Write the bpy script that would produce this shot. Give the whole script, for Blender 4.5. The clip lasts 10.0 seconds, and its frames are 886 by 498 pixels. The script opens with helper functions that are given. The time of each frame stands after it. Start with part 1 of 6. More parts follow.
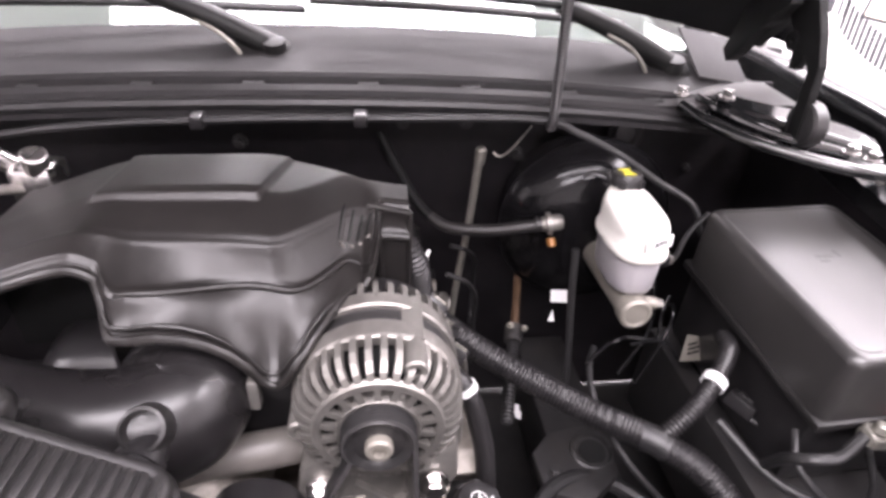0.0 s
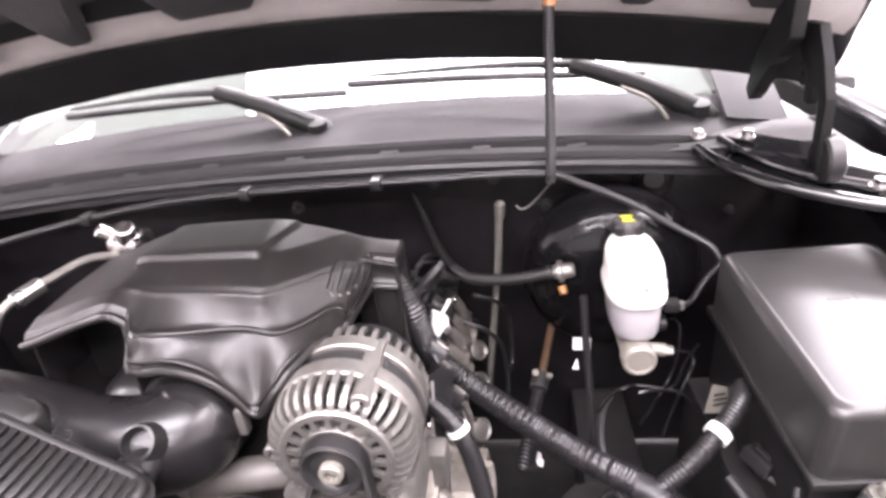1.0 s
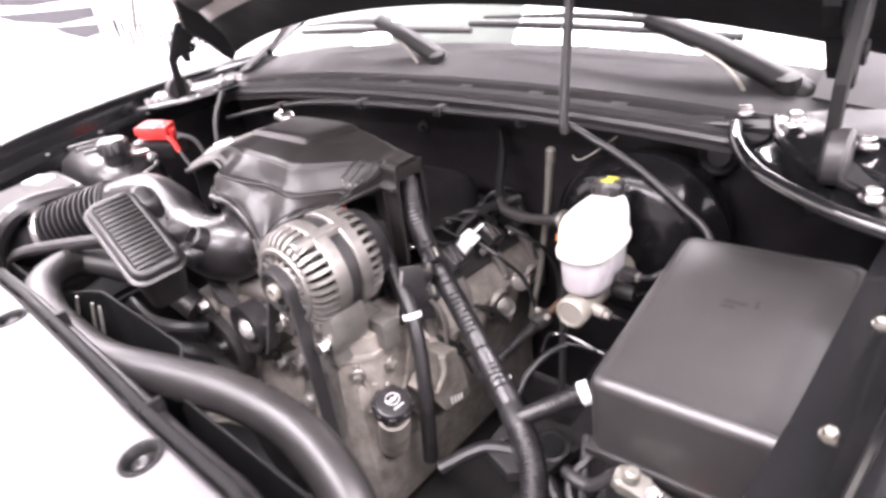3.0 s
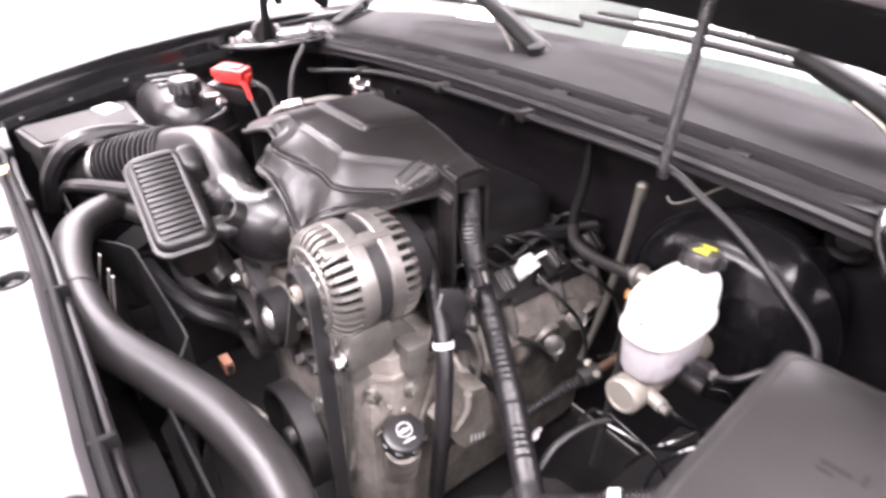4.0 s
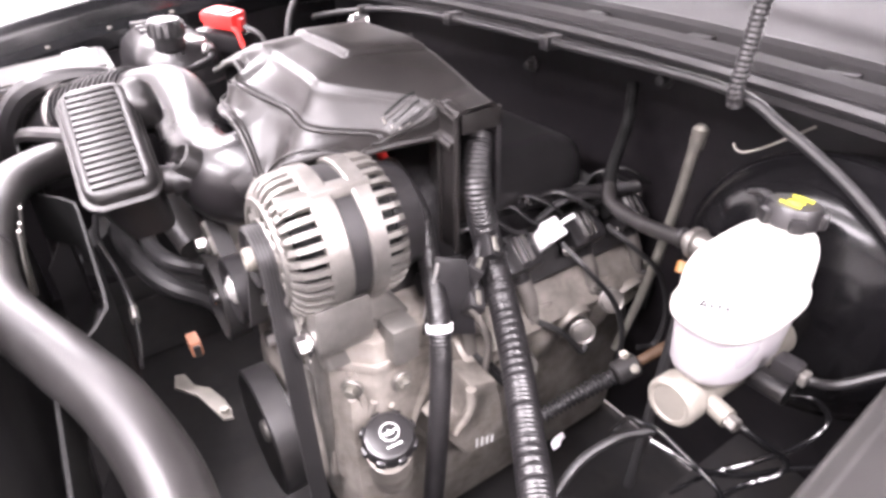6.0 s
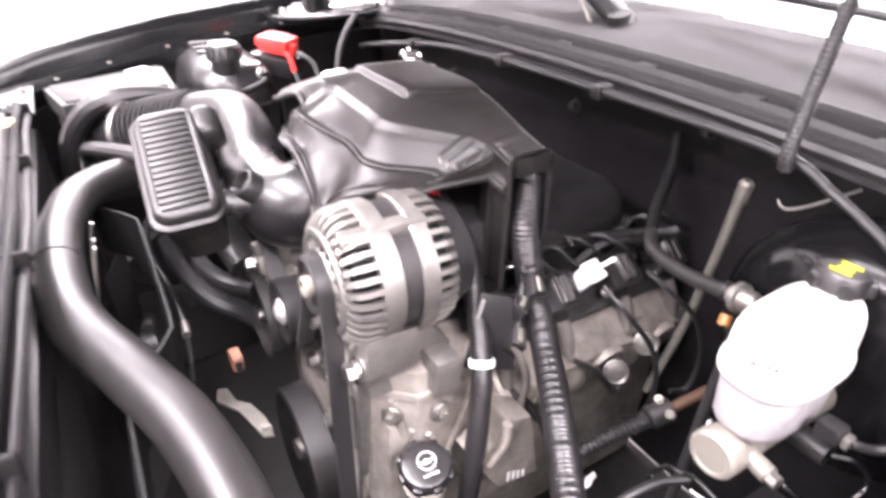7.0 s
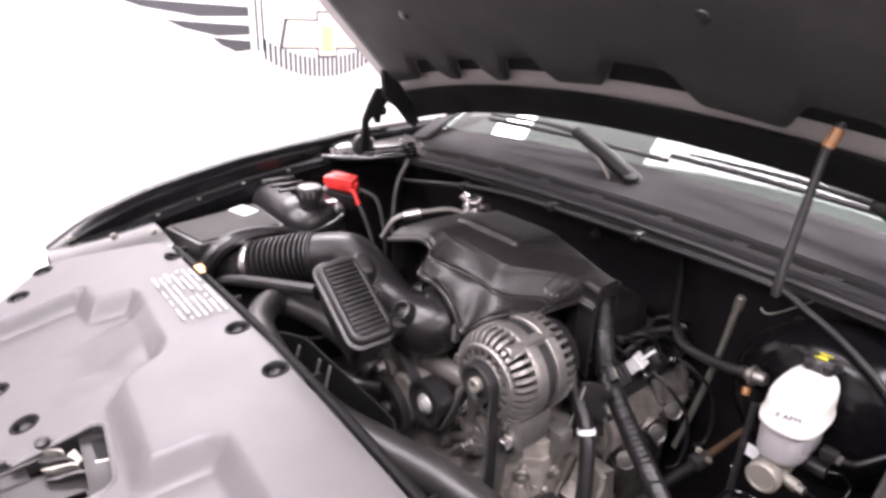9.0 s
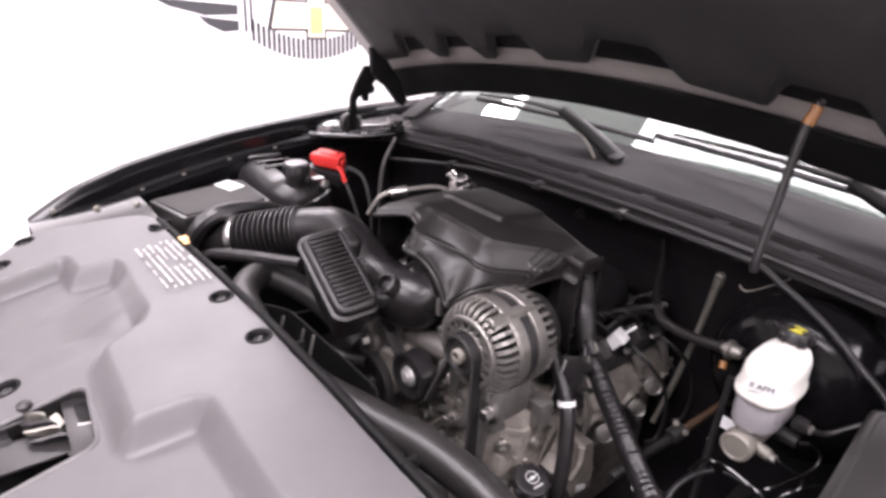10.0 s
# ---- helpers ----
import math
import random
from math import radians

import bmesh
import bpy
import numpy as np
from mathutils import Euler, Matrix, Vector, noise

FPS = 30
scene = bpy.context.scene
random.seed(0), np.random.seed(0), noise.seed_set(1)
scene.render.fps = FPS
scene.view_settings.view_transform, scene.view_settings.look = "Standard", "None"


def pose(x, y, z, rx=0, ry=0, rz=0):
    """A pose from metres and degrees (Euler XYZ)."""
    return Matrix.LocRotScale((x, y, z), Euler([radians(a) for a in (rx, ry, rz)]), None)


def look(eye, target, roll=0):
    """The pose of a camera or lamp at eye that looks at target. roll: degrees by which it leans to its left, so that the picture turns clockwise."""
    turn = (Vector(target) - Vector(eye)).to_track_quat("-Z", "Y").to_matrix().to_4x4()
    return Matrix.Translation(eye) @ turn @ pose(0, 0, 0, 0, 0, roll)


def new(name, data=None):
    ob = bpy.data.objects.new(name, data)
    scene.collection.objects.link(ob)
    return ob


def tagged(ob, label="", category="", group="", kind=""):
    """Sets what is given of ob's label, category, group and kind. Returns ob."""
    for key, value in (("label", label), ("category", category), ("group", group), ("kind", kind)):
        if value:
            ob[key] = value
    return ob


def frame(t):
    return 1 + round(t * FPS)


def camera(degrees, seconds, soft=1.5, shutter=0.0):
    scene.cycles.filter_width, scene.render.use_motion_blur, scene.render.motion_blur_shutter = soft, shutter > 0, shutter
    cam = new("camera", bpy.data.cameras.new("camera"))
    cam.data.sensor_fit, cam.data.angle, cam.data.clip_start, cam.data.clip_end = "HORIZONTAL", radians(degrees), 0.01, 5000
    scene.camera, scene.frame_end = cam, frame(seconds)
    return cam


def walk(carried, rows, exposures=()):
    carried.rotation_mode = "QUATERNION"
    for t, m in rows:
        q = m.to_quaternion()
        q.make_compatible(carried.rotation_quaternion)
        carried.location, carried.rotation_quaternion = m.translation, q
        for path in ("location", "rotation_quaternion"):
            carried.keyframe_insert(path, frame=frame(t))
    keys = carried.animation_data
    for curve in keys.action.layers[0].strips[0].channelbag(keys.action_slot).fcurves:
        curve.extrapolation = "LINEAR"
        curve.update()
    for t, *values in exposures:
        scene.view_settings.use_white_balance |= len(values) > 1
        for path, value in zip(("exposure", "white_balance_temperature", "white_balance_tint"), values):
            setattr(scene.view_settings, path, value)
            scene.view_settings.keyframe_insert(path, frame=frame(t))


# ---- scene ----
# ---------------------------------------------------------------- camera
cam = camera(75.0, 10.0, soft=3.2, shutter=0.4)
# seconds, x, y, z, rx, ry, rz
PATH = [
    (0, 0.1621, -0.1178, 1.4301, 58.64, -1.74, -6.00),
    (0.5, 0.1631, -0.1169, 1.4606, 59.18, -1.02, -3.24),
    (1, 0.3458, -0.1728, 1.4470, 64.50, 6.33, 5.89),
    (1.5, 0.4795, -0.2065, 1.4244, 67.72, 5.72, 19.05),
    (2, 0.6435, -0.3235, 1.4657, 64.96, 0.15, 26.48),
    (2.2, 0.6953, -0.3292, 1.4510, 65.19, 2.45, 28.08),
    (3.5, 0.8150, -0.0157, 1.4179, 60.79, 3.87, 48.13),
    (4, 0.7288, -0.0093, 1.4474, 59.67, -0.14, 52.17),
    (4.5, 0.6206, 0.0467, 1.4015, 59.51, -1.65, 53.70),
    (5, 0.5937, 0.0989, 1.3436, 57.24, 0.59, 55.26),
    (5.2, 0.6035, 0.1033, 1.3364, 56.66, -0.88, 54.98),
    (6.3, 0.6585, 0.0958, 1.3394, 59.14, 0.99, 55.84),
    (6.5, 0.6518, 0.0853, 1.3377, 59.82, -0.05, 56.54),
    (7, 0.6412, 0.0660, 1.3679, 59.98, -1.21, 58.66),
    (7.5, 0.7166, -0.0734, 1.4921, 66.16, -3.99, 64.77),
    (8, 0.7497, -0.1733, 1.5164, 67.96, -1.92, 63.83),
    (8.5, 0.6826, -0.2723, 1.5205, 66.82, -2.83, 51.41),
    (9, 0.6599, -0.2949, 1.5373, 67.97, -2.68, 50.80),
    (9.5, 0.6655, -0.2880, 1.5237, 67.23, -3.60, 51.17),
    (10, 0.6752, -0.2985, 1.5187, 66.81, -3.76, 50.01),]
walk(cam, [(t, pose(x, y, z, rx, ry, rz)) for t, x, y, z, rx, ry, rz in PATH],
     exposures=[(t, e, 6350, 21) for t, e in ((0.0, 0.09), (0.5, 0.40), (1.0, 0.65), (1.5, 0.83), (2.2, 0.84), (3.5, 0.62), (5.0, 0.70), (6.3, 1.15), (6.8, 1.12), (7.5, 0.87), (8.0, 0.46), (8.6, -0.12), (9.2, -0.44), (10.0, -0.67))])

# ---------------------------------------------------------------- light
world = bpy.data.worlds.new("showroom_air")
scene.world = world
world.use_nodes = True
world.node_tree.nodes["Background"].inputs["Color"].default_value = (1.0, 0.97, 0.98, 1)
world.node_tree.nodes["Background"].inputs["Strength"].default_value = 0.04


def area_lamp(name, size_x, size_y, watts, m, colour=(1, 0.96, 0.95)):
    data = bpy.data.lights.new(name, "AREA")
    data.shape, data.size, data.size_y, data.energy, data.color = "RECTANGLE", size_x, size_y, watts, colour
    ob = new(name, data)
    ob.matrix_world = m
    return ob


# rows of ceiling panels in front of, beside and above the truck
area_lamp("panel_lamp", 2.6, 0.7, 170, look((0.2, -2.6, 3.45), (0.2, -2.4, 0)))
area_lamp("panel_lamp", 2.6, 0.7, 145, look((0.2, -0.9, 3.45), (0.2, -0.8, 0)))
area_lamp("panel_lamp", 0.7, 2.6, 220, look((2.6, 0.6, 3.45), (2.6, 0.6, 0)))
area_lamp("panel_lamp", 0.7, 2.6, 250, look((-3.2, 0.6, 3.45), (-3.2, 0.6, 0)))
area_lamp("panel_lamp", 2.6, 0.5, 95, look((0.0, 1.62, 3.45), (0.0, 1.62, 0)))
area_lamp("panel_lamp", 2.6, 0.7, 150, look((0.0, 3.4, 3.45), (0.0, 3.4, 0)))
area_lamp("panel_lamp", 1.5, 0.7, 190, look((1.8, 2.6, 3.45), (1.8, 2.6, 0)))
area_lamp("panel_lamp", 2.6, 0.7, 70, look((1.3, 5.6, 3.45), (1.3, 5.6, 0)))


# ---------------------------------------------------------------- materials
def material(name, colour, rough=0.5, metal=0.0, vary=0.15, scale=40.0, bump=0.0, bump_scale=300.0,
             stain=None, stain_amount=0.0, coat=0.0, spec=0.5):
    """A procedural surface: base colour with two scales of noise, stains, grain relief."""
    m = bpy.data.materials.new(name)
    m.use_nodes = True
    nt = m.node_tree
    b = nt.nodes["Principled BSDF"]
    b.inputs["Metallic"].default_value = metal
    b.inputs["Specular IOR Level"].default_value = spec
    b.inputs["Coat Weight"].default_value = coat
    b.inputs["Coat Roughness"].default_value = 0.06
    tc = nt.nodes.new("ShaderNodeTexCoord")
    n1 = nt.nodes.new("ShaderNodeTexNoise")
    n1.inputs["Scale"].default_value, n1.inputs["Detail"].default_value = scale, 6
    n2 = nt.nodes.new("ShaderNodeTexNoise")
    n2.inputs["Scale"].default_value, n2.inputs["Detail"].default_value = scale / 7, 4
    nt.links.new(tc.outputs["Object"], n1.inputs["Vector"])
    nt.links.new(tc.outputs["Object"], n2.inputs["Vector"])
    add = nt.nodes.new("ShaderNodeMath")
    add.operation = "ADD"
    nt.links.new(n1.outputs["Fac"], add.inputs[0])
    nt.links.new(n2.outputs["Fac"], add.inputs[1])
    ramp = nt.nodes.new("ShaderNodeMapRange")
    ramp.inputs["From Min"].default_value, ramp.inputs["From Max"].default_value = 0.6, 1.4
    ramp.inputs["To Min"].default_value, ramp.inputs["To Max"].default_value = 1 - vary, 1 + vary
    nt.links.new(add.outputs[0], ramp.inputs["Value"])
    mul = nt.nodes.new("ShaderNodeMix")
    mul.data_type, mul.blend_type = "RGBA", "MULTIPLY"
    mul.inputs[0].default_value = 1
    mul.inputs[6].default_value = (*colour, 1)
    nt.links.new(ramp.outputs[0], mul.inputs[7])
    last = mul.outputs[2]
    if stain:
        n3 = nt.nodes.new("ShaderNodeTexNoise")
        n3.inputs["Scale"].default_value, n3.inputs["Detail"].default_value = scale / 3, 8
        n3.inputs["Roughness"].default_value = 0.7
        nt.links.new(tc.outputs["Object"], n3.inputs["Vector"])
        r3 = nt.nodes.new("ShaderNodeMapRange")
        r3.inputs["From Min"].default_value, r3.inputs["From Max"].default_value = 0.5, 0.68
        r3.inputs["To Max"].default_value = stain_amount
        nt.links.new(n3.outputs["Fac"], r3.inputs["Value"])
        mx = nt.nodes.new("ShaderNodeMix")
        mx.data_type = "RGBA"
        nt.links.new(r3.outputs[0], mx.inputs[0])
        nt.links.new(last, mx.inputs[6])
        mx.inputs[7].default_value = (*stain, 1)
        last = mx.outputs[2]
    nt.links.new(last, b.inputs["Base Color"])
    rr = nt.nodes.new("ShaderNodeMapRange")
    rr.inputs["From Min"].default_value, rr.inputs["From Max"].default_value = 0.3, 0.7
    rr.inputs["To Min"].default_value = max(0.02, rough * 0.85)
    rr.inputs["To Max"].default_value = min(1, rough * 1.15)
    nt.links.new(n2.outputs["Fac"], rr.inputs["Value"])
    nt.links.new(rr.outputs[0], b.inputs["Roughness"])
    if bump:
        n4 = nt.nodes.new("ShaderNodeTexNoise")
        n4.inputs["Scale"].default_value, n4.inputs["Detail"].default_value = bump_scale, 3
        nt.links.new(tc.outputs["Object"], n4.inputs["Vector"])
        bp = nt.nodes.new("ShaderNodeBump")
        bp.inputs["Strength"].default_value, bp.inputs["Distance"].default_value = bump, 0.001
        nt.links.new(n4.outputs["Fac"], bp.inputs["Height"])
        nt.links.new(bp.outputs[0], b.inputs["Normal"])
    return m


def glass_material(name, tint, rough=0.0):
    m = bpy.data.materials.new(name)
    m.use_nodes = True
    b = m.node_tree.nodes["Principled BSDF"]
    b.inputs["Base Color"].default_value = (*tint, 1)
    b.inputs["Roughness"].default_value = rough
    b.inputs["Transmission Weight"].default_value = 1
    b.inputs["IOR"].default_value = 1.45
    return m


def lamp_material(name, strength):
    m = bpy.data.materials.new(name)
    m.use_nodes = True
    b = m.node_tree.nodes["Principled BSDF"]
    b.inputs["Base Color"].default_value = (0.9, 0.9, 0.9, 1)
    b.inputs["Emission Color"].default_value = (1, 0.97, 0.96, 1)
    b.inputs["Emission Strength"].default_value = strength
    return m


LID = material("satin_lid_plastic", (0.038, 0.036, 0.0345), 0.66, vary=0.2, stain=(0.06, 0.056, 0.050), stain_amount=0.4, spec=0.2)
FUSELID = material("smooth_lid_plastic", (0.022, 0.021, 0.0205), 0.38, vary=0.12, stain=(0.035, 0.033, 0.031), stain_amount=0.2, spec=0.55)
PLASTIC = material("black_plastic", (0.013, 0.0122, 0.0128), 0.33, bump=0.08, bump_scale=900, vary=0.3)
COVER = material("grained_black_plastic", (0.012, 0.0112, 0.0112), 0.41, bump=0.09, bump_scale=1100, vary=0.25, stain=(0.04, 0.038, 0.035), stain_amount=0.15)
ECOVER = material("matt_moulded_plastic", (0.0115, 0.0104, 0.0100), 0.35, bump=0.09, bump_scale=1100, vary=0.25, stain=(0.030, 0.027, 0.025), stain_amount=0.15, spec=0.34)
SHROUD = material("charcoal_plastic", (0.086, 0.0815, 0.0840), 0.42, bump=0.1, bump_scale=1300, vary=0.08, stain=(0.105, 0.0995, 0.1025), stain_amount=0.25)
RUBBER = material("black_rubber", (0.013, 0.0125, 0.013), 0.45, bump=0.15, bump_scale=500, vary=0.3)
HOSE = material("satin_rubber", (0.017, 0.0158, 0.0155), 0.42, bump=0.12, bump_scale=600, vary=0.25, stain=(0.04, 0.037, 0.034), stain_amount=0.15)
DUCTM = material("glossy_moulded_plastic", (0.0090, 0.0082, 0.0086), 0.30, bump=0.05, bump_scale=800, vary=0.25, spec=0.40)
BELT = material("belt_rubber", (0.035, 0.033, 0.033), 0.55, bump=0.2, bump_scale=400, vary=0.25)
PAINT = material("black_paint", (0.006, 0.006, 0.0065), 0.20, coat=0.22, vary=0.1, spec=0.35)
BOOST = material("booster_black_paint", (0.005, 0.0047, 0.0052), 0.17, vary=0.2, spec=0.2)
GLOSS = material("glossy_black_paint", (0.006, 0.006, 0.0065), 0.16, coat=0.6, vary=0.1)
UNDER = material("bay_black_paint", (0.008, 0.0070, 0.0080), 0.40, spec=0.26, vary=0.35, bump=0.12, bump_scale=120, stain=(0.03, 0.027, 0.025), stain_amount=0.2)
DARK = material("dark_metal", (0.018, 0.0172, 0.0175), 0.45, metal=0.1, vary=0.4, stain=(0.045, 0.038, 0.033), stain_amount=0.3)
ALLOY = material("cast_aluminium", (0.22, 0.210, 0.196), 0.42, metal=0.75, vary=0.25, scale=60, bump=0.45, bump_scale=420, stain=(0.17, 0.155, 0.14), stain_amount=0.5)
BLOCK = material("weathered_aluminium", (0.275, 0.252, 0.226), 0.55, metal=0.35, vary=0.4, scale=45, bump=0.6, bump_scale=300, stain=(0.085, 0.072, 0.057), stain_amount=0.65)
# boot rubber; also darkens the metal pump neck in place of shade
BOOT = material("grey_boot_and_shade", (0.10, 0.092, 0.084), 0.5, vary=0.3)
DASH = material("grey_dashboard_vinyl", (0.075, 0.073, 0.071), 0.5, vary=0.1)
SEATM = material("grey_seat_cloth", (0.10, 0.097, 0.092), 0.85, vary=0.15, bump=0.3, bump_scale=500)
LATCHM = material("greasy_dark_steel", (0.030, 0.028, 0.029), 0.38, metal=0.4, vary=0.35, stain=(0.03, 0.027, 0.025), stain_amount=0.5)
STEEL = material("bright_steel", (0.6, 0.58, 0.57), 0.28, metal=1.0, vary=0.15, bump=0.2, bump_scale=200)
CLAMP = material("zinc_plated_steel", (0.42, 0.41, 0.395), 0.36, metal=0.55, vary=0.2)
TUBING = material("galvanised_tube", (0.24, 0.23, 0.205), 0.42, metal=0.7, vary=0.3, stain=(0.12, 0.105, 0.08), stain_amount=0.4)
WHITE = material("milky_plastic", (0.66, 0.645, 0.60), 0.33, vary=0.05, bump=0.1, bump_scale=250)
MILKY = material("translucent_plastic", (0.32, 0.305, 0.315), 0.28, vary=0.08)
FADED = material("faded_print", (0.42, 0.41, 0.40), 0.5, vary=0.25, scale=300)
PAPER = material("white_label", (0.70, 0.70, 0.70), 0.5, vary=0.05)
WIPER = material("wiper_black_paint", (0.008, 0.008, 0.008), 0.5, vary=0.2, spec=0.25)
# dead black: print and dull parts, and painted shade in uncut openings
INK_SHADE = material("black_ink_and_shade", (0.006, 0.006, 0.006), 0.6, vary=0.05, spec=0.15)
YELLOW = material("yellow_ink", (0.52, 0.47, 0.03), 0.45, vary=0.1)
RED = material("red_plastic", (0.62, 0.035, 0.03), 0.33, vary=0.12)
ORANGE = material("amber_tape", (0.24, 0.105, 0.03), 0.4, vary=0.3)
TERRA = material("terracotta_plastic", (0.30, 0.13, 0.075), 0.5, vary=0.2)
BROWN = material("rusty_metal", (0.055, 0.030, 0.015), 0.6, vary=0.4, stain=(0.06, 0.03, 0.018), stain_amount=0.7)
TAN = material("tan_casting", (0.20, 0.186, 0.162), 0.45, metal=0.3, vary=0.2, bump=0.2)
LINER = material("hood_liner_felt", (0.012, 0.0108, 0.0112), 0.8, vary=0.25, scale=25, bump=0.7, bump_scale=260, stain=(0.04, 0.036, 0.036), stain_amount=0.3)
INNER = material("hood_inner_paint", (0.25, 0.23, 0.22), 0.42, vary=0.12, stain=(0.2, 0.18, 0.17), stain_amount=0.3)
COWLM = material("cowl_plastic", (0.0170, 0.0160, 0.0167), 0.68, vary=0.15, bump=0.15, bump_scale=700, spec=0.3)
GLASS = glass_material("green_tinted_glass", (0.75, 0.85, 0.80))
FLOORM = material("pale_floor_tile", (0.72, 0.70, 0.69), 0.25, vary=0.05, scale=8)
WALLM = material("white_wall_paint", (0.82, 0.81, 0.81), 0.6, vary=0.03, scale=6)
SIGNM = material("dark_sign_vinyl", (0.035, 0.035, 0.04), 0.5, vary=0.1)
GOLD = material("gold_sign_vinyl", (0.85, 0.50, 0.20), 0.45, vary=0.15)
CREAM = material("cream_sign_vinyl", (0.85, 0.74, 0.60), 0.45, vary=0.1)
LAMPM = lamp_material("lamp_diffuser", 6.0)


# ---------------------------------------------------------------- mesh tools
def finish(name, bm, mat, smooth=35):
    me = bpy.data.meshes.new(name)
    bmesh.ops.recalc_face_normals(bm, faces=bm.faces)
    bm.to_mesh(me)
    bm.free()
    me.materials.append(mat)
    if smooth:
        me.shade_smooth()
        me.set_sharp_from_angle(angle=radians(smooth))
    return me


def part(name, bm, mat, parent=None, label="", smooth=35):
    ob = new(name, finish(name, bm, mat, smooth))
    ob.parent = parent
    if parent is not None:
        ob.matrix_parent_inverse = base_matrix(parent).inverted()
    if label:
        ob["label"] = label
    return ob


def stacked_box(rows, cx):
    """An upholstered block through rounded outlines: rows of z, half width, half depth, y."""
    bm = bmesh.new()
    rings = []
    for z, w, d, y in rows:
        ring = []
        for k in range(32):
            c, q = math.cos(2 * math.pi * k / 32), math.sin(2 * math.pi * k / 32)
            ring.append(bm.verts.new((cx + w * math.copysign(abs(c) ** 0.5, c), y + d * math.copysign(abs(q) ** 0.5, q), z)))
        rings.append(ring)
    for a, b in zip(rings, rings[1:]):
        for k in range(32):
            n = (k + 1) % 32
            bm.faces.new((a[k], a[n], b[n], b[k]))
    bm.faces.new(rings[0])
    bm.faces.new(rings[-1])
    return bm


def base_matrix(ob):
    m = ob.matrix_basis.copy()
    if ob.parent is not None:
        m = base_matrix(ob.parent) @ ob.matrix_parent_inverse @ m
    return m


def thing(name, at, label, category, group="", kind=""):
    ob = new(name)
    ob.empty_display_size = 0.02
    ob.location = at
    return tagged(ob, label, category, group, kind)


def add_box(bm, lo, hi, bevel=0.0, m=None, segments=2):
    r = bmesh.ops.create_cube(bm, size=1)
    vs = r["verts"]
    c = [(a + b) / 2 for a, b in zip(lo, hi)]
    s = [b - a for a, b in zip(lo, hi)]
    bmesh.ops.transform(bm, matrix=Matrix.Translation(c) @ Matrix.Diagonal((*s, 1)), verts=vs)
    if bevel:
        es = list({e for v in vs for e in v.link_edges})
        r = bmesh.ops.bevel(bm, geom=es, offset=bevel, segments=segments, affect="EDGES", profile=0.6)
        vs = list({v for f in r["faces"] for v in f.verts} | {v for v in vs if v.is_valid})
        seen, stack = set(vs), list(vs)
        while stack:
            v = stack.pop()
            for e in v.link_edges:
                o = e.other_vert(v)
                if o not in seen:
                    seen.add(o)
                    stack.append(o)
        vs = list(seen)
    if m is not None:
        bmesh.ops.transform(bm, matrix=m, verts=vs)
    return vs


def box(lo, hi, bevel=0.0, m=None, segments=2):
    bm = bmesh.new()
    add_box(bm, lo, hi, bevel, m, segments)
    return bm


def frame_along(d):
    d = Vector(d).normalized()
    up = Vector((0, 0, 1)) if abs(d.z) < 0.9 else Vector((0, 1, 0))
    u = d.cross(up).normalized()
    return u, u.cross(d).normalized(), d


def add_lathe(bm, origin, axis, profile, seg=24):
    """A turned shape: profile rows (distance along the axis, radius)."""
    u, v, d = frame_along(axis)
    o = Vector(origin)
    rings = []
    for h, r in profile:
        if r < 1e-6:
            rings.append([bm.verts.new(o + d * h)])
        else:
            rings.append([bm.verts.new(o + d * h + (u * math.cos(a) + v * math.sin(a)) * r)
                          for a in (2 * math.pi * k / seg for k in range(seg))])
    for a, b in zip(rings, rings[1:]):
        for k in range(seg):
            q = (k + 1) % seg
            if len(a) == 1 and len(b) == 1:
                continue
            if len(a) == 1:
                bm.faces.new((a[0], b[k], b[q]))
            elif len(b) == 1:
                bm.faces.new((a[k], a[q], b[0]))
            else:
                bm.faces.new((a[k], a[q], b[q], b[k]))


def lathe(origin, axis, profile, seg=24):
    bm = bmesh.new()
    add_lathe(bm, origin, axis, profile, seg)
    return bm


def disc(origin, axis, r, h, seg=24, bevel=0.0):
    b = bevel or min(r, h) * 0.15
    return lathe(origin, axis, [(0, 0), (0, r - b), (b, r), (h - b, r), (h, r - b), (h, 0)], seg)


def spline(pts, n=10):
    """Points along a smooth curve through pts."""
    p = [Vector(a) for a in pts]
    p = [p[0] * 2 - p[1]] + p + [p[-1] * 2 - p[-2]]
    out = []
    for i in range(1, len(p) - 2):
        a, b, c, d = p[i - 1:i + 3]
        for k in range(n):
            t = k / n
            out.append(0.5 * ((2 * b) + (c - a) * t + (2 * a - 5 * b + 4 * c - d) * t * t + (3 * b - a - 3 * c + d) * t ** 3))
    out.append(p[-2])
    return out


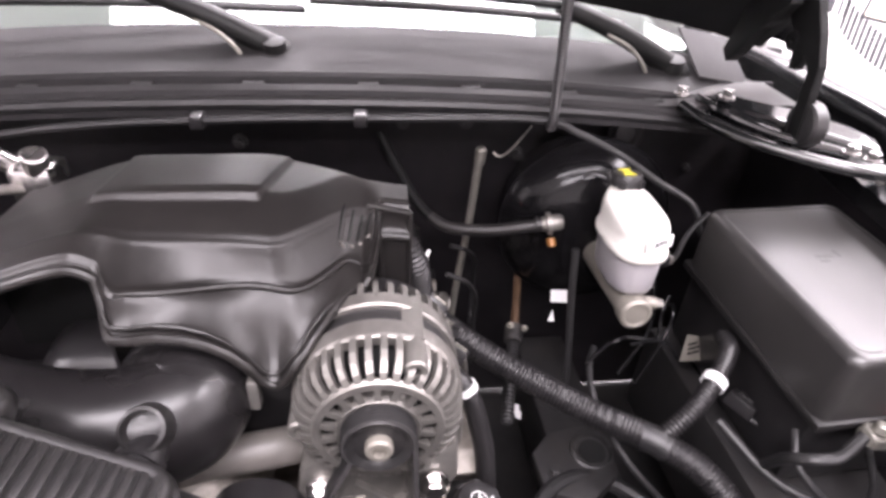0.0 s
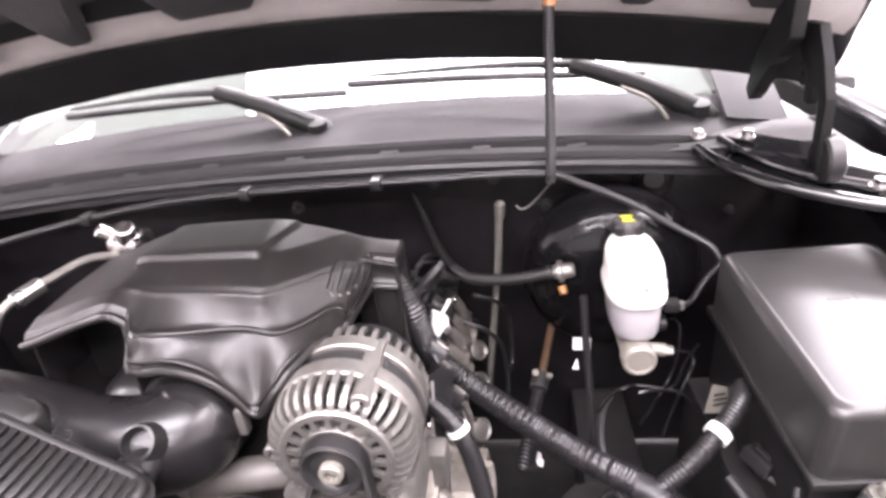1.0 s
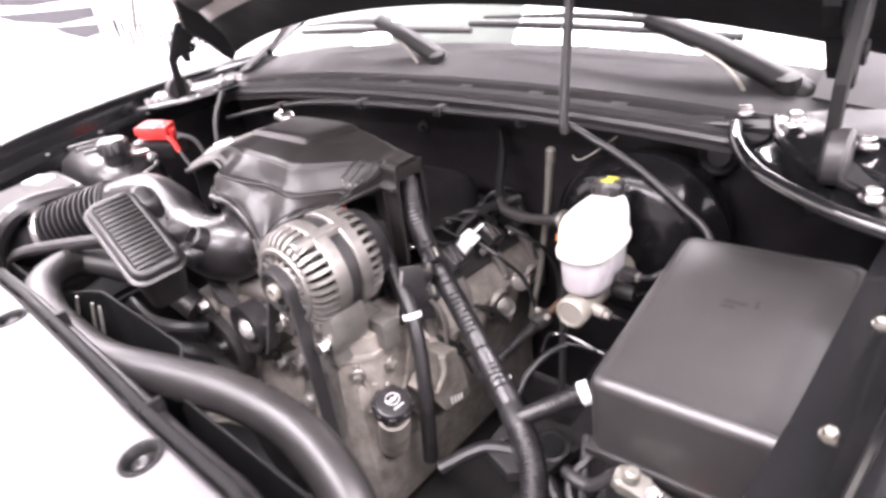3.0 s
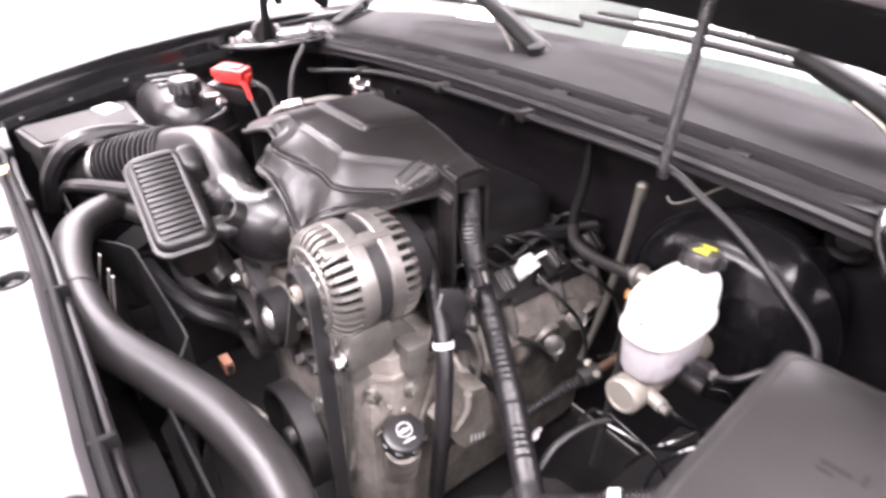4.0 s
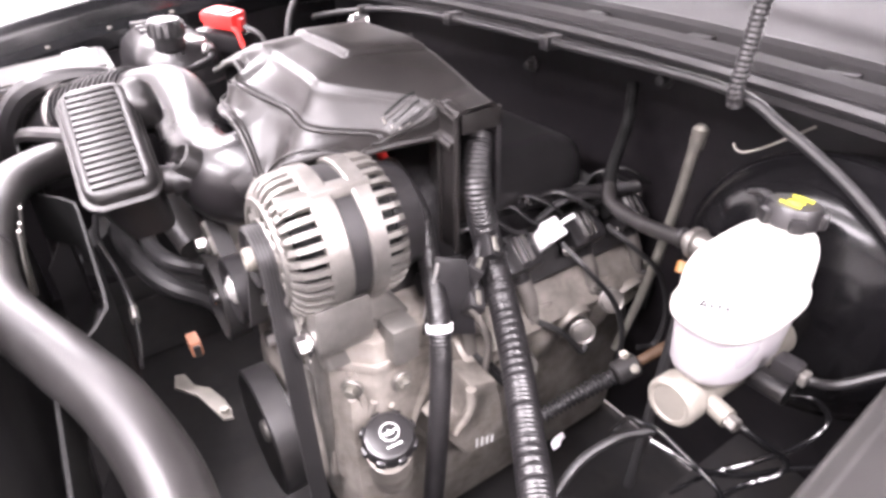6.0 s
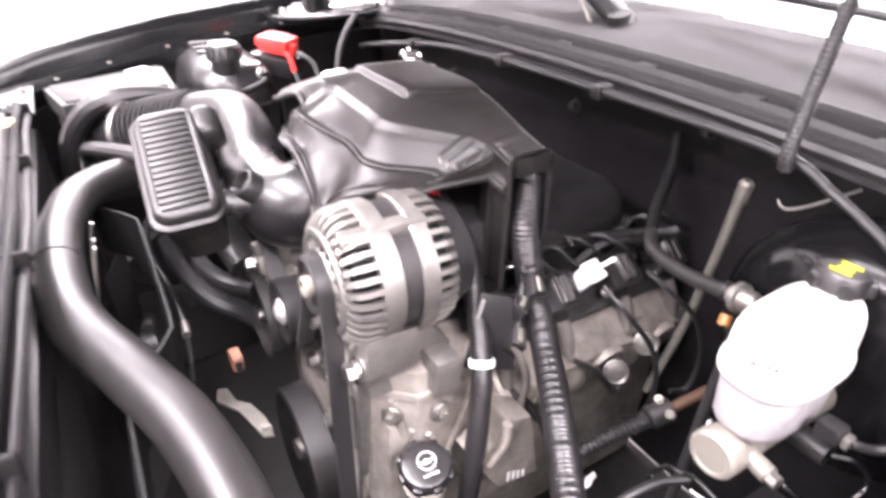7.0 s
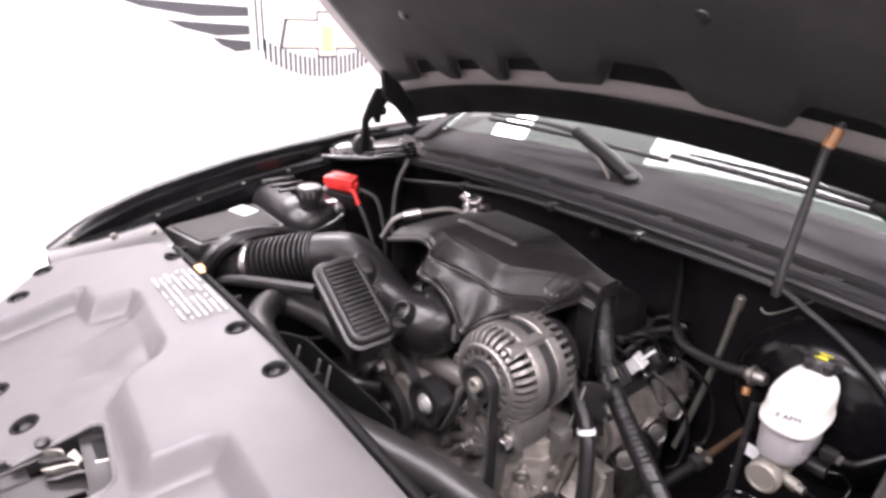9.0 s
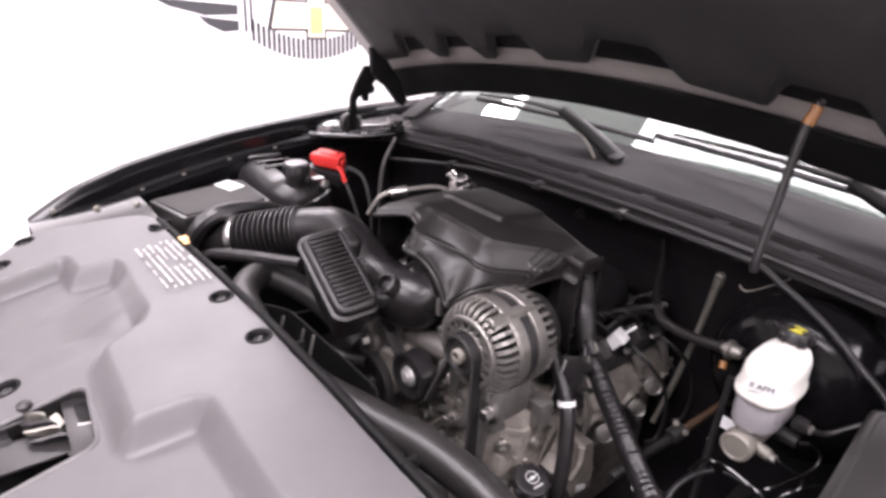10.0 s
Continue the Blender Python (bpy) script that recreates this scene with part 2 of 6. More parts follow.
def add_tube(bm, pts, radius, seg=12, n=10, rib=0.0, pitch=0.006, cap=True, flat=1.0):
    """A hose along a smooth curve; radius may be a function of 0..1; rib: depth of the corrugation."""
    path = spline(pts, n) if n else [Vector(a) for a in pts]
    length = [0.0]
    for a, b in zip(path, path[1:]):
        length.append(length[-1] + (b - a).length)
    if rib:
        steps = int(length[-1] / pitch * 4)
        fine, j = [], 0
        for k in range(steps + 1):
            s = length[-1] * k / steps
            while j < len(path) - 2 and length[j + 1] < s:
                j += 1
            w = (s - length[j]) / max(1e-9, length[j + 1] - length[j])
            fine.append(path[j].lerp(path[j + 1], w))
        path = fine
    total = len(path) - 1
    tangent = [(path[min(i + 1, total)] - path[max(i - 1, 0)]).normalized() for i in range(total + 1)]
    u = frame_along(tangent[0])[0]
    rings = []
    for i, p in enumerate(path):
        d = tangent[i]
        u = (u - d * u.dot(d)).normalized()
        v = d.cross(u)
        r = radius(i / total) if callable(radius) else radius
        if rib:
            r += (0, rib, rib, 0)[i % 4] - rib / 2
        rings.append([bm.verts.new(p + (u * math.cos(a) + v * math.sin(a) * flat) * r)
                      for a in (2 * math.pi * k / seg for k in range(seg))])
    for a, b in zip(rings, rings[1:]):
        for k in range(seg):
            q = (k + 1) % seg
            bm.faces.new((a[k], a[q], b[q], b[k]))
    if cap:
        bm.faces.new(rings[0])
        bm.faces.new(rings[-1])


def tube(*args, **kw):
    bm = bmesh.new()
    add_tube(bm, *args, **kw)
    return bm


def prism(outline, depth, m=None, bevel=0.0):
    """A flat plate: outline of (x, y), from z = 0 to depth, with eased edges."""
    bm = bmesh.new()
    lo = [bm.verts.new((x, y, 0)) for x, y in outline]
    hi = [bm.verts.new((x, y, depth)) for x, y in outline]
    bm.faces.new(lo)
    bm.faces.new(hi)
    for k in range(len(lo)):
        q = (k + 1) % len(lo)
        bm.faces.new((lo[k], lo[q], hi[q], hi[k]))
    if bevel:
        bmesh.ops.bevel(bm, geom=bm.edges[:], offset=bevel, segments=2, affect="EDGES", profile=0.6)
    if m is not None:
        bmesh.ops.transform(bm, matrix=m, verts=bm.verts)
    return bm


def sheet(nx, ny, place, keep=None, thick=0.0):
    """A grid of points place(u, v), u and v from 0 to 1, given a thickness downwards along its normals."""
    bm = bmesh.new()
    g = [[bm.verts.new(place(i / nx, j / ny)) for j in range(ny + 1)] for i in range(nx + 1)]
    for i in range(nx):
        for j in range(ny):
            if keep is None or keep((i + 0.5) / nx, (j + 0.5) / ny):
                bm.faces.new((g[i][j], g[i + 1][j], g[i + 1][j + 1], g[i][j + 1]))
    bmesh.ops.delete(bm, geom=[v for v in bm.verts if not v.link_faces], context="VERTS")
    if thick:
        bm.normal_update()
        bmesh.ops.solidify(bm, geom=bm.faces[:], thickness=thick)
    return bm


def rounded(x0, y0, x1, y1, r, n=6):
    """A rectangle's outline with round corners."""
    out = []
    for cx, cy, a0 in ((x1 - r, y1 - r, 0), (x0 + r, y1 - r, 90), (x0 + r, y0 + r, 180), (x1 - r, y0 + r, 270)):
        out += [(cx + r * math.cos(radians(a0 + 90 * k / n)), cy + r * math.sin(radians(a0 + 90 * k / n))) for k in range(n + 1)]
    return out


def lerp_table(table, x):
    """Value at x of a table of (x, value), straight between its rows."""
    if x <= table[0][0]:
        return table[0][1]
    for (a, p), (b, q) in zip(table, table[1:]):
        if x <= b:
            return p + (q - p) * (x - a) / (b - a)
    return table[-1][1]


def smooth(a, b, x):
    t = min(1, max(0, (x - a) / (b - a)))
    return t * t * (3 - 2 * t)


def bolt(parent, at, axis, r=0.008, h=0.008, mat=None):
    """A hexagon-headed bolt with its washer."""
    bm = bmesh.new()
    add_lathe(bm, at, axis, [(0, 0), (0, r * 1.35), (h * 0.25, r * 1.35), (h * 0.25, r)], 12)
    add_lathe(bm, at, axis, [(h * 0.2, r), (h * 0.9, r), (h, r * 0.85), (h, 0)], 6)
    return part("bolt", bm, mat or STEEL, parent)


def cable(name, pts, r, mat, label, category="cable", rib=0.0, pitch=0.006, group=""):
    bm = tube(pts, r, seg=10, rib=rib, pitch=pitch)
    ob = new(name, finish(name, bm, mat))
    return tagged(ob, label, category, group)

# ---------------------------------------------------------------- the showroom
def slab(name, lo, hi, mat, label, category):
    ob = new(name, finish(name, box(lo, hi), mat, 0))
    return tagged(ob, label, category, kind="structure")


slab("floor", (-5.2, -5.2, -0.1), (3.6, 7.2, 0), FLOORM, "pale polished showroom floor tiles", "floor")
slab("wall_west", (-5.2, -5.2, 0), (-5.0, 7.2, 3.5), WALLM, "plain white painted showroom wall", "wall")
slab("wall_east", (3.4, -5.2, 0), (3.6, 7.2, 3.5), WALLM, "plain white painted showroom wall", "wall")
slab("wall_north", (-5.0, 7.0, 0), (3.4, 7.2, 3.5), WALLM, "plain white painted showroom wall", "wall")
slab("wall_south", (-5.0, -5.2, 0), (3.4, -5.0, 3.5), WALLM, "plain white painted showroom wall", "wall")
slab("ceiling", (-5.2, -5.2, 3.5), (3.6, 7.2, 3.6), WALLM, "white showroom ceiling", "ceiling")


def ceiling_light(cx, cy, sx, sy):
    t = thing("ceiling_light", (cx, cy, 3.5), "long white ceiling light panel switched on", "ceiling light", "ceiling light panels")
    bm = bmesh.new()
    for a, b in (((-sx, -sy), (sx, -sy + 0.03)), ((-sx, sy - 0.03), (sx, sy)), ((-sx, -sy + 0.03), (-sx + 0.03, sy - 0.03)), ((sx - 0.03, -sy + 0.03), (sx, sy - 0.03))):
        add_box(bm, (cx + a[0], cy + a[1], 3.46), (cx + b[0], cy + b[1], 3.5))
    part("frame", bm, WALLM, t)
    part("diffuser", box((cx - sx + 0.03, cy - sy + 0.03, 3.475), (cx + sx - 0.03, cy + sy - 0.03, 3.495)), LAMPM, t, "glowing white diffuser")


for cx, cy, sx, sy in ((0.2, -2.6, 1.35, 0.4), (0.2, -0.9, 1.35, 0.4), (2.6, 0.6, 0.4, 1.35), (-3.2, 0.6, 0.4, 1.35), (0.0, 1.62, 1.35, 0.29), (0.0, 3.4, 1.35, 0.4), (1.8, 2.6, 0.78, 0.4), (1.3, 5.6, 1.35, 0.4)):
    ceiling_light(cx, cy, sx, sy)


def wall_sign(m, label):
    """A winged badge in dark and gold vinyl; drawn in a plane, x to the right, y up, 2 mm proud."""
    t = thing("wall_sign", m.translation, label, "wall sign", "winged badges on the walls")

    def bit(name, outline, mat, lift=0.0):
        part(name, prism(outline, 0.004, m @ pose(0, 0, lift)), mat, t, smooth=0)

    for y0, far in ((0.62, 1.45), (0.46, 1.35), (0.30, 1.2), (0.15, 1.0), (0.01, 0.66), (-0.11, 0.32)):
        half = [(-0.66, y0), (-0.66, y0 + 0.075), (-0.66 - far * 0.5, y0 + 0.085), (-0.66 - far, y0 + 0.10), (-0.66 - far * 0.8, y0 + 0.04), (-0.66 - far * 0.4, y0 - 0.015)]
        bit("feather", half, SIGNM)
        bit("feather", [(-x, y) for x, y in reversed(half)], SIGNM)
    for n in range(25):
        x = -0.54 + 0.045 * n
        low = -0.18 - 0.16 * (1 - (abs(x) / 0.56) ** 2)
        bit("bar", [(x - 0.014, low), (x + 0.014, low), (x + 0.014, low + 0.17), (x - 0.014, low + 0.17)], SIGNM)
    for s in (-1, 1):
        for x in (0.60, 0.55):
            w = 0.012
            bit("bar", sorted([(s * x - w, 0.7), (s * x - w, -0.12), (s * x + w, -0.12), (s * x + w, 0.7)], key=lambda p: math.atan2(p[1] - 0.3, p[0] - s * x)), SIGNM)
    bit("badge_edge", [(-0.42, -0.1), (-0.06, -0.1), (-0.06, -0.17), (0.14, -0.17), (0.14, -0.1), (0.48, -0.1), (0.40, 0.15), (0.14, 0.15), (0.14, 0.22), (-0.06, 0.22), (-0.06, 0.15), (-0.36, 0.15)], SIGNM, 0.004)
    bit("badge_face", [(-0.38, -0.08), (-0.04, -0.08), (-0.04, -0.15), (0.12, -0.15), (0.12, -0.08), (0.44, -0.08), (0.38, 0.13), (0.12, 0.13), (0.12, 0.20), (-0.04, 0.20), (-0.04, 0.13), (-0.33, 0.13)], CREAM, 0.008)
    bit("badge_patch", [(-0.02, -0.12), (0.10, -0.12), (0.10, 0.10), (-0.02, 0.10)], GOLD, 0.0125)
    return t


wall_sign(pose(-4.998, 2.74, 1.27, 90, 0, 90) @ Matrix.Scale(1.15, 4), "dark winged badge with a gold centre on the white wall")
wall_sign(pose(3.398, 3.20, 0.94, 90, 0, -90) @ Matrix.Scale(1.15, 4), "dark winged badge with vertical bars on the white wall")

# ---------------------------------------------------------------- the truck's body
truck = thing("pickup_truck", (0, 0.9, 0), "black pickup truck with its bonnet raised in a showroom", "truck")
EDGE_X = [(-0.21, 0.760), (-0.11, 0.785), (0.0, 0.808), (0.25, 0.838), (0.6, 0.86), (1.2, 0.87)]
EDGE_Z = [(-0.21, 1.036), (-0.16, 1.064), (-0.11, 1.087), (0.0, 1.119), (0.1, 1.140), (0.25, 1.166), (0.42, 1.186), (0.6, 1.203), (0.8, 1.213), (1.2, 1.216)]


def fender(side):
    """The wing: inner gutter, rolled edge, crown and outer skin."""
    prof = [(-0.075, -0.09), (-0.075, -0.062), (-0.045, -0.058), (-0.030, -0.050), (-0.026, -0.012), (-0.018, -0.002), (0.0, 0.0),
            (0.016, -0.005), (0.036, -0.03), (0.052, -0.12), (0.062, -0.30), (0.062, -0.52)]

    def place(u, v):
        y = -0.21 + 1.41 * u
        k = v * (len(prof) - 1)
        i = min(int(k), len(prof) - 2)
        w = k - i
        dx = prof[i][0] * (1 - w) + prof[i + 1][0] * w
        dz = prof[i][1] * (1 - w) + prof[i + 1][1] * w
        return (side * (lerp_table(EDGE_X, y) + dx), y, lerp_table(EDGE_Z, y) + dz)

    f = part("fender", sheet(48, 33, place, thick=-0.003), PAINT, truck, "glossy black front fender with rolled edge", 50)
    for y in (0.02, 0.12, 0.24, 0.37, 0.5):
        x = side * (lerp_table(EDGE_X, y) - 0.05)
        bolt(f, (x, y, lerp_table(EDGE_Z, y) - 0.06), (0, 0, 1), 0.0052, 0.006, TUBING)
    bm = sheet(20, 8, lambda u, v: (side * (lerp_table(EDGE_X, -0.1 + 0.9 * u) - 0.07 - 0.05 * v * v), -0.1 + 0.9 * u,
                                    lerp_table(EDGE_Z, -0.1 + 0.9 * u) - 0.085 - 0.5 * v + 0.01 * math.sin(12 * u)), thick=0.004)
    part("inner_fender", bm, UNDER, truck, "black painted inner fender")
    lamp = part("headlamp_bracket", sheet(14, 8, lambda u, v: (side * (0.475 + 0.085 * (1 - u) + v * (0.235 - 0.03 * (1 - u))), -0.215 + 0.20 * u, 1.030 + 0.050 * u + 0.010 * math.sin(3.1 * v)), thick=0.004),
                GLOSS, truck, "black headlamp bracket between cover and fender", 50)
    for x, y in ((0.735, -0.165), (0.66, -0.095), (0.60, -0.03)):
        bolt(lamp, (side * x, y, 1.093 + 0.25 * y), (0, -0.2, 1), 0.006, 0.006, TUBING)


fender(-1)
fender(1)

part("firewall", sheet(30, 12, lambda u, v: (-0.80 + 1.6 * u, 0.755 + 0.012 * math.sin(9 * u) * math.sin(7 * v), 0.55 + 0.64 * v), thick=0.006),
     UNDER, truck, "black bulkhead behind the engine")
for x, z in ((-0.42, 1.08), (-0.05, 1.10), (0.20, 1.13), (0.385, 1.075), (0.62, 1.13), (0.68, 1.05), (0.30, 1.13)):
    part("bulkhead_stud", lathe((x, 0.755, z), (0, -1, 0), [(0, 0.012), (0.004, 0.012), (0.005, 0.007), (0.016, 0.0065), (0.018, 0)], 12), DARK, truck)
part("bulkhead_shelf", sheet(30, 4, lambda u, v: (-0.78 + 1.56 * u, 0.755 - 0.10 * v, 1.185 - 0.006 * v), thick=0.006), UNDER, truck)
part("splash_tray", box((-0.78, -0.40, 0.52), (0.78, 0.76, 0.54)), DARK, truck, "black splash tray below the engine")
part("chassis_rail", box((-0.52, -0.3, 0.54), (-0.42, 0.76, 0.68), 0.01), DARK, truck)
part("chassis_rail", box((0.42, -0.3, 0.54), (0.52, 0.76, 0.68), 0.01), DARK, truck)


def cowl_z(x):
    return 1.214 - 0.045 * (abs(x) / 0.7) ** 2.2


def cowl_y(x):
    return 0.66 + 0.02 * (abs(x) / 0.7) ** 2


# cowl: a seal lip, a slotted step and the panel behind them
CROSS = [(-0.020, -0.034), (-0.021, -0.010), (-0.016, -0.005), (-0.001, -0.001), (0.001, -0.018), (0.012, -0.018), (0.014, 0.006), (0.019, 0.010), (0.027, 0.005), (0.05, 0.012), (0.08, 0.022), (0.115, 0.034), (0.148, 0.045)]


def cowl_place(u, v):
    x = -0.70 + 1.4 * u
    k = v * (len(CROSS) - 1)
    i = min(int(k), len(CROSS) - 2)
    w = k - i
    dy = CROSS[i][0] * (1 - w) + CROSS[i + 1][0] * w
    dz = CROSS[i][1] * (1 - w) + CROSS[i + 1][1] * w
    return (x, cowl_y(x) + dy, cowl_z(x) + dz)


cowl = part("cowl_panel", sheet(60, 30, cowl_place, thick=-0.003), COWLM, truck, "dark grey plastic cowl panel below the windscreen", 25)
for x in (-0.55, -0.42, -0.28, -0.14, 0.0, 0.15, 0.29, 0.43, 0.56):
    part("seal_clip", box((x - 0.014, cowl_y(x) - 0.004, cowl_z(x) - 0.014), (x + 0.014, cowl_y(x) + 0.013, cowl_z(x) + 0.002), 0.002), COWLM, cowl)
part("cowl_seal", tube([(x, cowl_y(x) - 0.022, cowl_z(x) - 0.018) for x in (-0.70, -0.5, -0.25, 0, 0.25, 0.5, 0.70)], 0.008, seg=8), RUBBER, cowl, "black rubber seal strip")


def glass_place(u, v):
    x = (-0.70 + 1.4 * u) * (1 - 0.12 * v)
    bow = 0.06 * (abs(x) / 0.7) ** 2
    return (x, 0.802 + bow * 0.4 + 0.80 * v, cowl_z(x) + 0.045 + 0.48 * v)


part("windscreen", sheet(24, 12, glass_place, thick=0.005), GLASS, truck, "green tinted windscreen", 60)
part("dashboard", sheet(24, 8, lambda u, v: (-0.68 + 1.36 * u, 0.84 + 0.45 * v, 1.195 + 0.085 * v + 0.02 * math.sin(3 * v) + 0.03 * smooth(0.05, 0.3, v) * math.exp(-((u - 0.74) / 0.13) ** 2)), thick=0.05), DASH, truck, "dark grey dashboard top")
part("cab_floor", box((-0.84, 0.80, 0.5), (0.84, 2.6, 0.56)), DARK, truck)
part("roof", box((-0.66, 1.6, 1.74), (0.66, 2.6, 1.78), 0.015), PAINT, truck, "black cab roof")
part("cab_back", box((-0.84, 2.56, 0.56), (0.84, 2.6, 1.38)), PAINT, truck)
for s in (-1, 1):
    part("rear_pillar", box((s * 0.66 - 0.10, 2.56, 1.38), (s * 0.66 + 0.10, 2.6, 1.745), 0.01), PAINT, truck)
    seat = part("seat", stacked_box([(0.62, 0.25, 0.26, 2.02), (0.80, 0.26, 0.27, 2.02), (0.84, 0.25, 0.26, 2.03)], s * 0.38), SEATM, truck, "grey cloth front seat")
    part("backrest", stacked_box([(0.80, 0.25, 0.06, 2.24), (1.10, 0.255, 0.055, 2.29), (1.32, 0.23, 0.05, 2.33), (1.36, 0.18, 0.04, 2.34)], s * 0.38), SEATM, seat)
    part("headrest", stacked_box([(1.39, 0.12, 0.04, 2.34), (1.42, 0.14, 0.05, 2.345), (1.53, 0.135, 0.048, 2.355), (1.56, 0.10, 0.03, 2.36)], s * 0.38), SEATM, seat)
wheel = part("steering_wheel", tube([(0.36 + 0.185 * math.cos(a), 1.42 + 0.06 * math.sin(a), 1.20 + 0.175 * math.sin(a)) for a in (2 * math.pi * k / 24 for k in range(25))], 0.015, seg=10, n=2), PLASTIC, truck, "black steering wheel")
part("hub", disc((0.36, 1.41, 1.20), (0, -1, 0.4), 0.06, 0.04), PLASTIC, wheel)
part("rear_view_mirror", box((-0.12, 1.30, 1.575), (0.12, 1.33, 1.64), 0.012), PLASTIC, truck, "black rear-view mirror")
part("mirror_stem", tube([(0, 1.33, 1.61), (0, 1.40, 1.635)], 0.008, seg=8, n=2), PLASTIC, truck)
for s in (-1, 1):
    part("door", box((s * 0.93 - 0.04, 0.98, 0.5), (s * 0.93 + 0.04, 2.6, 1.2), 0.02), PAINT, truck)
    part("windscreen_pillar", tube([(s * 0.73, 0.87, 1.215), (s * 0.68, 1.25, 1.50), (s * 0.63, 1.65, 1.75)], 0.03, seg=8), PAINT, truck)
    part("pillar_trim", sheet(6, 6, lambda u, v: (s * (0.66 + 0.10 * u), 0.74 + 0.10 * v + 0.02 * u, 1.205 + 0.055 * v - 0.02 * u), thick=0.004), COWLM, truck, "grey plastic corner trim")
    tyre = part("front_wheel", lathe((s * 0.70, 0.30, 0.40), (s, 0, 0), [(0, 0), (0, 0.22), (0.0, 0.36), (0.03, 0.40), (0.21, 0.40), (0.24, 0.36), (0.24, 0.22), (0.2, 0)], 40), RUBBER, truck, "black tyre")
    part("rear_wheel", lathe((s * 0.70, 2.2, 0.40), (s, 0, 0), [(0, 0), (0, 0.22), (0.0, 0.36), (0.03, 0.40), (0.21, 0.40), (0.24, 0.36), (0.24, 0.22), (0.2, 0)], 40), RUBBER, truck, "black tyre")
mirror = part("door_mirror", lathe((1.03, 1.26, 1.24), (0.0, 1, 0.1), [(0, 0), (0.0, 0.06), (0.02, 0.10), (0.06, 0.11), (0.09, 0.10), (0.10, 0.0)], 24), STEEL, truck, "bright chrome door mirror housing")
part("mirror_arm", tube([(0.95, 1.28, 1.17), (0.99, 1.29, 1.20), (1.02, 1.30, 1.23)], 0.025, seg=10), PAINT, truck)
part("front_bumper", box((-0.90, -0.62, 0.45), (0.90, -0.44, 0.72), 0.04), PAINT, truck)
part("grille", box((-0.66, -0.52, 0.72), (0.66, -0.42, 0.98), 0.02), PLASTIC, truck, "black front grille")


# ---------------------------------------------------------------- the raised hood
def hood_point(x, s, lift=0.0):
    """A point of the hood's inside, s metres from its rear edge towards its front edge; lift is out from the engine."""
    c = (abs(x) / 0.78) ** 2
    y0, z0 = 0.692 + 0.05 * c, 1.366 - 0.095 * c
    k = 0.7071
    return (x, y0 - k * s + k * lift, z0 + k * s + k * lift)


hood = part("hood", sheet(40, 30, lambda u, v: hood_point(-0.82 + 1.64 * u, -0.034 + 1.19 * v, 0.016 + 0.026 * smooth(0, 0.1, v)), thick=-0.003), PAINT, truck,
            "raised black hood seen from below", 60)
part("inner_panel", sheet(50, 36, lambda u, v: hood_point(-0.79 + 1.58 * u, 0.055 + 1.09 * v, 0.012 - 0.012 * math.exp(-((v - 0.02) / 0.02) ** 2)), thick=0.003), INNER, hood, "grey-brown inner hood panel")
part("rear_flange", sheet(50, 6, lambda u, v: hood_point(-0.77 + 1.54 * u, -0.036 + 0.098 * v - 0.012 * (abs(2 * u - 1)) ** 3 * (1 - v), -0.004 + 0.006 * (1 - v) ** 2), thick=0.006), INK_SHADE, hood, "black rear hood flange")
NOTCHES = [(-0.50, 0.065), (-0.335, 0.065), (-0.165, 0.075), (0.105, 0.100), (0.405, 0.085), (0.58, 0.065)]


def liner_low(x):
    low = 0.098 + 0.008 * math.sin(9 * x + 1)
    for nx, w in NOTCHES:
        low += 0.064 * (1 - smooth(w * 0.45, w, abs(x - nx)))
    return low


part("hood_liner", sheet(150, 30, lambda u, v: hood_point(-0.70 + 1.4 * u, liner_low(-0.70 + 1.4 * u) + (1.06 - liner_low(-0.70 + 1.4 * u)) * v,
                                                           -0.010 - 0.012 * smooth(0, 0.012, v) * smooth(0, 0.03, min(u, 1 - u))
                                                           - 0.014 * (smooth(0.30, 0.33, v) - smooth(0.36, 0.39, v)) * smooth(0.1, 0.14, u) * (1 - smooth(0.86, 0.9, u))), thick=0.004),
     LINER, hood, "black felt hood liner with scalloped edge")
# inner panel stays whole: black sheets paint the shade of its openings
for nx, w in NOTCHES:
    x, y, z = hood_point(nx, 0.125, -0.001)
    part("hood_recess_shade", sheet(8, 5, lambda u, v: hood_point(nx - w * 0.8 * (1 - 0.35 * v) + 1.6 * w * (1 - 0.35 * v) * u, 0.118 + 0.045 * v, -0.0035), thick=0.002), INK_SHADE, hood, "black sheet as the shade of an opening in the inner panel")
for x, s in ((-0.42, 0.3), (-0.1, 0.42), (0.25, 0.3), (0.5, 0.55), (-0.55, 0.6), (0.1, 0.75), (-0.3, 0.9), (0.45, 0.95)):
    p = hood_point(x, s, -0.024)
    part("liner_button", lathe(p, (0, -1, -1), [(0, 0), (0, 0.012), (0.002, 0.011), (0.004, 0.006), (0.0045, 0)], 14), PLASTIC, hood)


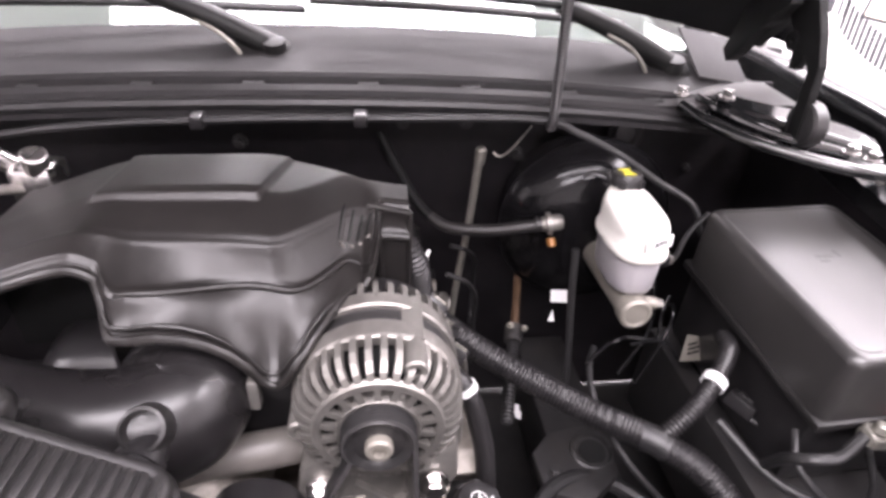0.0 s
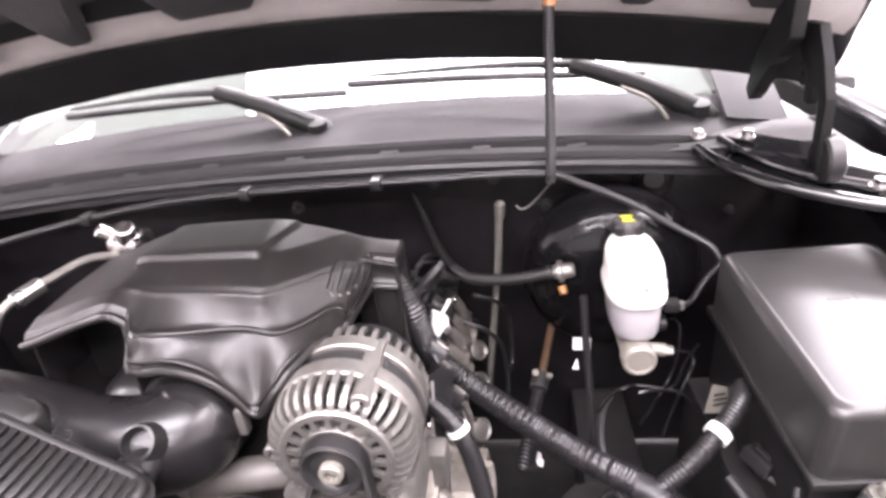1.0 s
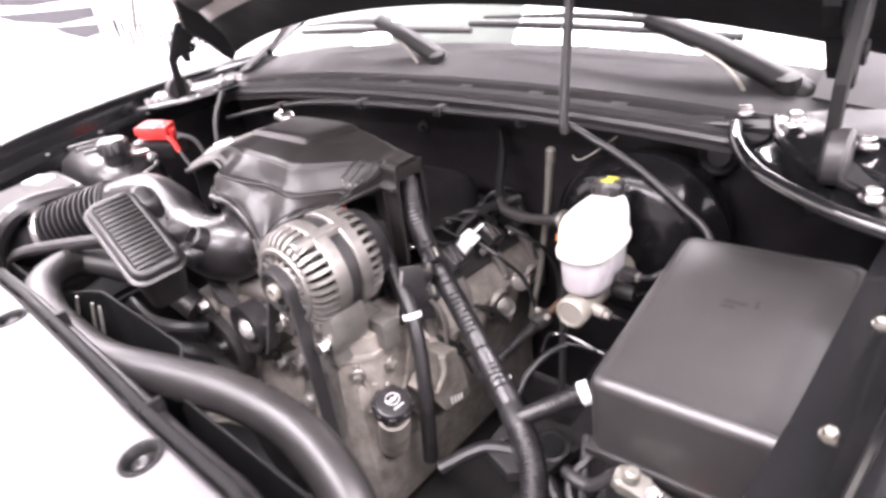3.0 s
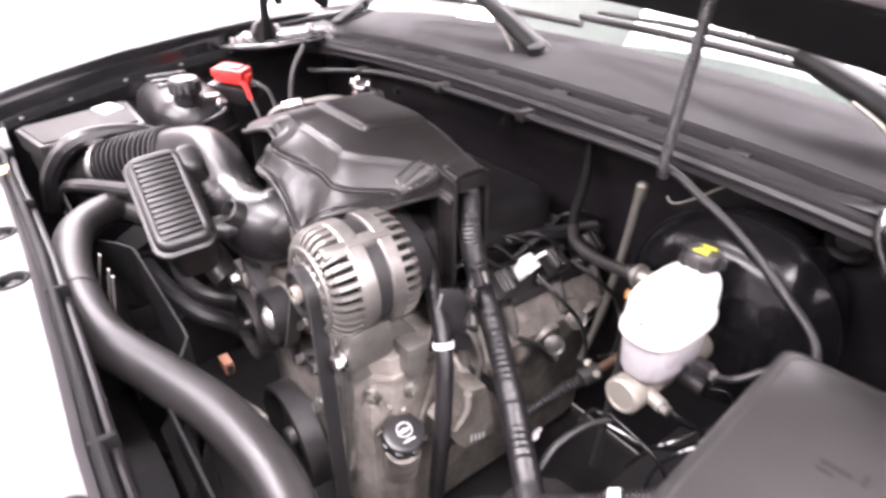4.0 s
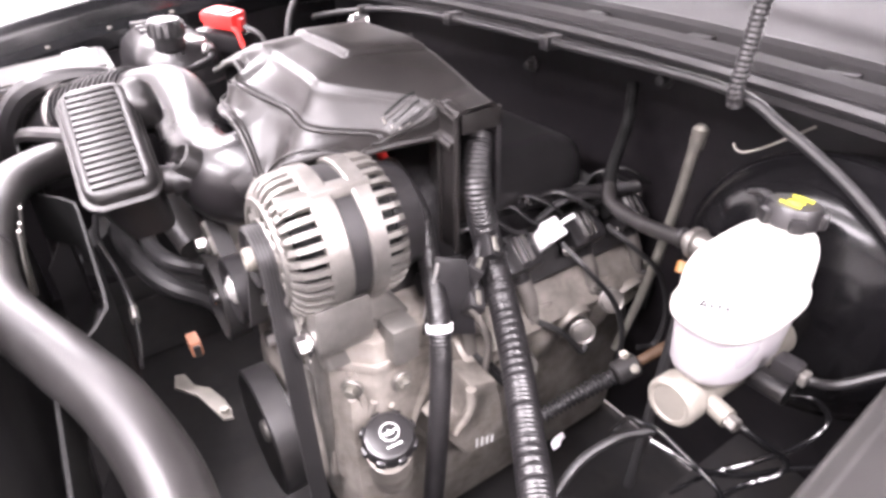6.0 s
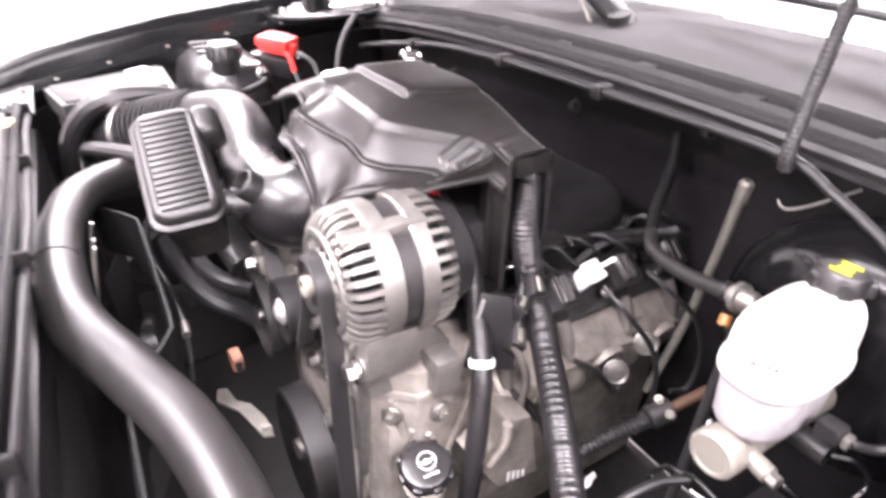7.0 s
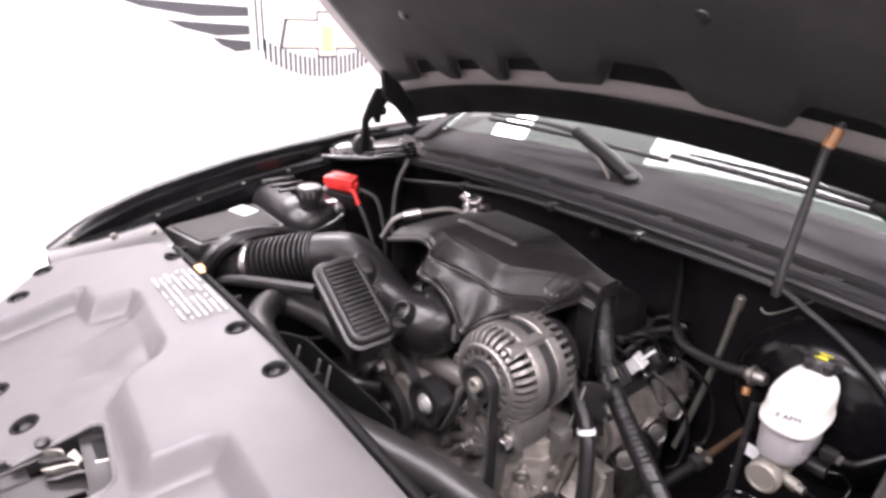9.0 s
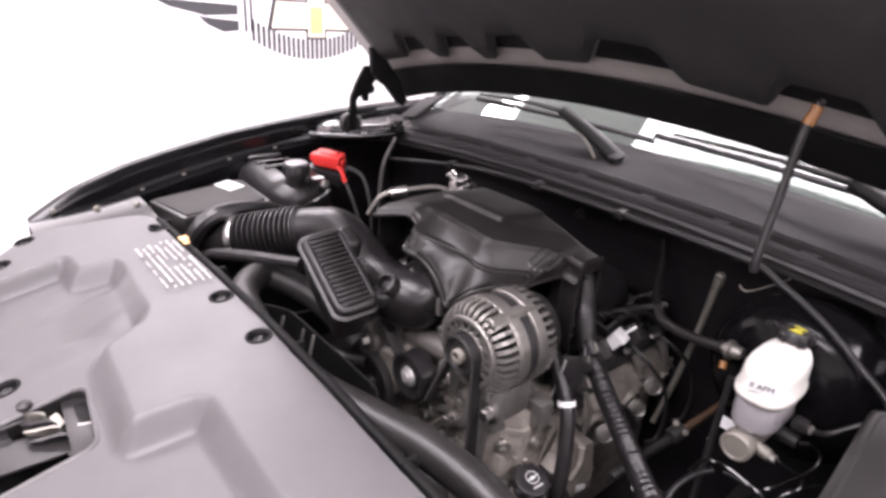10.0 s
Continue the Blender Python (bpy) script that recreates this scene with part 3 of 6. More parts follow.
def hood_hinge(side):
    """Hinge on a rolled-edge brace between fender and cowl."""
    INNER_EDGE = [(0.595, 0.655, 1.186), (0.612, 0.605, 1.178), (0.655, 0.545, 1.168), (0.73, 0.495, 1.158), (0.79, 0.475, 1.152)]
    OUTER_EDGE = [(0.66, 0.70, 1.196), (0.70, 0.66, 1.192), (0.75, 0.62, 1.188), (0.79, 0.58, 1.182), (0.81, 0.54, 1.176)]
    a, b = spline(INNER_EDGE, 6), spline(OUTER_EDGE, 6)

    def plate(u, v):
        k = min(int(u * (len(a) - 1) + 0.5), len(a) - 1)
        p = a[k].lerp(b[k], v)
        dip = -0.018 * math.sin(math.pi * min(1, v * 1.6)) if v < 0.62 else 0.0
        return (side * p.x, p.y, p.z + dip)

    h = part("hood_hinge", sheet(24, 14, plate, thick=0.003), GLOSS, truck, "black steel hood hinge on its brace", 40)
    part("rolled_edge", tube([(side * x, y, z) for x, y, z in INNER_EDGE], 0.0085, seg=12), GLOSS, h, "glossy rolled edge")
    part("rolled_edge", tube([(side * (x + 0.038), y + 0.028, z + 0.004) for x, y, z in INNER_EDGE[:4]], 0.006, seg=10), GLOSS, h, "glossy rolled edge")
    x = side * 0.72
    flip = Matrix(((0, 0, side, side * 0.706), (1, 0, 0, 0), (0, 1, 0, 0), (0, 0, 0, 1)))
    part("lower_arm", prism([(0.552, 1.17), (0.574, 1.17), (0.572, 1.255), (0.590, 1.274), (0.598, 1.250), (0.612, 1.250), (0.614, 1.286), (0.642, 1.312), (0.642, 1.345), (0.600, 1.345),
                             (0.574, 1.302), (0.556, 1.264)], 0.012, flip, 0.0015), INK_SHADE, h)
    part("upper_arm", prism([(0.605, 1.33), (0.630, 1.305), (0.655, 1.292), (0.69, 1.25), (0.71, 1.235), (0.725, 1.25), (0.70, 1.305), (0.665, 1.345), (0.63, 1.395), (0.60, 1.395)], 0.018,
                            flip @ pose(0, 0, -0.030), 0.002), INK_SHADE, h)
    part("bracket_eye", lathe((side * 0.70, 0.618, 1.283), (side, 0, 0), [(0.004, 0.004), (0.004, 0.013), (0.022, 0.013), (0.022, 0.004), (0.004, 0.004)], 18), INK_SHADE, h)
    part("pivot_disc", disc((x - side * 0.01, 0.56, 1.190), (side, 0, 0), 0.030, 0.022), DARK, h)
    for bx, y, z in ((0.60, 0.672, 1.196), (0.66, 0.655, 1.196), (0.76, 0.515, 1.166), (0.78, 0.50, 1.162), (0.74, 0.60, 1.19)):
        bolt(h, (side * bx, y, z), (0, 0, 1), 0.008, 0.012)
    return h


hood_hinge(-1)
hood_hinge(1)


# ---------------------------------------------------------------- radiator cover
FRONT = [(0.0, -0.455), (0.20, -0.43), (0.33, -0.395), (0.412, -0.353), (0.494, -0.290), (0.53, -0.258), (0.552, -0.226)]
REAR = [(0.0, -0.031), (0.20, -0.034), (0.30, -0.037), (0.43, -0.036), (0.455, -0.043), (0.47, -0.060), (0.552, -0.221)]
STEP = [(-0.375, -0.202), (-0.308, -0.198), (-0.290, -0.146), (-0.270, -0.142), (-0.108, -0.150), (-0.088, -0.160), (-0.070, -0.208), (-0.055, -0.217), (0.100, -0.225), (0.113, -0.219), (0.126, -0.160), (0.137, -0.151), (0.375, -0.151)]
LEFT, RIGHT = -0.552, 0.634


def front_y(x):
    return lerp_table(FRONT, -x if x < 0 else 0.87 * x)


def rear_y(x):
    return lerp_table(REAR, -x if x < 0 else 0.87 * x)


def step_distance(x, y):
    """Distance to the step's line, positive on its rear side."""
    best = 1.0
    for (ax, ay), (bx, by) in zip(STEP, STEP[1:]):
        t = max(0.0, min(1.0, ((x - ax) * (bx - ax) + (y - ay) * (by - ay)) / ((bx - ax) ** 2 + (by - ay) ** 2)))
        best = min(best, math.hypot(x - ax - t * (bx - ax), y - ay - t * (by - ay)))
    return best if y > lerp_table(STEP, x) else -best


def cover_z(x, y):
    z = 1.119 - 0.012 * (abs(x) / 0.6) ** 2
    if y < -0.05:
        z -= 0.049 * ((-0.05 - y) / 0.26) ** 1.25
    d = step_distance(x, y)
    run_out = 1 - 0.6 * smooth(-0.262, -0.215, x) * (1 - smooth(-0.160, -0.105, x)) * smooth(-0.10, 0.0, d)
    z -= run_out * 0.030 * (0.5 * smooth(0.014, -0.014, d) + 0.5 * max(0.0, min(1.0, 0.5 - d / 0.024))) * smooth(-0.386, -0.366, x) * (1 - smooth(0.366, 0.386, x))
    z -= 0.010 * smooth(0.006, 0.0, rear_y(x) - y) + 0.03 * smooth(0.014, 0.0, y - front_y(x))
    z -= 0.02 * (smooth(LEFT + 0.012, LEFT, x) + smooth(RIGHT - 0.012, RIGHT, x))
    return z


PINS = [(0.400, -0.058), (0.065, -0.055), (-0.060, -0.055), (-0.374, -0.049), (-0.223, -0.335), (-0.112, -0.312), (-0.517, -0.238), (-0.441, -0.282), (0.140, -0.329)]
HOLE = [(-0.044, -0.250), (-0.038, -0.240), (-0.028, -0.235), (0.062, -0.243), (0.074, -0.247), (0.079, -0.256), (0.077, -0.405), (-0.064, -0.405), (-0.062, -0.340), (-0.058, -0.334), (-0.044, -0.330)]


def inside(points, x, y):
    within = False
    for (ax, ay), (bx, by) in zip(points, points[1:] + points[:1]):
        if (ay > y) != (by > y) and x < ax + (y - ay) / (by - ay) * (bx - ax):
            within = not within
    return within


def cover_keep(u, v):
    x = LEFT + (RIGHT - LEFT) * u
    y = front_y(x) + (rear_y(x) - front_y(x)) * v
    return not inside(HOLE, x, y) and all((x - px) ** 2 + (y - py) ** 2 > 0.0142 ** 2 for px, py in PINS)


def cover_place(u, v):
    x = LEFT + (RIGHT - LEFT) * u
    y = front_y(x) + (rear_y(x) - front_y(x)) * v
    return (x, y, cover_z(x, y))


rad_cover = thing("radiator_cover", (0, -0.2, 1.0), "dark grey plastic radiator cover with push pins", "radiator cover")
part("panel", sheet(320, 120, cover_place, cover_keep, thick=0.004), SHROUD, rad_cover, "dark grey grained plastic panel", 40)
for x, y in PINS:
    z = cover_z(x, y)
    tilt = (cover_z(x, y - 0.01) - cover_z(x, y + 0.01)) / 0.02
    p = part("push_pin", lathe((x, y, z), (0, tilt, 1), [(-0.0045, 0.0165), (0.0006, 0.0172), (0.0013, 0.0165), (0.0010, 0.0140), (-0.0012, 0.0118), (-0.0065, 0.0106), (-0.0065, 0)], 24), INK_SHADE, rad_cover, "black push pin in its recess")
    part("pin_head", lathe((x, y, z - 0.0062), (0, tilt, 1), [(0, 0.0070), (0.0022, 0.0066), (0.0028, 0.0050), (0.0016, 0.0030), (0.0016, 0)], 16), PLASTIC, p)


def label_bars(parent, m, rows, mat, name="print_bar", thick=0.0006):
    """Unreadable print: rows of (x, y, width, height) as flat bars in the plane of m."""
    bm = bmesh.new()
    for x, y, w, h in rows:
        add_box(bm, (x, y, 0), (x + w, y + h, thick), m=m)
    return part(name, bm, mat, parent, smooth=0)


edge = [-0.44 + 0.04 * k for k in range(25)]
part("edge_seal", tube([(x, rear_y(x) + 0.007, cover_z(x, -0.045) - 0.008) for x in edge], 0.0055, seg=10, n=3), INK_SHADE, rad_cover, "black rubber edge seal")
part("seal_carrier", tube([(x, rear_y(x) + 0.016, cover_z(x, -0.045) - 0.020) for x in edge], 0.0050, seg=10, n=3), UNDER, rad_cover, "black seal carrier strip")
for x in (-0.42, -0.16, 0.10, 0.34):
    part("seal_clip", box((x - 0.003, rear_y(x) + 0.001, cover_z(x, -0.045) - 0.024), (x + 0.003, rear_y(x) + 0.022, cover_z(x, -0.045) - 0.003), 0.002), INK_SHADE, rad_cover)
random.seed(5)
rows = []
for k in range(7):
    x = -0.095
    while x < 0.085:
        w = random.uniform(0.004, 0.018)
        if random.random() < 0.84:
            rows.append((x, -0.034 + 0.0095 * k, min(w, 0.09 - x), random.choice((0.0024, 0.0031, 0.0040))))
        x += w + 0.0035
cover_tilt = pose(-0.203, -0.074, 1.1190, 6, -1.2, 0)
label_bars(rad_cover, cover_tilt, rows, FADED)
label_bars(rad_cover, cover_tilt, [(-0.094, 0.034, 0.020, 0.014), (-0.070, 0.034, 0.012, 0.010)], GOLD, "warning_mark")

latch = thing("hood_latch", (0.0, -0.31, 0.94), "greasy steel hood latch inside the cover's opening", "latch")
# added black floor and sides: the shade below the opening, put in as colour
part("latch_well_shade", box((-0.16, -0.47, 0.93), (0.16, -0.15, 0.94)), INK_SHADE, latch)
part("well_side_shade", box((-0.17, -0.46, 0.93), (-0.16, -0.15, 1.03)), INK_SHADE, latch)
part("well_side_shade", box((-0.16, -0.16, 0.94), (0.16, -0.15, 1.05)), INK_SHADE, latch)
part("well_side_shade", box((0.15, -0.45, 0.94), (0.16, -0.16, 1.03)), INK_SHADE, latch)
part("base_plate", prism([(-0.075, -0.325), (-0.020, -0.318), (-0.012, -0.262), (-0.060, -0.222), (0.092, -0.222), (0.092, -0.262), (0.034, -0.272), (0.030, -0.410), (-0.022, -0.410), (-0.026, -0.345), (-0.075, -0.345)], 0.003, pose(0, 0, 1.022), 0.0008), LATCHM, latch, "dark steel latch plate")
rear = part("slotted_plate", prism([(-0.052, -0.264), (0.066, -0.270), (0.066, -0.228), (-0.052, -0.224)], 0.003, pose(0, 0, 1.038), 0.0008), LATCHM, latch, "dark steel plate with a square slot")
# plate is uncut: a slightly raised black patch paints the slot's shade
part("slot", prism(rounded(-0.027, -0.254, 0.014, -0.238, 0.003, 3), 0.001, pose(0, 0, 1.0408)), INK_SHADE, rear, "black patch as the shade of a square slot")
part("slot_edge", tube([(-0.028, -0.2365, 1.041), (0.014, -0.2365, 1.041), (0.016, -0.248, 1.041), (0.013, -0.2555, 1.041)], 0.0016, seg=8, n=3), CLAMP, rear, "bare rolled edge")
for k, (dx, dz, mat) in enumerate(((0.0, 0.0, LATCHM), (0.008, 0.004, TUBING), (0.016, 0.0, LATCHM), (0.024, 0.004, LATCHM), (0.032, 0.002, TUBING), (0.042, -0.002, LATCHM))):
    part("claw", prism([(-0.0015, -0.022), (0.0010, -0.022), (0.0040, -0.006), (0.0020, 0.010), (0.0060, 0.018), (0.0035, 0.020), (-0.0010, 0.012), (0.0005, -0.004)], 0.015,
                       pose(-0.040 + dx, -0.292 + 0.30 * dx, 1.026 + dz, 12, 8 * (k - 1), -58 + 9 * k), 0.0012), mat, latch, "worn latch claw")
part("claw_pivot", lathe((-0.050, -0.297, 1.030), (0.15, -0.1, 1), [(0, 0.0065), (0.016, 0.0065), (0.018, 0.0085), (0.022, 0.0080), (0.024, 0.005), (0.024, 0)], 16), LATCHM, latch, "worn pivot head")
part("pawl", prism(rounded(-0.009, -0.005, 0.009, 0.005, 0.002, 3), 0.005, pose(-0.010, -0.272, 1.038, 15, 25, 20), 0.001), TUBING, latch, "bright pawl")
part("cross_rod", tube([(-0.036, -0.300, 1.036), (-0.032, -0.330, 1.036), (-0.028, -0.375, 1.034), (-0.030, -0.41, 1.03)], 0.0024, seg=10, n=4), LATCHM, latch, "worn cross rod")
for x, y, top in ((-0.070, -0.358, 1.048), (-0.046, -0.372, 1.040), (0.004, -0.398, 1.040)):
    part("striker_post", lathe((x, y, 1.0), (0.1, -0.1, 1), [(0, 0.0065), (top - 1.016, 0.0065), (top - 1.013, 0.0085), (top - 1.003, 0.0085), (top - 1.0, 0.006), (top - 1.0, 0)], 16), CLAMP, latch, "worn steel post")
# second uncut slot, its shade again a black patch
part("lower_slot_shade", prism(rounded(-0.010, -0.372, 0.022, -0.346, 0.003, 3), 0.001, pose(0, 0, 1.0250)), INK_SHADE, latch, "black patch as the shade of a square slot")
part("slot_edge", tube([(0.024, -0.372, 1.0255), (0.024, -0.346, 1.0255)], 0.0018, seg=8, n=2), CLAMP, latch)
bolt(latch, (0.070, -0.262, 1.025), (0, 0, 1), 0.006, 0.006, DARK)
rim_run = [((1 - w) * ax + w * bx, (1 - w) * ay + w * by) for (ax, ay), (bx, by) in zip(HOLE, HOLE[1:] + HOLE[:1]) for w in (0, 0.25, 0.5, 0.75)]
part("hole_lip", tube([(x, y, cover_z(x, y) - 0.0015) for x, y in rim_run + rim_run[:1]], 0.0036, seg=8, n=1), SHROUD, rad_cover, "rounded lip of the latch opening")
# wall of the charcoal panel in a blacker plastic: its shade is coloured in
part("hole_wall", sheet(len(rim_run), 3, lambda u, v: (lambda q: (q[0], q[1], cover_z(*q) - 0.002 - 0.024 * v))(rim_run[int(round(u * len(rim_run))) % len(rim_run)]), thick=0.002), COVER, rad_cover, "wall of the latch opening, blackened for its shade")

# radiator and fan shroud below
radiator = thing("radiator", (0, 0.0, 0.55), "black radiator and fan shroud behind the cover", "radiator")
part("core", box((-0.56, -0.065, 0.55), (0.56, -0.025, 0.98), 0.006), DARK, radiator)
part("top_tank", box((-0.58, -0.075, 0.97), (0.58, -0.025, 1.03), 0.012), PLASTIC, radiator)


def fan_shroud_place(u, v):
    x = -0.52 + 1.04 * u
    z = 0.56 + 0.46 * v
    return (x, 0.03 + 0.05 * smooth(0.22, 0.12, abs(x)) * smooth(0.56, 0.66, z), z)


part("fan_shroud", sheet(40, 20, fan_shroud_place, lambda u, v: (((-0.52 + 1.04 * u) + 0.22) / 0.19) ** 2 + ((0.56 + 0.46 * v - 0.76) / 0.19) ** 2 > 1 and (((-0.52 + 1.04 * u) - 0.22) / 0.19) ** 2 + ((0.56 + 0.46 * v - 0.76) / 0.19) ** 2 > 1, thick=0.003), INK_SHADE, radiator)
for cx in (-0.22, 0.22):
    fan = part("fan", disc((cx, 0.03, 0.76), (0, 1, 0), 0.05, 0.04), PLASTIC, radiator)
    for k in range(7):
        a = 2 * math.pi * k / 7
        part("blade", sheet(3, 6, lambda u, v: (cx + math.cos(a + 0.5 * v) * (0.05 + 0.13 * v) - math.sin(a) * 0.05 * (u - 0.5), 0.04 + 0.03 * (u - 0.5), 0.76 + math.sin(a + 0.5 * v) * (0.05 + 0.13 * v) + math.cos(a) * 0.05 * (u - 0.5)), thick=0.002), PLASTIC, fan)

# ---------------------------------------------------------------- engine
engine = thing("engine", (0.05, 0.45, 0.54), "weathered aluminium V8 engine block and heads", "engine")
AX, AZ = 0.155, 1.038
part("block", box((-0.16, 0.26, 0.56), (0.22, 0.74, 0.86), 0.03), BLOCK, engine, "stained aluminium block")
part("timing_cover", lathe((0.05, 0.24, 0.74), (0, 1, 0), [(0, 0), (0, 0.10), (0.01, 0.125), (0.04, 0.13), (0.05, 0)], 32), BLOCK, engine)


def head(side):
    """Cylinder head with its rocker cover, exhaust ports and round plug shields."""
    m = pose(side * 0.147 + 0.03, 0.51, 0.883, 0, side * 40, 0)
    out = m.to_3x3() @ Vector((side, 0, 0.35))
    h = part("cylinder_head", box((-0.07, -0.11 if side > 0 else -0.22, -0.11), (0.07, 0.24, 0.03), 0.018, m), BLOCK, engine, "stained cast aluminium cylinder head")
    part("rocker_cover", box((-0.065, -0.10 if side > 0 else -0.20, 0.028), (0.012 if side > 0 else 0.045, 0.22, 0.046), 0.010, m), DARK, h, "grimy rocker cover")
    for k in range(1 if side > 0 else 0, 4):
        y = -0.15 + 0.108 * k
        part("port", tube([m @ Vector((side * 0.030, y - 0.03, 0.010)), m @ Vector((side * 0.066, y - 0.035, -0.012)), m @ Vector((side * 0.080, y - 0.04, -0.07))], 0.026, seg=16, n=5), BLOCK, h)
        part("web", box((side * 0.072 - 0.010, y + 0.022, -0.10), (side * 0.072 + 0.008, y + 0.034, 0.015), 0.005, m), BLOCK, h)
        part("recess", lathe(m @ Vector((side * 0.066, y + 0.012, 0.0)), out, [(0, 0), (0.004, 0.030), (0.016, 0.031), (0.017, 0.027), (0.006, 0.022), (0.005, 0)], 22), BLOCK, h)
        bolt(h, m @ Vector((side * 0.050, y + 0.05, 0.03)), m.to_3x3() @ Vector((0, 0, 1)), 0.006, 0.008, ALLOY)
    return h


driver_head = head(1)
head(-1)
for y, x, z in ((0.584, 0.262, 0.838), (0.640, 0.258, 0.862), (0.476, 0.268, 0.838)):
    part("plug_shield", lathe((x, y, z), (0.72, -0.55, 0.42), [(-0.045, 0.0150), (0, 0.0170), (0.003, 0.0175), (0.004, 0.0155), (0.002, 0.013), (0.005, 0)], 26), ALLOY, driver_head, "bright round plug shield")

side_m = pose(0.232, 0, 0, 90, 0, 90)
lug = part("mount_lug", prism([(0.384, 0.870), (0.421, 0.858), (0.443, 0.749), (0.380, 0.757), (0.345, 0.815), (0.372, 0.826)], 0.050, side_m, 0.004), BLOCK, engine, "flat cast mounting lug")
part("strut", tube([(0.284, 0.382, 0.868), (0.286, 0.380, 0.840), (0.285, 0.358, 0.814)], 0.006, seg=10), BLOCK, lug)
for k in range(4):
    part("mark", box((0.281, 0.392 + 0.008 * k, 0.762 - 0.002 * k), (0.2828, 0.395 + 0.008 * k, 0.777 - 0.003 * k)), PAPER, lug, "pale cast mark")


def coil_pack(y, tail):
    """Ignition coil on its rail, with laminated core, plug and lead."""
    c = thing("ignition_coil", (0.19, y, 0.93), "black ignition coil with bright core and spark plug lead", "ignition coil", "ignition coils on the engine")
    m = pose(0.202, y, 0.958, 0, 40, 0)
    part("housing", box((-0.022, -0.030, -0.026), (0.026, 0.024, 0.010), 0.006, m), PLASTIC, c)
    part("tower", lathe(m @ Vector((0.018, 0.0, -0.018)), m.to_3x3() @ Vector((1, 0, -0.25)), [(0, 0.013), (0.016, 0.012), (0.020, 0.009), (0.022, 0)], 16), PLASTIC, c)
    for dy in (-0.006, 0.006):
        part("core", box((-0.016, dy - 0.0025, 0.0), (0.018, dy + 0.0025, 0.016), 0.001, m), STEEL, c, "bright laminated core strip")
    part("plug", box((-0.020, -0.042, -0.012), (0.004, -0.030, 0.010), 0.003, m), INK_SHADE, c)
    for dx, dy in ((0.022, -0.036), (-0.012, 0.032)):
        bolt(c, m @ Vector((dx, dy, -0.008)), m.to_3x3() @ Vector((0.3, 0, 1)), 0.005, 0.012)
    start = m @ Vector((0.034, 0.0, -0.022))
    part("boot", tube([start, start + Vector((0.012, 0.002, -0.020)), start + Vector((0.020, 0.004, -0.052))], lambda k: 0.0115 - 0.003 * k, seg=12), BOOT, c, "grey rubber lead boot")
    part("lead", tube([start + Vector((0.020, 0.004, -0.050))] + [Vector(p) for p in tail], 0.0042, seg=8), RUBBER, c, "black spark plug lead")


coil_pack(0.415, ((0.258, 0.43, 0.85), (0.262, 0.455, 0.815), (0.268, 0.475, 0.81)))
coil_pack(0.515, ((0.262, 0.545, 0.855), (0.272, 0.572, 0.818), (0.274, 0.582, 0.822)))
coil_pack(0.625, ((0.262, 0.650, 0.86), (0.264, 0.672, 0.81), (0.262, 0.684, 0.815)))
coil_pack(0.715, ((0.250, 0.73, 0.86), (0.245, 0.735, 0.80)))
rail = thing("coil_wiring", (0.17, 0.56, 0.93), "tangle of black coil wires and plugs", "wiring")
random.seed(11)
for k in range(9):
    y = 0.44 + 0.034 * k
    a = Vector((0.155 + random.uniform(-0.01, 0.01), y, 0.985 + random.uniform(-0.008, 0.012)))
    part("wire", tube([a, a + Vector((0.02, 0.012, 0.016)), a + Vector((0.038, 0.034, random.uniform(-0.006, 0.012))), a + Vector((0.045, 0.055, -0.012))], random.uniform(0.0022, 0.004), seg=8, n=6), RUBBER, rail)
    if k % 2:
        part("plug", box((-0.009, -0.010, -0.008), (0.011, 0.010, 0.008), 0.002, Matrix.Translation(a) @ pose(0, 0, 0, 20 * (k % 3), 35, 15 * k)), INK_SHADE, rail)
    if k % 3 == 0:
        part("terminal", box((-0.002, -0.009, -0.002), (0.002, 0.009, 0.003), 0.0008, Matrix.Translation(a + Vector((0.025, 0.01, 0.012))) @ pose(0, 0, 0, 0, 30, 25 * k)), STEEL, rail, "bright terminal")
part("trunk", tube([(0.135, 0.42, 0.985), (0.150, 0.50, 0.992), (0.165, 0.58, 0.995), (0.185, 0.66, 0.992), (0.20, 0.73, 0.985)], 0.009, seg=10, rib=0.002, pitch=0.005), PLASTIC, rail, "corrugated conduit")
part("intake_manifold", box((-0.17, 0.30, 0.90), (0.16, 0.68, 1.06), 0.05, segments=4), PLASTIC, engine, "black plastic intake manifold")

# bracket under the alternator
def loft(rings, close=True):
    bm = bmesh.new()
    vs = [[bm.verts.new(p) for p in r] for r in rings]
    for a, b in zip(vs, vs[1:]):
        for k in range(len(a)):
            q = (k + 1) % len(a)
            bm.faces.new((a[k], a[q], b[q], b[k]))
    if close:
        bm.faces.new(vs[0])
        bm.faces.new(vs[-1])
    return bm


PLAN = [(0.085, 0.254), (0.182, 0.254), (0.226, 0.298), (0.226, 0.40), (0.085, 0.40)]
bracket = part("alternator_bracket", prism(PLAN, 0.235, pose(0, 0, 0.70, 0, 0, 0), 0.005), BLOCK, engine, "grimy cast aluminium bracket")
part("foot", prism([(0.080, 0.262), (0.150, 0.262), (0.190, 0.300), (0.190, 0.40), (0.080, 0.40)], 0.12, pose(0, 0, 0.58, 0, 0, 0), 0.005), BLOCK, bracket)
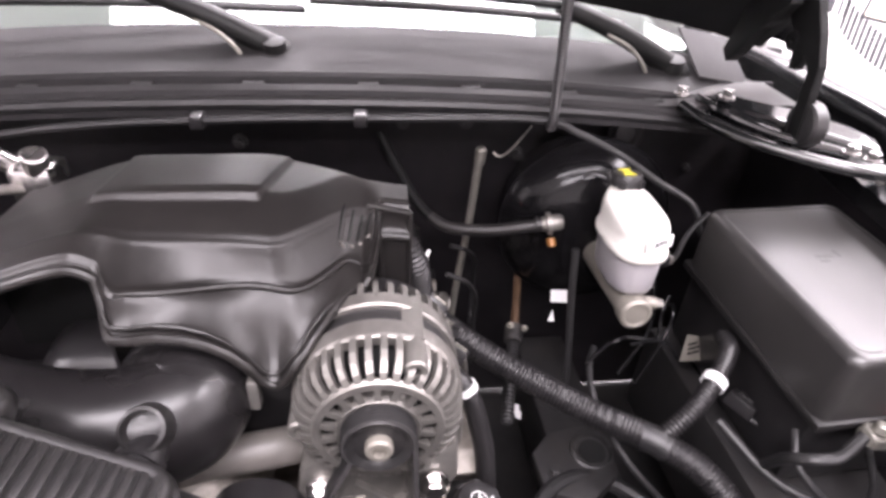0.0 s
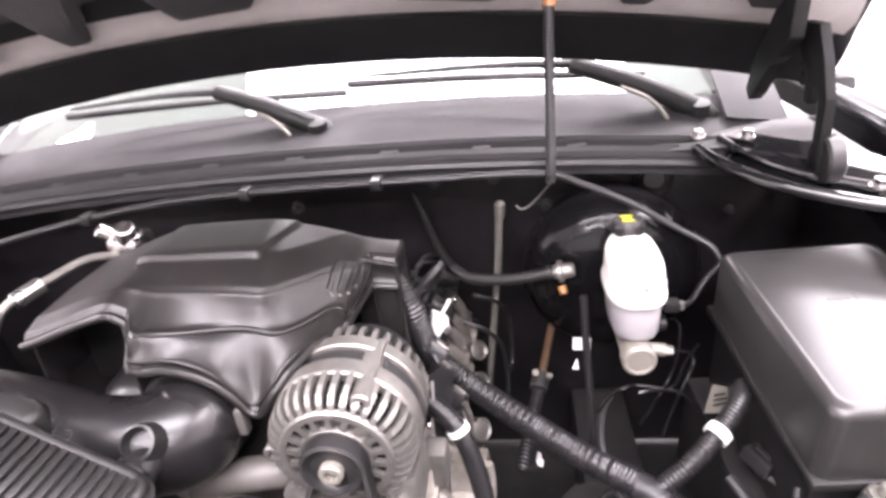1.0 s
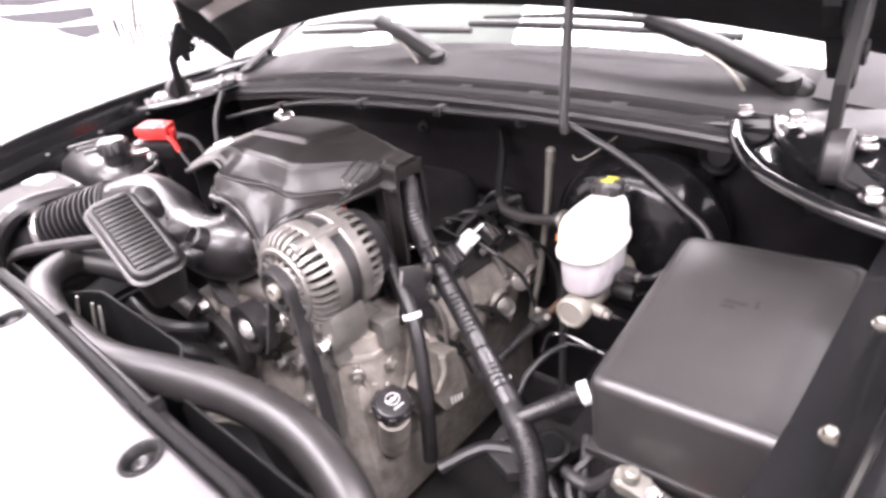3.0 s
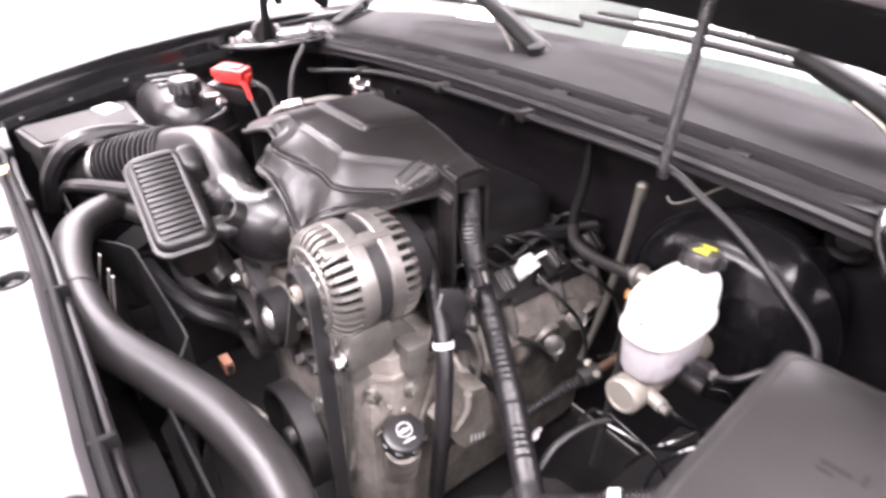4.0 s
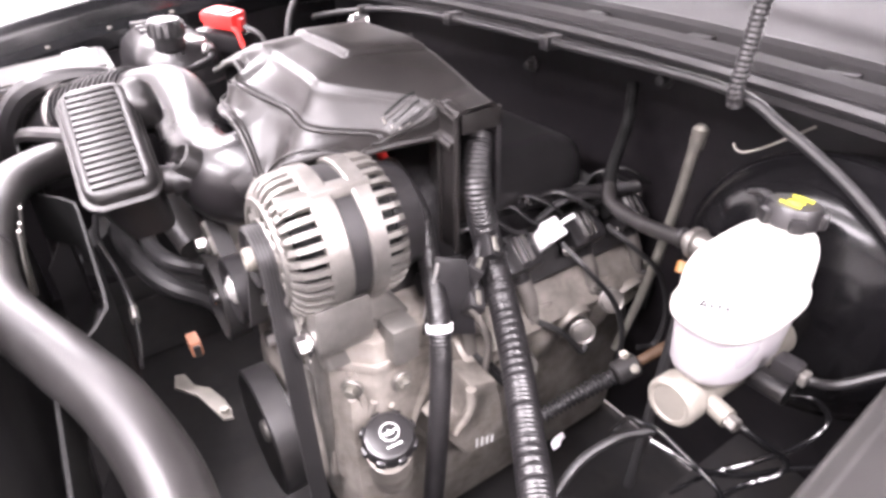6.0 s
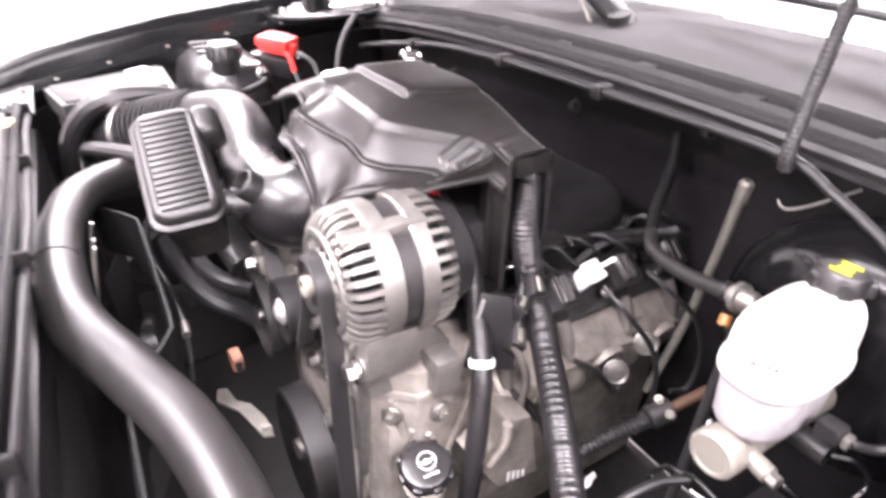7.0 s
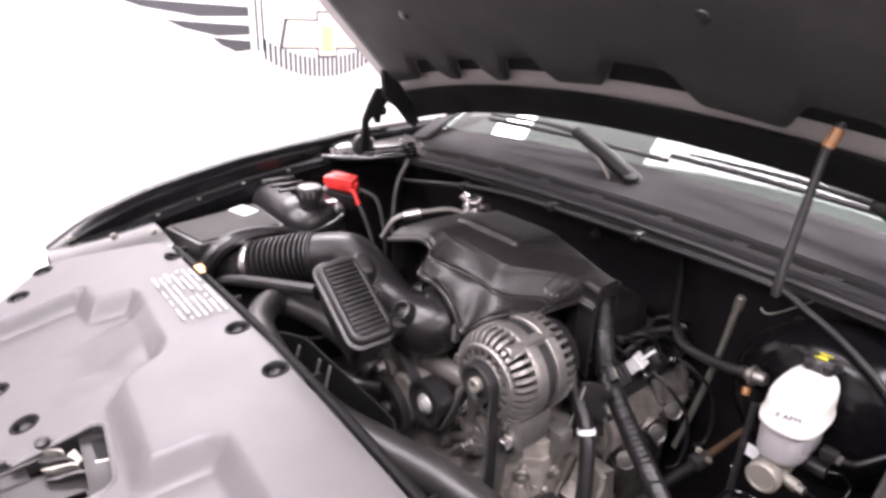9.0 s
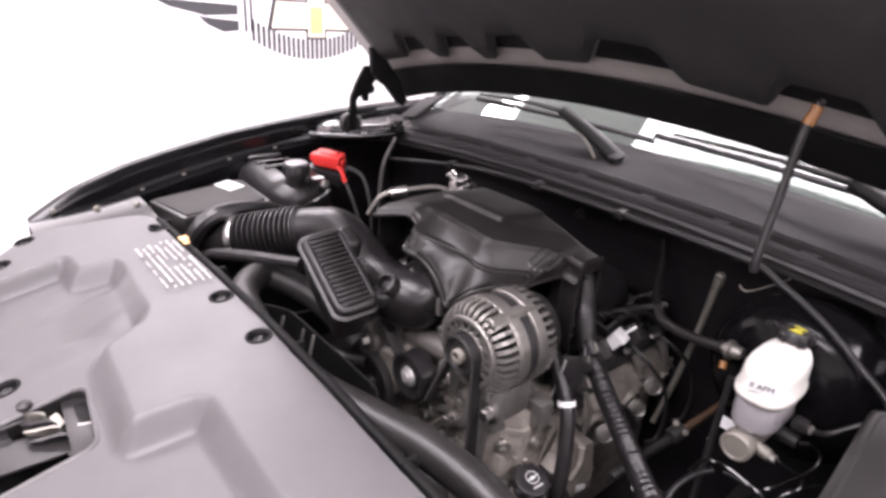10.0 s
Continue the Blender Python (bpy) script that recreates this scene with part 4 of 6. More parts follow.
part("ledge", prism([(0.083, 0.2505), (0.1835, 0.2505), (0.2295, 0.2965), (0.2295, 0.40), (0.083, 0.40)], 0.012, pose(0, 0, 0.893, 0, 0, 0), 0.003), BLOCK, bracket, "cast ledge")
part("corner_rib", tube([(0.184, 0.252, 0.935), (0.182, 0.250, 0.88), (0.172, 0.251, 0.78), (0.150, 0.256, 0.66)], 0.0085, seg=10), ALLOY, bracket, "worn cast rib")
part("side_boss", box((0.208, 0.31, 0.905), (0.245, 0.345, 0.955), 0.010), ALLOY, bracket)
part("side_rib", tube([(0.205, 0.276, 0.89), (0.215, 0.288, 0.82), (0.22, 0.296, 0.76)], 0.005, seg=8), BLOCK, bracket)
for k, (a, b) in enumerate((((0.100, 0.251, 0.75), (0.170, 0.251, 0.86)), ((0.100, 0.251, 0.86), (0.165, 0.251, 0.77)), ((0.196, 0.266, 0.73), (0.222, 0.292, 0.85)), ((0.229, 0.31, 0.72), (0.229, 0.37, 0.88)), ((0.229, 0.37, 0.72), (0.229, 0.31, 0.84)))):
    part("rib", tube([a, Vector(a).lerp(Vector(b), 0.5), b], 0.0042, seg=8, n=2), BLOCK, bracket)
for at, axis in (((0.206, 0.276, 0.87), (1, -1, 0)), ((0.227, 0.325, 0.87), (1, 0, 0)), ((0.212, 0.284, 0.80), (1, -1, 0)), ((0.135, 0.253, 0.83), (0, -1, 0))):
    pad = part("pad", disc(at, axis, 0.013, 0.006, 18), ALLOY, bracket)
    bolt(pad, Vector(at) + Vector(axis).normalized() * 0.006, axis, 0.007, 0.008, TUBING)
part("filler_neck", tube([(0.225, 0.305, 0.72), (0.245, 0.295, 0.77), (0.260, 0.287, 0.81)], 0.026, seg=18), BLOCK, bracket, "cast filler neck")
for x, z, r in ((0.098, 0.955, 0.016), (0.112, 0.80, 0.016), (0.06, 0.86, 0.018), (0.120, 0.885, 0.014)):
    b = part("boss", disc((x, 0.238, z), (0, 1, 0), r, 0.045), ALLOY, bracket)
    bolt(b, (x, 0.239, z), (0, -1, 0), 0.010, 0.014)
for k in range(3):
    part("web", tube([(0.03 + 0.02 * k, 0.25, 0.84 - 0.03 * k), (0.07 + 0.02 * k, 0.245, 0.87 - 0.02 * k), (0.12, 0.25, 0.90)], 0.007, seg=8, n=4), ALLOY, bracket)
for outline in ([(0.094, 0.962), (0.116, 0.962), (0.182, 0.905), (0.186, 0.884), (0.166, 0.888)], [(0.092, 0.872), (0.110, 0.858), (0.186, 0.912), (0.180, 0.926)],
                [(0.100, 0.850), (0.118, 0.852), (0.150, 0.770), (0.142, 0.750), (0.126, 0.760)], [(0.150, 0.880), (0.166, 0.884), (0.176, 0.800), (0.166, 0.790)]):
    part("cast_arm", prism(outline, 0.014, Matrix(((1, 0, 0, 0), (0, 0, 1, 0.2405), (0, 1, 0, 0), (0, 0, 0, 1))), 0.003), ALLOY, bracket, "pale cast arm")
part("water_pump", lathe((-0.03, 0.215, 0.90), (0, 1, 0), [(0, 0), (0, 0.04), (0.012, 0.05), (0.05, 0.065), (0.1, 0.07), (0.1, 0)], 28), BLOCK, engine, "cast aluminium water pump")
# metal neck in a darker grey: the dim light on it is coloured in
part("pump_neck", tube([(-0.07, 0.27, 0.93), (-0.02, 0.262, 0.968), (0.05, 0.268, 0.975), (0.10, 0.29, 0.96)], 0.019, seg=14), BOOT, engine)
part("pump_boss", box((-0.09, 0.22, 0.94), (-0.03, 0.27, 0.985), 0.012), ALLOY, engine)

shoulder = part("mount_shoulder", loft([[Vector((x, y, z)) for x, y in rounded(0.120 - k, 0.248, 0.196 + k, 0.262 + d, 0.008, 4)] for z, k, d in ((0.905, 0.010, 0.110), (0.930, 0.004, 0.100), (0.955, 0.000, 0.085), (0.985, -0.004, 0.060))]), ALLOY, bracket, "pale cast shoulder under the alternator", 50)
bolt(shoulder, (0.135, 0.248, 0.925), (0, -1, 0), 0.008, 0.010, TUBING)
part("shoulder_rib", tube([(0.196, 0.268, 0.975), (0.200, 0.300, 0.950), (0.206, 0.345, 0.912)], 0.0055, seg=10), ALLOY, shoulder)

# ---------------------------------------------------------------- alternator
alt = thing("alternator", (AX, 0.28, AZ - 0.075), "cast aluminium alternator with slotted end housings", "alternator")
part("rotor_core", lathe((AX, 0.242, AZ), (0, 1, 0), [(0, 0), (0, 0.050), (0.02, 0.060), (0.03, 0.064), (0.10, 0.064), (0.10, 0)], 40), INK_SHADE, alt, "dark windings inside the housing")
front = part("front_housing", lathe((AX, 0.224, AZ), (0, 1, 0), [(0.016, 0.024), (0.004, 0.026), (0.0, 0.036), (0.004, 0.038), (0.018, 0.037)], 48), ALLOY, alt, "cast aluminium front housing")
part("front_ring", lathe((AX, 0.224, AZ), (0, 1, 0), [(0.037, 0.066), (0.036, 0.0755), (0.038, 0.0772), (0.042, 0.0778), (0.058, 0.0778), (0.060, 0.0755), (0.060, 0.068)], 56), ALLOY, front)
part("face_ring", lathe((AX, 0.224, AZ), (0, 1, 0), [(0.006, 0.049), (0.000, 0.050), (0.0005, 0.0560), (0.004, 0.0585), (0.010, 0.055)], 56), ALLOY, front)


def fin_mesh(rows, width):
    """A rib along rows of (radius, y) in the plane through the axis."""
    bm = bmesh.new()
    for (r0, y0), (r1, y1) in zip(rows, rows[1:]):
        n = Vector((y1 - y0, 0, -(r1 - r0))).normalized()
        a, b = Vector((r0, 0, y0)), Vector((r1, 0, y1))
        d = Vector((n.x, 0, n.z)) * 0.006
        ring = []
        for p in (a, b):
            ring.append([bm.verts.new(p + Vector((0, s * width / 2, 0)) - e) for s, e in ((-1, Vector()), (1, Vector()), (1, d), (-1, d))])
        for k in range(4):
            q = (k + 1) % 4
            bm.faces.new((ring[0][k], ring[0][q], ring[1][q], ring[1][k]))
        bm.faces.new(ring[0])
        bm.faces.new(ring[1])
    return bm


def ring_of(name, parent, mesh, count, mat, skip=()):
    for k in range(count):
        if k in skip:
            continue
        a = 2 * math.pi * (k + 0.5) / count
        ob = new(name, mesh)
        ob.parent = parent
        m = Matrix(((math.cos(a), -math.sin(a), 0, AX), (0, 0, 1, 0), (math.sin(a), math.cos(a), 0, AZ), (0, 0, 0, 1)))
        ob.matrix_parent_inverse = base_matrix(parent).inverted()
        ob.matrix_basis = m


ring_of("rib", front, finish("rib", fin_mesh([(0.0565, 0.2262), (0.0645, 0.2290), (0.0715, 0.2355), (0.0752, 0.2450), (0.0770, 0.2630)], 0.0058), ALLOY), 36, ALLOY)
ring_of("spoke", front, finish("spoke", fin_mesh([(0.036, 0.225), (0.052, 0.226)], 0.0060), ALLOY), 18, ALLOY)
part("stator", lathe((AX, 0.282, AZ), (0, 1, 0), [(0, 0.060), (0, 0.0722), (0.026, 0.0722), (0.026, 0.060)], 56), DARK, alt, "dark laminated stator ring")
rear = part("rear_housing", lathe((AX, 0.304, AZ), (0, 1, 0), [(0.0, 0.066), (0.0, 0.0760), (0.002, 0.0778), (0.018, 0.0778), (0.020, 0.070)], 56), ALLOY, alt, "cast aluminium rear housing")
ring_of("rear_rib", rear, finish("rear_rib", fin_mesh([(0.0775, 0.320), (0.0770, 0.338), (0.0735, 0.346), (0.066, 0.349)], 0.0056), ALLOY), 34, ALLOY)
part("rear_cap", lathe((AX, 0.34, AZ), (0, 1, 0), [(0, 0.0), (0, 0.066), (0.012, 0.064), (0.035, 0.058), (0.04, 0.05), (0.04, 0)], 40), PLASTIC, alt, "black plastic rear cap")
for a in (62, 182, 302):
    x, z = AX + 0.068 * math.cos(radians(a)), AZ + 0.068 * math.sin(radians(a))
    ear = part("ear", lathe((x, 0.226, z), (0, 1, 0), [(0.006, 0.0045), (0.006, 0.009), (0.008, 0.0105), (0.058, 0.0105), (0.058, 0), (0.014, 0.0), (0.014, 0.0045), (0.006, 0.0045)], 22), ALLOY, alt)
    # black disc at the bottom paints the shade of a deeper bore
    part("ear_bore_shade", disc((x, 0.237, z), (0, 1, 0), 0.005, 0.004), INK_SHADE, ear)
    part("bridge", box((x - 0.010, 0.262, z - 0.010), (x + 0.010, 0.326, z + 0.010), 0.004), ALLOY, ear)
part("mount_ear", prism([(-0.080, -0.105), (-0.030, -0.105), (-0.018, -0.066), (-0.055, -0.045), (-0.074, -0.060)], 0.055, Matrix(((1, 0, 0, AX), (0, 0, 1, 0.236), (0, 1, 0, AZ), (0, 0, 0, 1))), 0.006), ALLOY, alt)
part("mount_ear", prism([(0.022, -0.103), (0.062, -0.103), (0.074, -0.085), (0.072, -0.035), (0.050, -0.050), (0.026, -0.068)], 0.062, Matrix(((1, 0, 0, AX), (0, 0, 1, 0.238), (0, 1, 0, AZ), (0, 0, 0, 1))), 0.006), ALLOY, alt)
for x in (AX - 0.055, AX + 0.050):
    bolt(alt, (x, 0.236, AZ - 0.085), (0, -1, 0), 0.011, 0.014)
pulley = part("pulley", lathe((AX, 0.208, AZ), (0, 1, 0), [(0.004, 0.0), (0.004, 0.022), (0.002, 0.024), (0, 0.029), (0.002, 0.031), (0.020, 0.031), (0.022, 0.027), (0.026, 0.026), (0.026, 0)], 40), DARK, alt, "dark steel pulley")
part("pulley_nut", lathe((AX, 0.203, AZ), (0, 1, 0), [(0.007, 0), (0.007, 0.0062), (0.0, 0.0066), (0.0, 0.0105), (0.002, 0.012), (0.016, 0.012), (0.016, 0)], 24), TAN, pulley, "pale hollow pulley nut")

# ---------------------------------------------------------------- belt drive
def flat_belt(points, y0, y1, thick):
    """An endless flat belt's seen stretch: a strip along points (x, z)."""
    path = [Vector((x, 0, z)) for x, z in points]
    bm = bmesh.new()
    rings = []
    for i, p in enumerate(path):
        d = (path[min(i + 1, len(path) - 1)] - path[max(i - 1, 0)]).normalized()
        n = Vector((-d.z, 0, d.x)) * thick
        rings.append([bm.verts.new((q.x, y, q.z)) for q, y in ((p, y0), (p + n, y0), (p + n, y1), (p, y1))])
    for a, b in zip(rings, rings[1:]):
        for k in range(4):
            q = (k + 1) % 4
            bm.faces.new((a[k], a[q], b[q], b[k]))
    bm.faces.new(rings[0])
    bm.faces.new(rings[-1])
    return bm


def arc(cx, cz, r, a0, a1, n=14):
    return [(cx + r * math.cos(radians(a0 + (a1 - a0) * k / n)), cz + r * math.sin(radians(a0 + (a1 - a0) * k / n))) for k in range(n + 1)]


IX, IZ = 0.042, 0.936
belt_pts = [(0.200, 0.56)] + arc(AX, AZ, 0.032, -3, 215) + arc(IX, IZ, 0.0455, -25, -205) + [(-0.09, 1.03)]
belt = thing("drive_belt", (0.12, 0.205, 0.98), "black ribbed serpentine belt round the pulleys", "belt")
part("backing", flat_belt(belt_pts, 0.209, 0.230, 0.004), BELT, belt)
for k in range(6):
    part("rib", flat_belt(belt_pts, 0.2100 + 0.0033 * k, 0.2120 + 0.0033 * k, -0.0009), RUBBER, belt)
idler = thing("idler_pulley", (IX, 0.20, IZ - 0.036), "black idler pulley with a bright hub", "pulley")
part("wheel", lathe((IX, 0.202, IZ), (0, 1, 0), [(0.006, 0.0), (0.006, 0.017), (0.004, 0.019), (0.007, 0.027), (0.0, 0.038), (0.001, 0.0415), (0.032, 0.0415), (0.032, 0)], 40), PLASTIC, idler)
part("hub", lathe((IX, 0.198, IZ), (0, 1, 0), [(0, 0), (0, 0.009), (0.003, 0.012), (0.005, 0.0165), (0.009, 0.018), (0.012, 0)], 24), CLAMP, idler, "bright steel hub bolt")
lower = thing("steering_pump_pulley", (-0.07, 0.20, 0.80), "black steel pump pulley behind the hose", "pulley")
part("wheel", lathe((-0.07, 0.198, 0.86), (0, 1, 0), [(0.010, 0.0), (0.010, 0.02), (0.014, 0.045), (0.0, 0.058), (0.001, 0.064), (0.03, 0.064), (0.03, 0)], 40), DARK, lower)
part("hub", disc((-0.07, 0.196, 0.86), (0, 1, 0), 0.012, 0.02), STEEL, lower)
tens = thing("belt_tensioner", (-0.10, 0.22, 0.92), "cast aluminium belt tensioner arm", "tensioner")
part("arm", prism([(-0.13, 0.94), (-0.10, 0.965), (-0.07, 0.955), (-0.06, 0.93), (-0.09, 0.905), (-0.13, 0.91)], 0.03, Matrix(((1, 0, 0, 0), (0, 0, 1, 0.21), (0, 1, 0, 0), (0, 0, 0, 1))), 0.005), ALLOY, tens)
bolt(tens, (-0.095, 0.21, 0.935), (0, -1, 0), 0.012, 0.014)

# ---------------------------------------------------------------- oil filler cap
cap = thing("oil_filler_cap", (0.262, 0.285, 0.78), "black oil filler cap with white oil-can symbol", "oil cap")
oil_m = pose(0.262, 0.287, 0.826, 6, 14, 0)
bm = bmesh.new()
add_lathe(bm, (0, 0, 0), (0, 0, 1), [(-0.03, 0.022), (0, 0.022), (0, 0.0290), (0.003, 0.0302), (0.012, 0.0295), (0.0165, 0.0265), (0.0180, 0.022), (0.0180, 0)], 40)
bmesh.ops.transform(bm, matrix=oil_m, verts=bm.verts)
oil_lid = part("cap", bm, PLASTIC, cap)
for k in range(8):
    part("grip", box((0.026, -0.0055, 0.001), (0.0325, 0.0055, 0.013), 0.003, oil_m @ pose(0, 0, 0, 0, 0, 45 * k)), PLASTIC, oil_lid)
bm = bmesh.new()
add_lathe(bm, (0, 0, 0), (0, 0, 1), [(0.0180, 0.0108), (0.0186, 0.0108), (0.0186, 0.0098), (0.0180, 0.0098)], 28)
for x, y, w, h in ((-0.0055, -0.0030, 0.0095, 0.0030), (-0.0095, -0.0012, 0.0042, 0.0014), (-0.0020, -0.0003, 0.0028, 0.0024), (0.0038, -0.0006, 0.0052, 0.0013), (-0.0095, -0.0172, 0.0030, 0.0017), (-0.0055, -0.0172, 0.0042, 0.0020), (-0.0004, -0.0172, 0.0030, 0.0018), (0.0036, -0.0172, 0.0042, 0.0020)):
    add_box(bm, (x, y, 0.0180), (x + w, y + h, 0.0188))
bmesh.ops.transform(bm, matrix=oil_m @ pose(-0.002, 0.002, 0, 0, 0, 84), verts=bm.verts)
part("symbol", bm, PAPER, cap, "white oil-can symbol", 0)

# ---------------------------------------------------------------- engine cover
ecover = thing("engine_cover", (0.0, 0.45, 1.05), "black moulded plastic engine cover with raised badge panel", "engine cover")
CX0, CX1, CY1 = -0.205, 0.192, 0.488


def tier_y(x):
    return 0.334 + 0.092 * smooth(0.06, 0.148, x)


def drop(x):
    """How far the dished flank falls below the cover's top."""
    d = 0.012 + 0.022 * smooth(-0.095, -0.045, x) + 0.016 * smooth(-0.07, 0.045, x)
    return d - 0.006 * smooth(0.07, 0.14, x) - 0.036 * smooth(0.140, 0.168, x)


def ridge_y(x):
    """The lip between the cover's dished flank and its front face."""
    return ecover_front(x) + (0.018 * smooth(-0.074, -0.042, x) + 0.026 * smooth(-0.05, 0.05, x)) * (1 - smooth(0.12, 0.160, x))


def ecover_z(x, y):
    z = 1.188
    z -= 0.036 * smooth(0.02, 0.20, x) ** 1.2
    z -= 0.040 * smooth(-0.07, -0.24, x)
    ts, lip = tier_y(x), ridge_y(x)
    z -= (0.0045 + 0.0015 * smooth(0.0, 0.06, x)) * smooth(ts + 0.007, ts - 0.009, y) * smooth(-0.10, -0.04, x)
    z -= 0.34 * drop(x) * max(0.0, min(1.0, (ts + 0.062 - y) / 0.062)) ** 1.3
    t = max(0.0, min(1.0, (y - lip) / max(0.012, ts - 0.004 - lip)))
    z -= 0.66 * drop(x) * (1 - t ** 1.25) - 0.0035 * smooth(0.012, 0.0, y - lip) * smooth(-0.07, -0.05, x)
    z -= 0.004 * smooth(lip + 0.005, lip, y)
    z -= 0.008 * smooth(0.474, 0.488, y)
    right = 0.050 + 0.22 * (y - 0.385)
    left = -0.100 + 0.10 * (y - 0.385)
    z += 0.006 * smooth(left - 0.004, left + 0.004, x) * (1 - smooth(right - 0.003, right + 0.003, x)) * smooth(0.377, 0.385, y) * (1 - smooth(0.470, 0.476, y))
    return z


def ecover_front(x):
    return 0.264 + 0.040 * smooth(-0.052, -0.074, x) + 0.085 * smooth(0.075, 0.148, x) ** 1.2 + 0.080 * smooth(0.148, 0.160, x)


LOW = [(-0.080, 1.30), (-0.075, 1.168), (-0.071, 1.146), (-0.064, 1.131), (-0.054, 1.123), (-0.040, 1.121), (-0.02, 1.123), (0.0, 1.120), (0.018, 1.113), (0.034, 1.102),
       (0.047, 1.087), (0.056, 1.072), (0.062, 1.066), (0.070, 1.065), (0.077, 1.071), (0.086, 1.084), (0.10, 1.100), (0.12, 1.110), (0.145, 1.115), (0.17, 1.116), (0.19, 1.113)]


def rim_z(x):
    return min(lerp_table(LOW, x), ecover_z(x, ridge_y(x)) - 0.006)


def ecover_top(u, v):
    x = CX0 + (CX1 - CX0) * u
    y = ridge_y(x) + (CY1 - ridge_y(x)) * v
    return (x, y, ecover_z(x, y))


part("top", sheet(240, 130, ecover_top, thick=0.003), ECOVER, ecover, "grained black cover top with raised badge panel", 40)


def ecover_face(u, v):
    x = CX0 + (CX1 - CX0) * u
    y1, y0 = ridge_y(x), ecover_front(x)
    z1, z0 = ecover_z(x, y1), rim_z(x)
    return (x, y1 + (y0 - y1) * v ** 0.8 + 0.003 * math.sin(math.pi * v) - 0.005 * smooth(0.8, 1.0, v), z1 + (z0 - z1) * v)


# slots are uncut: black beads paint their shade, pale metal ends their glints
for k in range(4):
    xs = 0.119 + 0.0088 * k
    run = [(xs + 0.006 * w, 0.386 + 0.005 * k + (0.036 - 0.005 * k) * w) for w in (0, 0.25, 0.5, 0.75, 1)]
    part("vent_slot_shade", tube([(x, y, ecover_z(x, y)) for x, y in run], 0.0013, seg=8, n=3), INK_SHADE, ecover, "black bead as the shade of a vent slot")
    part("vent_lip", tube([(x + 0.0034, y, ecover_z(x + 0.0034, y) - 0.0004) for x, y in run], 0.0010, seg=8, n=3), ECOVER, ecover)
    part("vent_glint", tube([(xs + 0.002, run[0][1] - 0.003, ecover_z(xs, run[0][1] - 0.003)), (xs + 0.005, run[0][1] - 0.002, ecover_z(xs + 0.005, run[0][1] - 0.002))], 0.0016, seg=8, n=2), ALLOY, ecover)
part("front_face", sheet(200, 10, ecover_face, thick=0.003), ECOVER, ecover, "", 50)
lip_x = [-0.052 + 0.188 * k / 40 for k in range(41)]
part("flank_lip", tube([(x, ridge_y(x) + 0.001, ecover_z(x, ridge_y(x) + 0.004) - 0.0005) for x in lip_x], lambda t: 0.0036 * (0.35 + 0.65 * smooth(0, 0.12, t) * (1 - smooth(0.9, 1, t))), seg=10, n=1), ECOVER, ecover, "rounded lip below the dished flank", 60)
rim = [(CX0 + (CX1 - CX0) * k / 120, ecover_front(CX0 + (CX1 - CX0) * k / 120) - 0.005, rim_z(CX0 + (CX1 - CX0) * k / 120)) for k in range(121)]
part("rim", tube(rim, 0.0046, seg=10, n=1), ECOVER, ecover, "rounded lower rim")
bead_x = [-0.066 + 0.196 * k / 60 for k in range(61)]
part("rim_bead", tube([(x, ecover_front(x) - 0.002, min(rim_z(x) + 0.0105, ecover_z(x, ridge_y(x)) - 0.004)) for x in bead_x], 0.0018, seg=8, n=1), ECOVER, ecover, "second moulded bead above the rim")
# added black sheet behind the mouth, painting its shaded inside
part("mouth_shade", box((-0.20, 0.372, 1.03), (-0.062, 0.377, 1.145), 0.002), INK_SHADE, ecover, "black sheet as the shade inside the cover mouth")
part("mouth_wall", sheet(4, 6, lambda u, v: (-0.060, 0.272 + 0.10 * u, 1.035 + 0.100 * v), thick=0.003), PLASTIC, ecover)
part("rear_skirt", sheet(80, 8, lambda u, v: (CX0 + (CX1 - CX0) * u, CY1 + 0.004 * v, ecover_z(CX0 + (CX1 - CX0) * u, CY1) - 0.11 * v), thick=0.003), PLASTIC, ecover, "black rear skirt")
part("side_wall", sheet(20, 6, lambda u, v: (CX0 - 0.004 * v, 0.31 + (CY1 - 0.31) * u, ecover_z(CX0, 0.31 + (CY1 - 0.31) * u) - 0.09 * v), thick=0.003), PLASTIC, ecover)
fin = part("side_duct", prism([(0.137, 0.985), (0.192, 0.985), (0.193, 1.141), (0.137, 1.150)], 0.004, Matrix(((1, 0, 0, 0), (0, 0, 1, 0.430), (0, 1, 0, 0), (0, 0, 0, 1))), 0.001), ECOVER, ecover, "black upright duct on the cover's side")
part("duct_wall", box((0.137, 0.435, 0.985), (0.141, 0.486, 1.140), 0.001), INK_SHADE, fin)
part("duct_post", box((0.186, 0.4835, 0.985), (0.1925, 0.4885, 1.136), 0.001), PLASTIC, fin)
part("duct_header", box((0.186, 0.436, 1.124), (0.1925, 0.4885, 1.146), 0.001), ECOVER, fin)
part("duct_edge", tube([(0.192, 0.4285, 0.985), (0.192, 0.4285, 1.05), (0.193, 0.4285, 1.142)], 0.0032, seg=8, n=3), ECOVER, fin)
part("duct_edge", tube([(0.160, 0.4285, 0.985), (0.160, 0.4285, 1.10), (0.150, 0.429, 1.150)], 0.0028, seg=8, n=3), ECOVER, fin)
part("duct_edge", tube([(0.148, 0.431, 1.151), (0.165, 0.430, 1.147), (0.193, 0.4285, 1.141)], 0.0034, seg=8, n=3), ECOVER, fin)

# ---------------------------------------------------------------- intake
intake = thing("intake_duct", (-0.2, 0.22, 1.0), "glossy black moulded air intake duct", "intake duct")
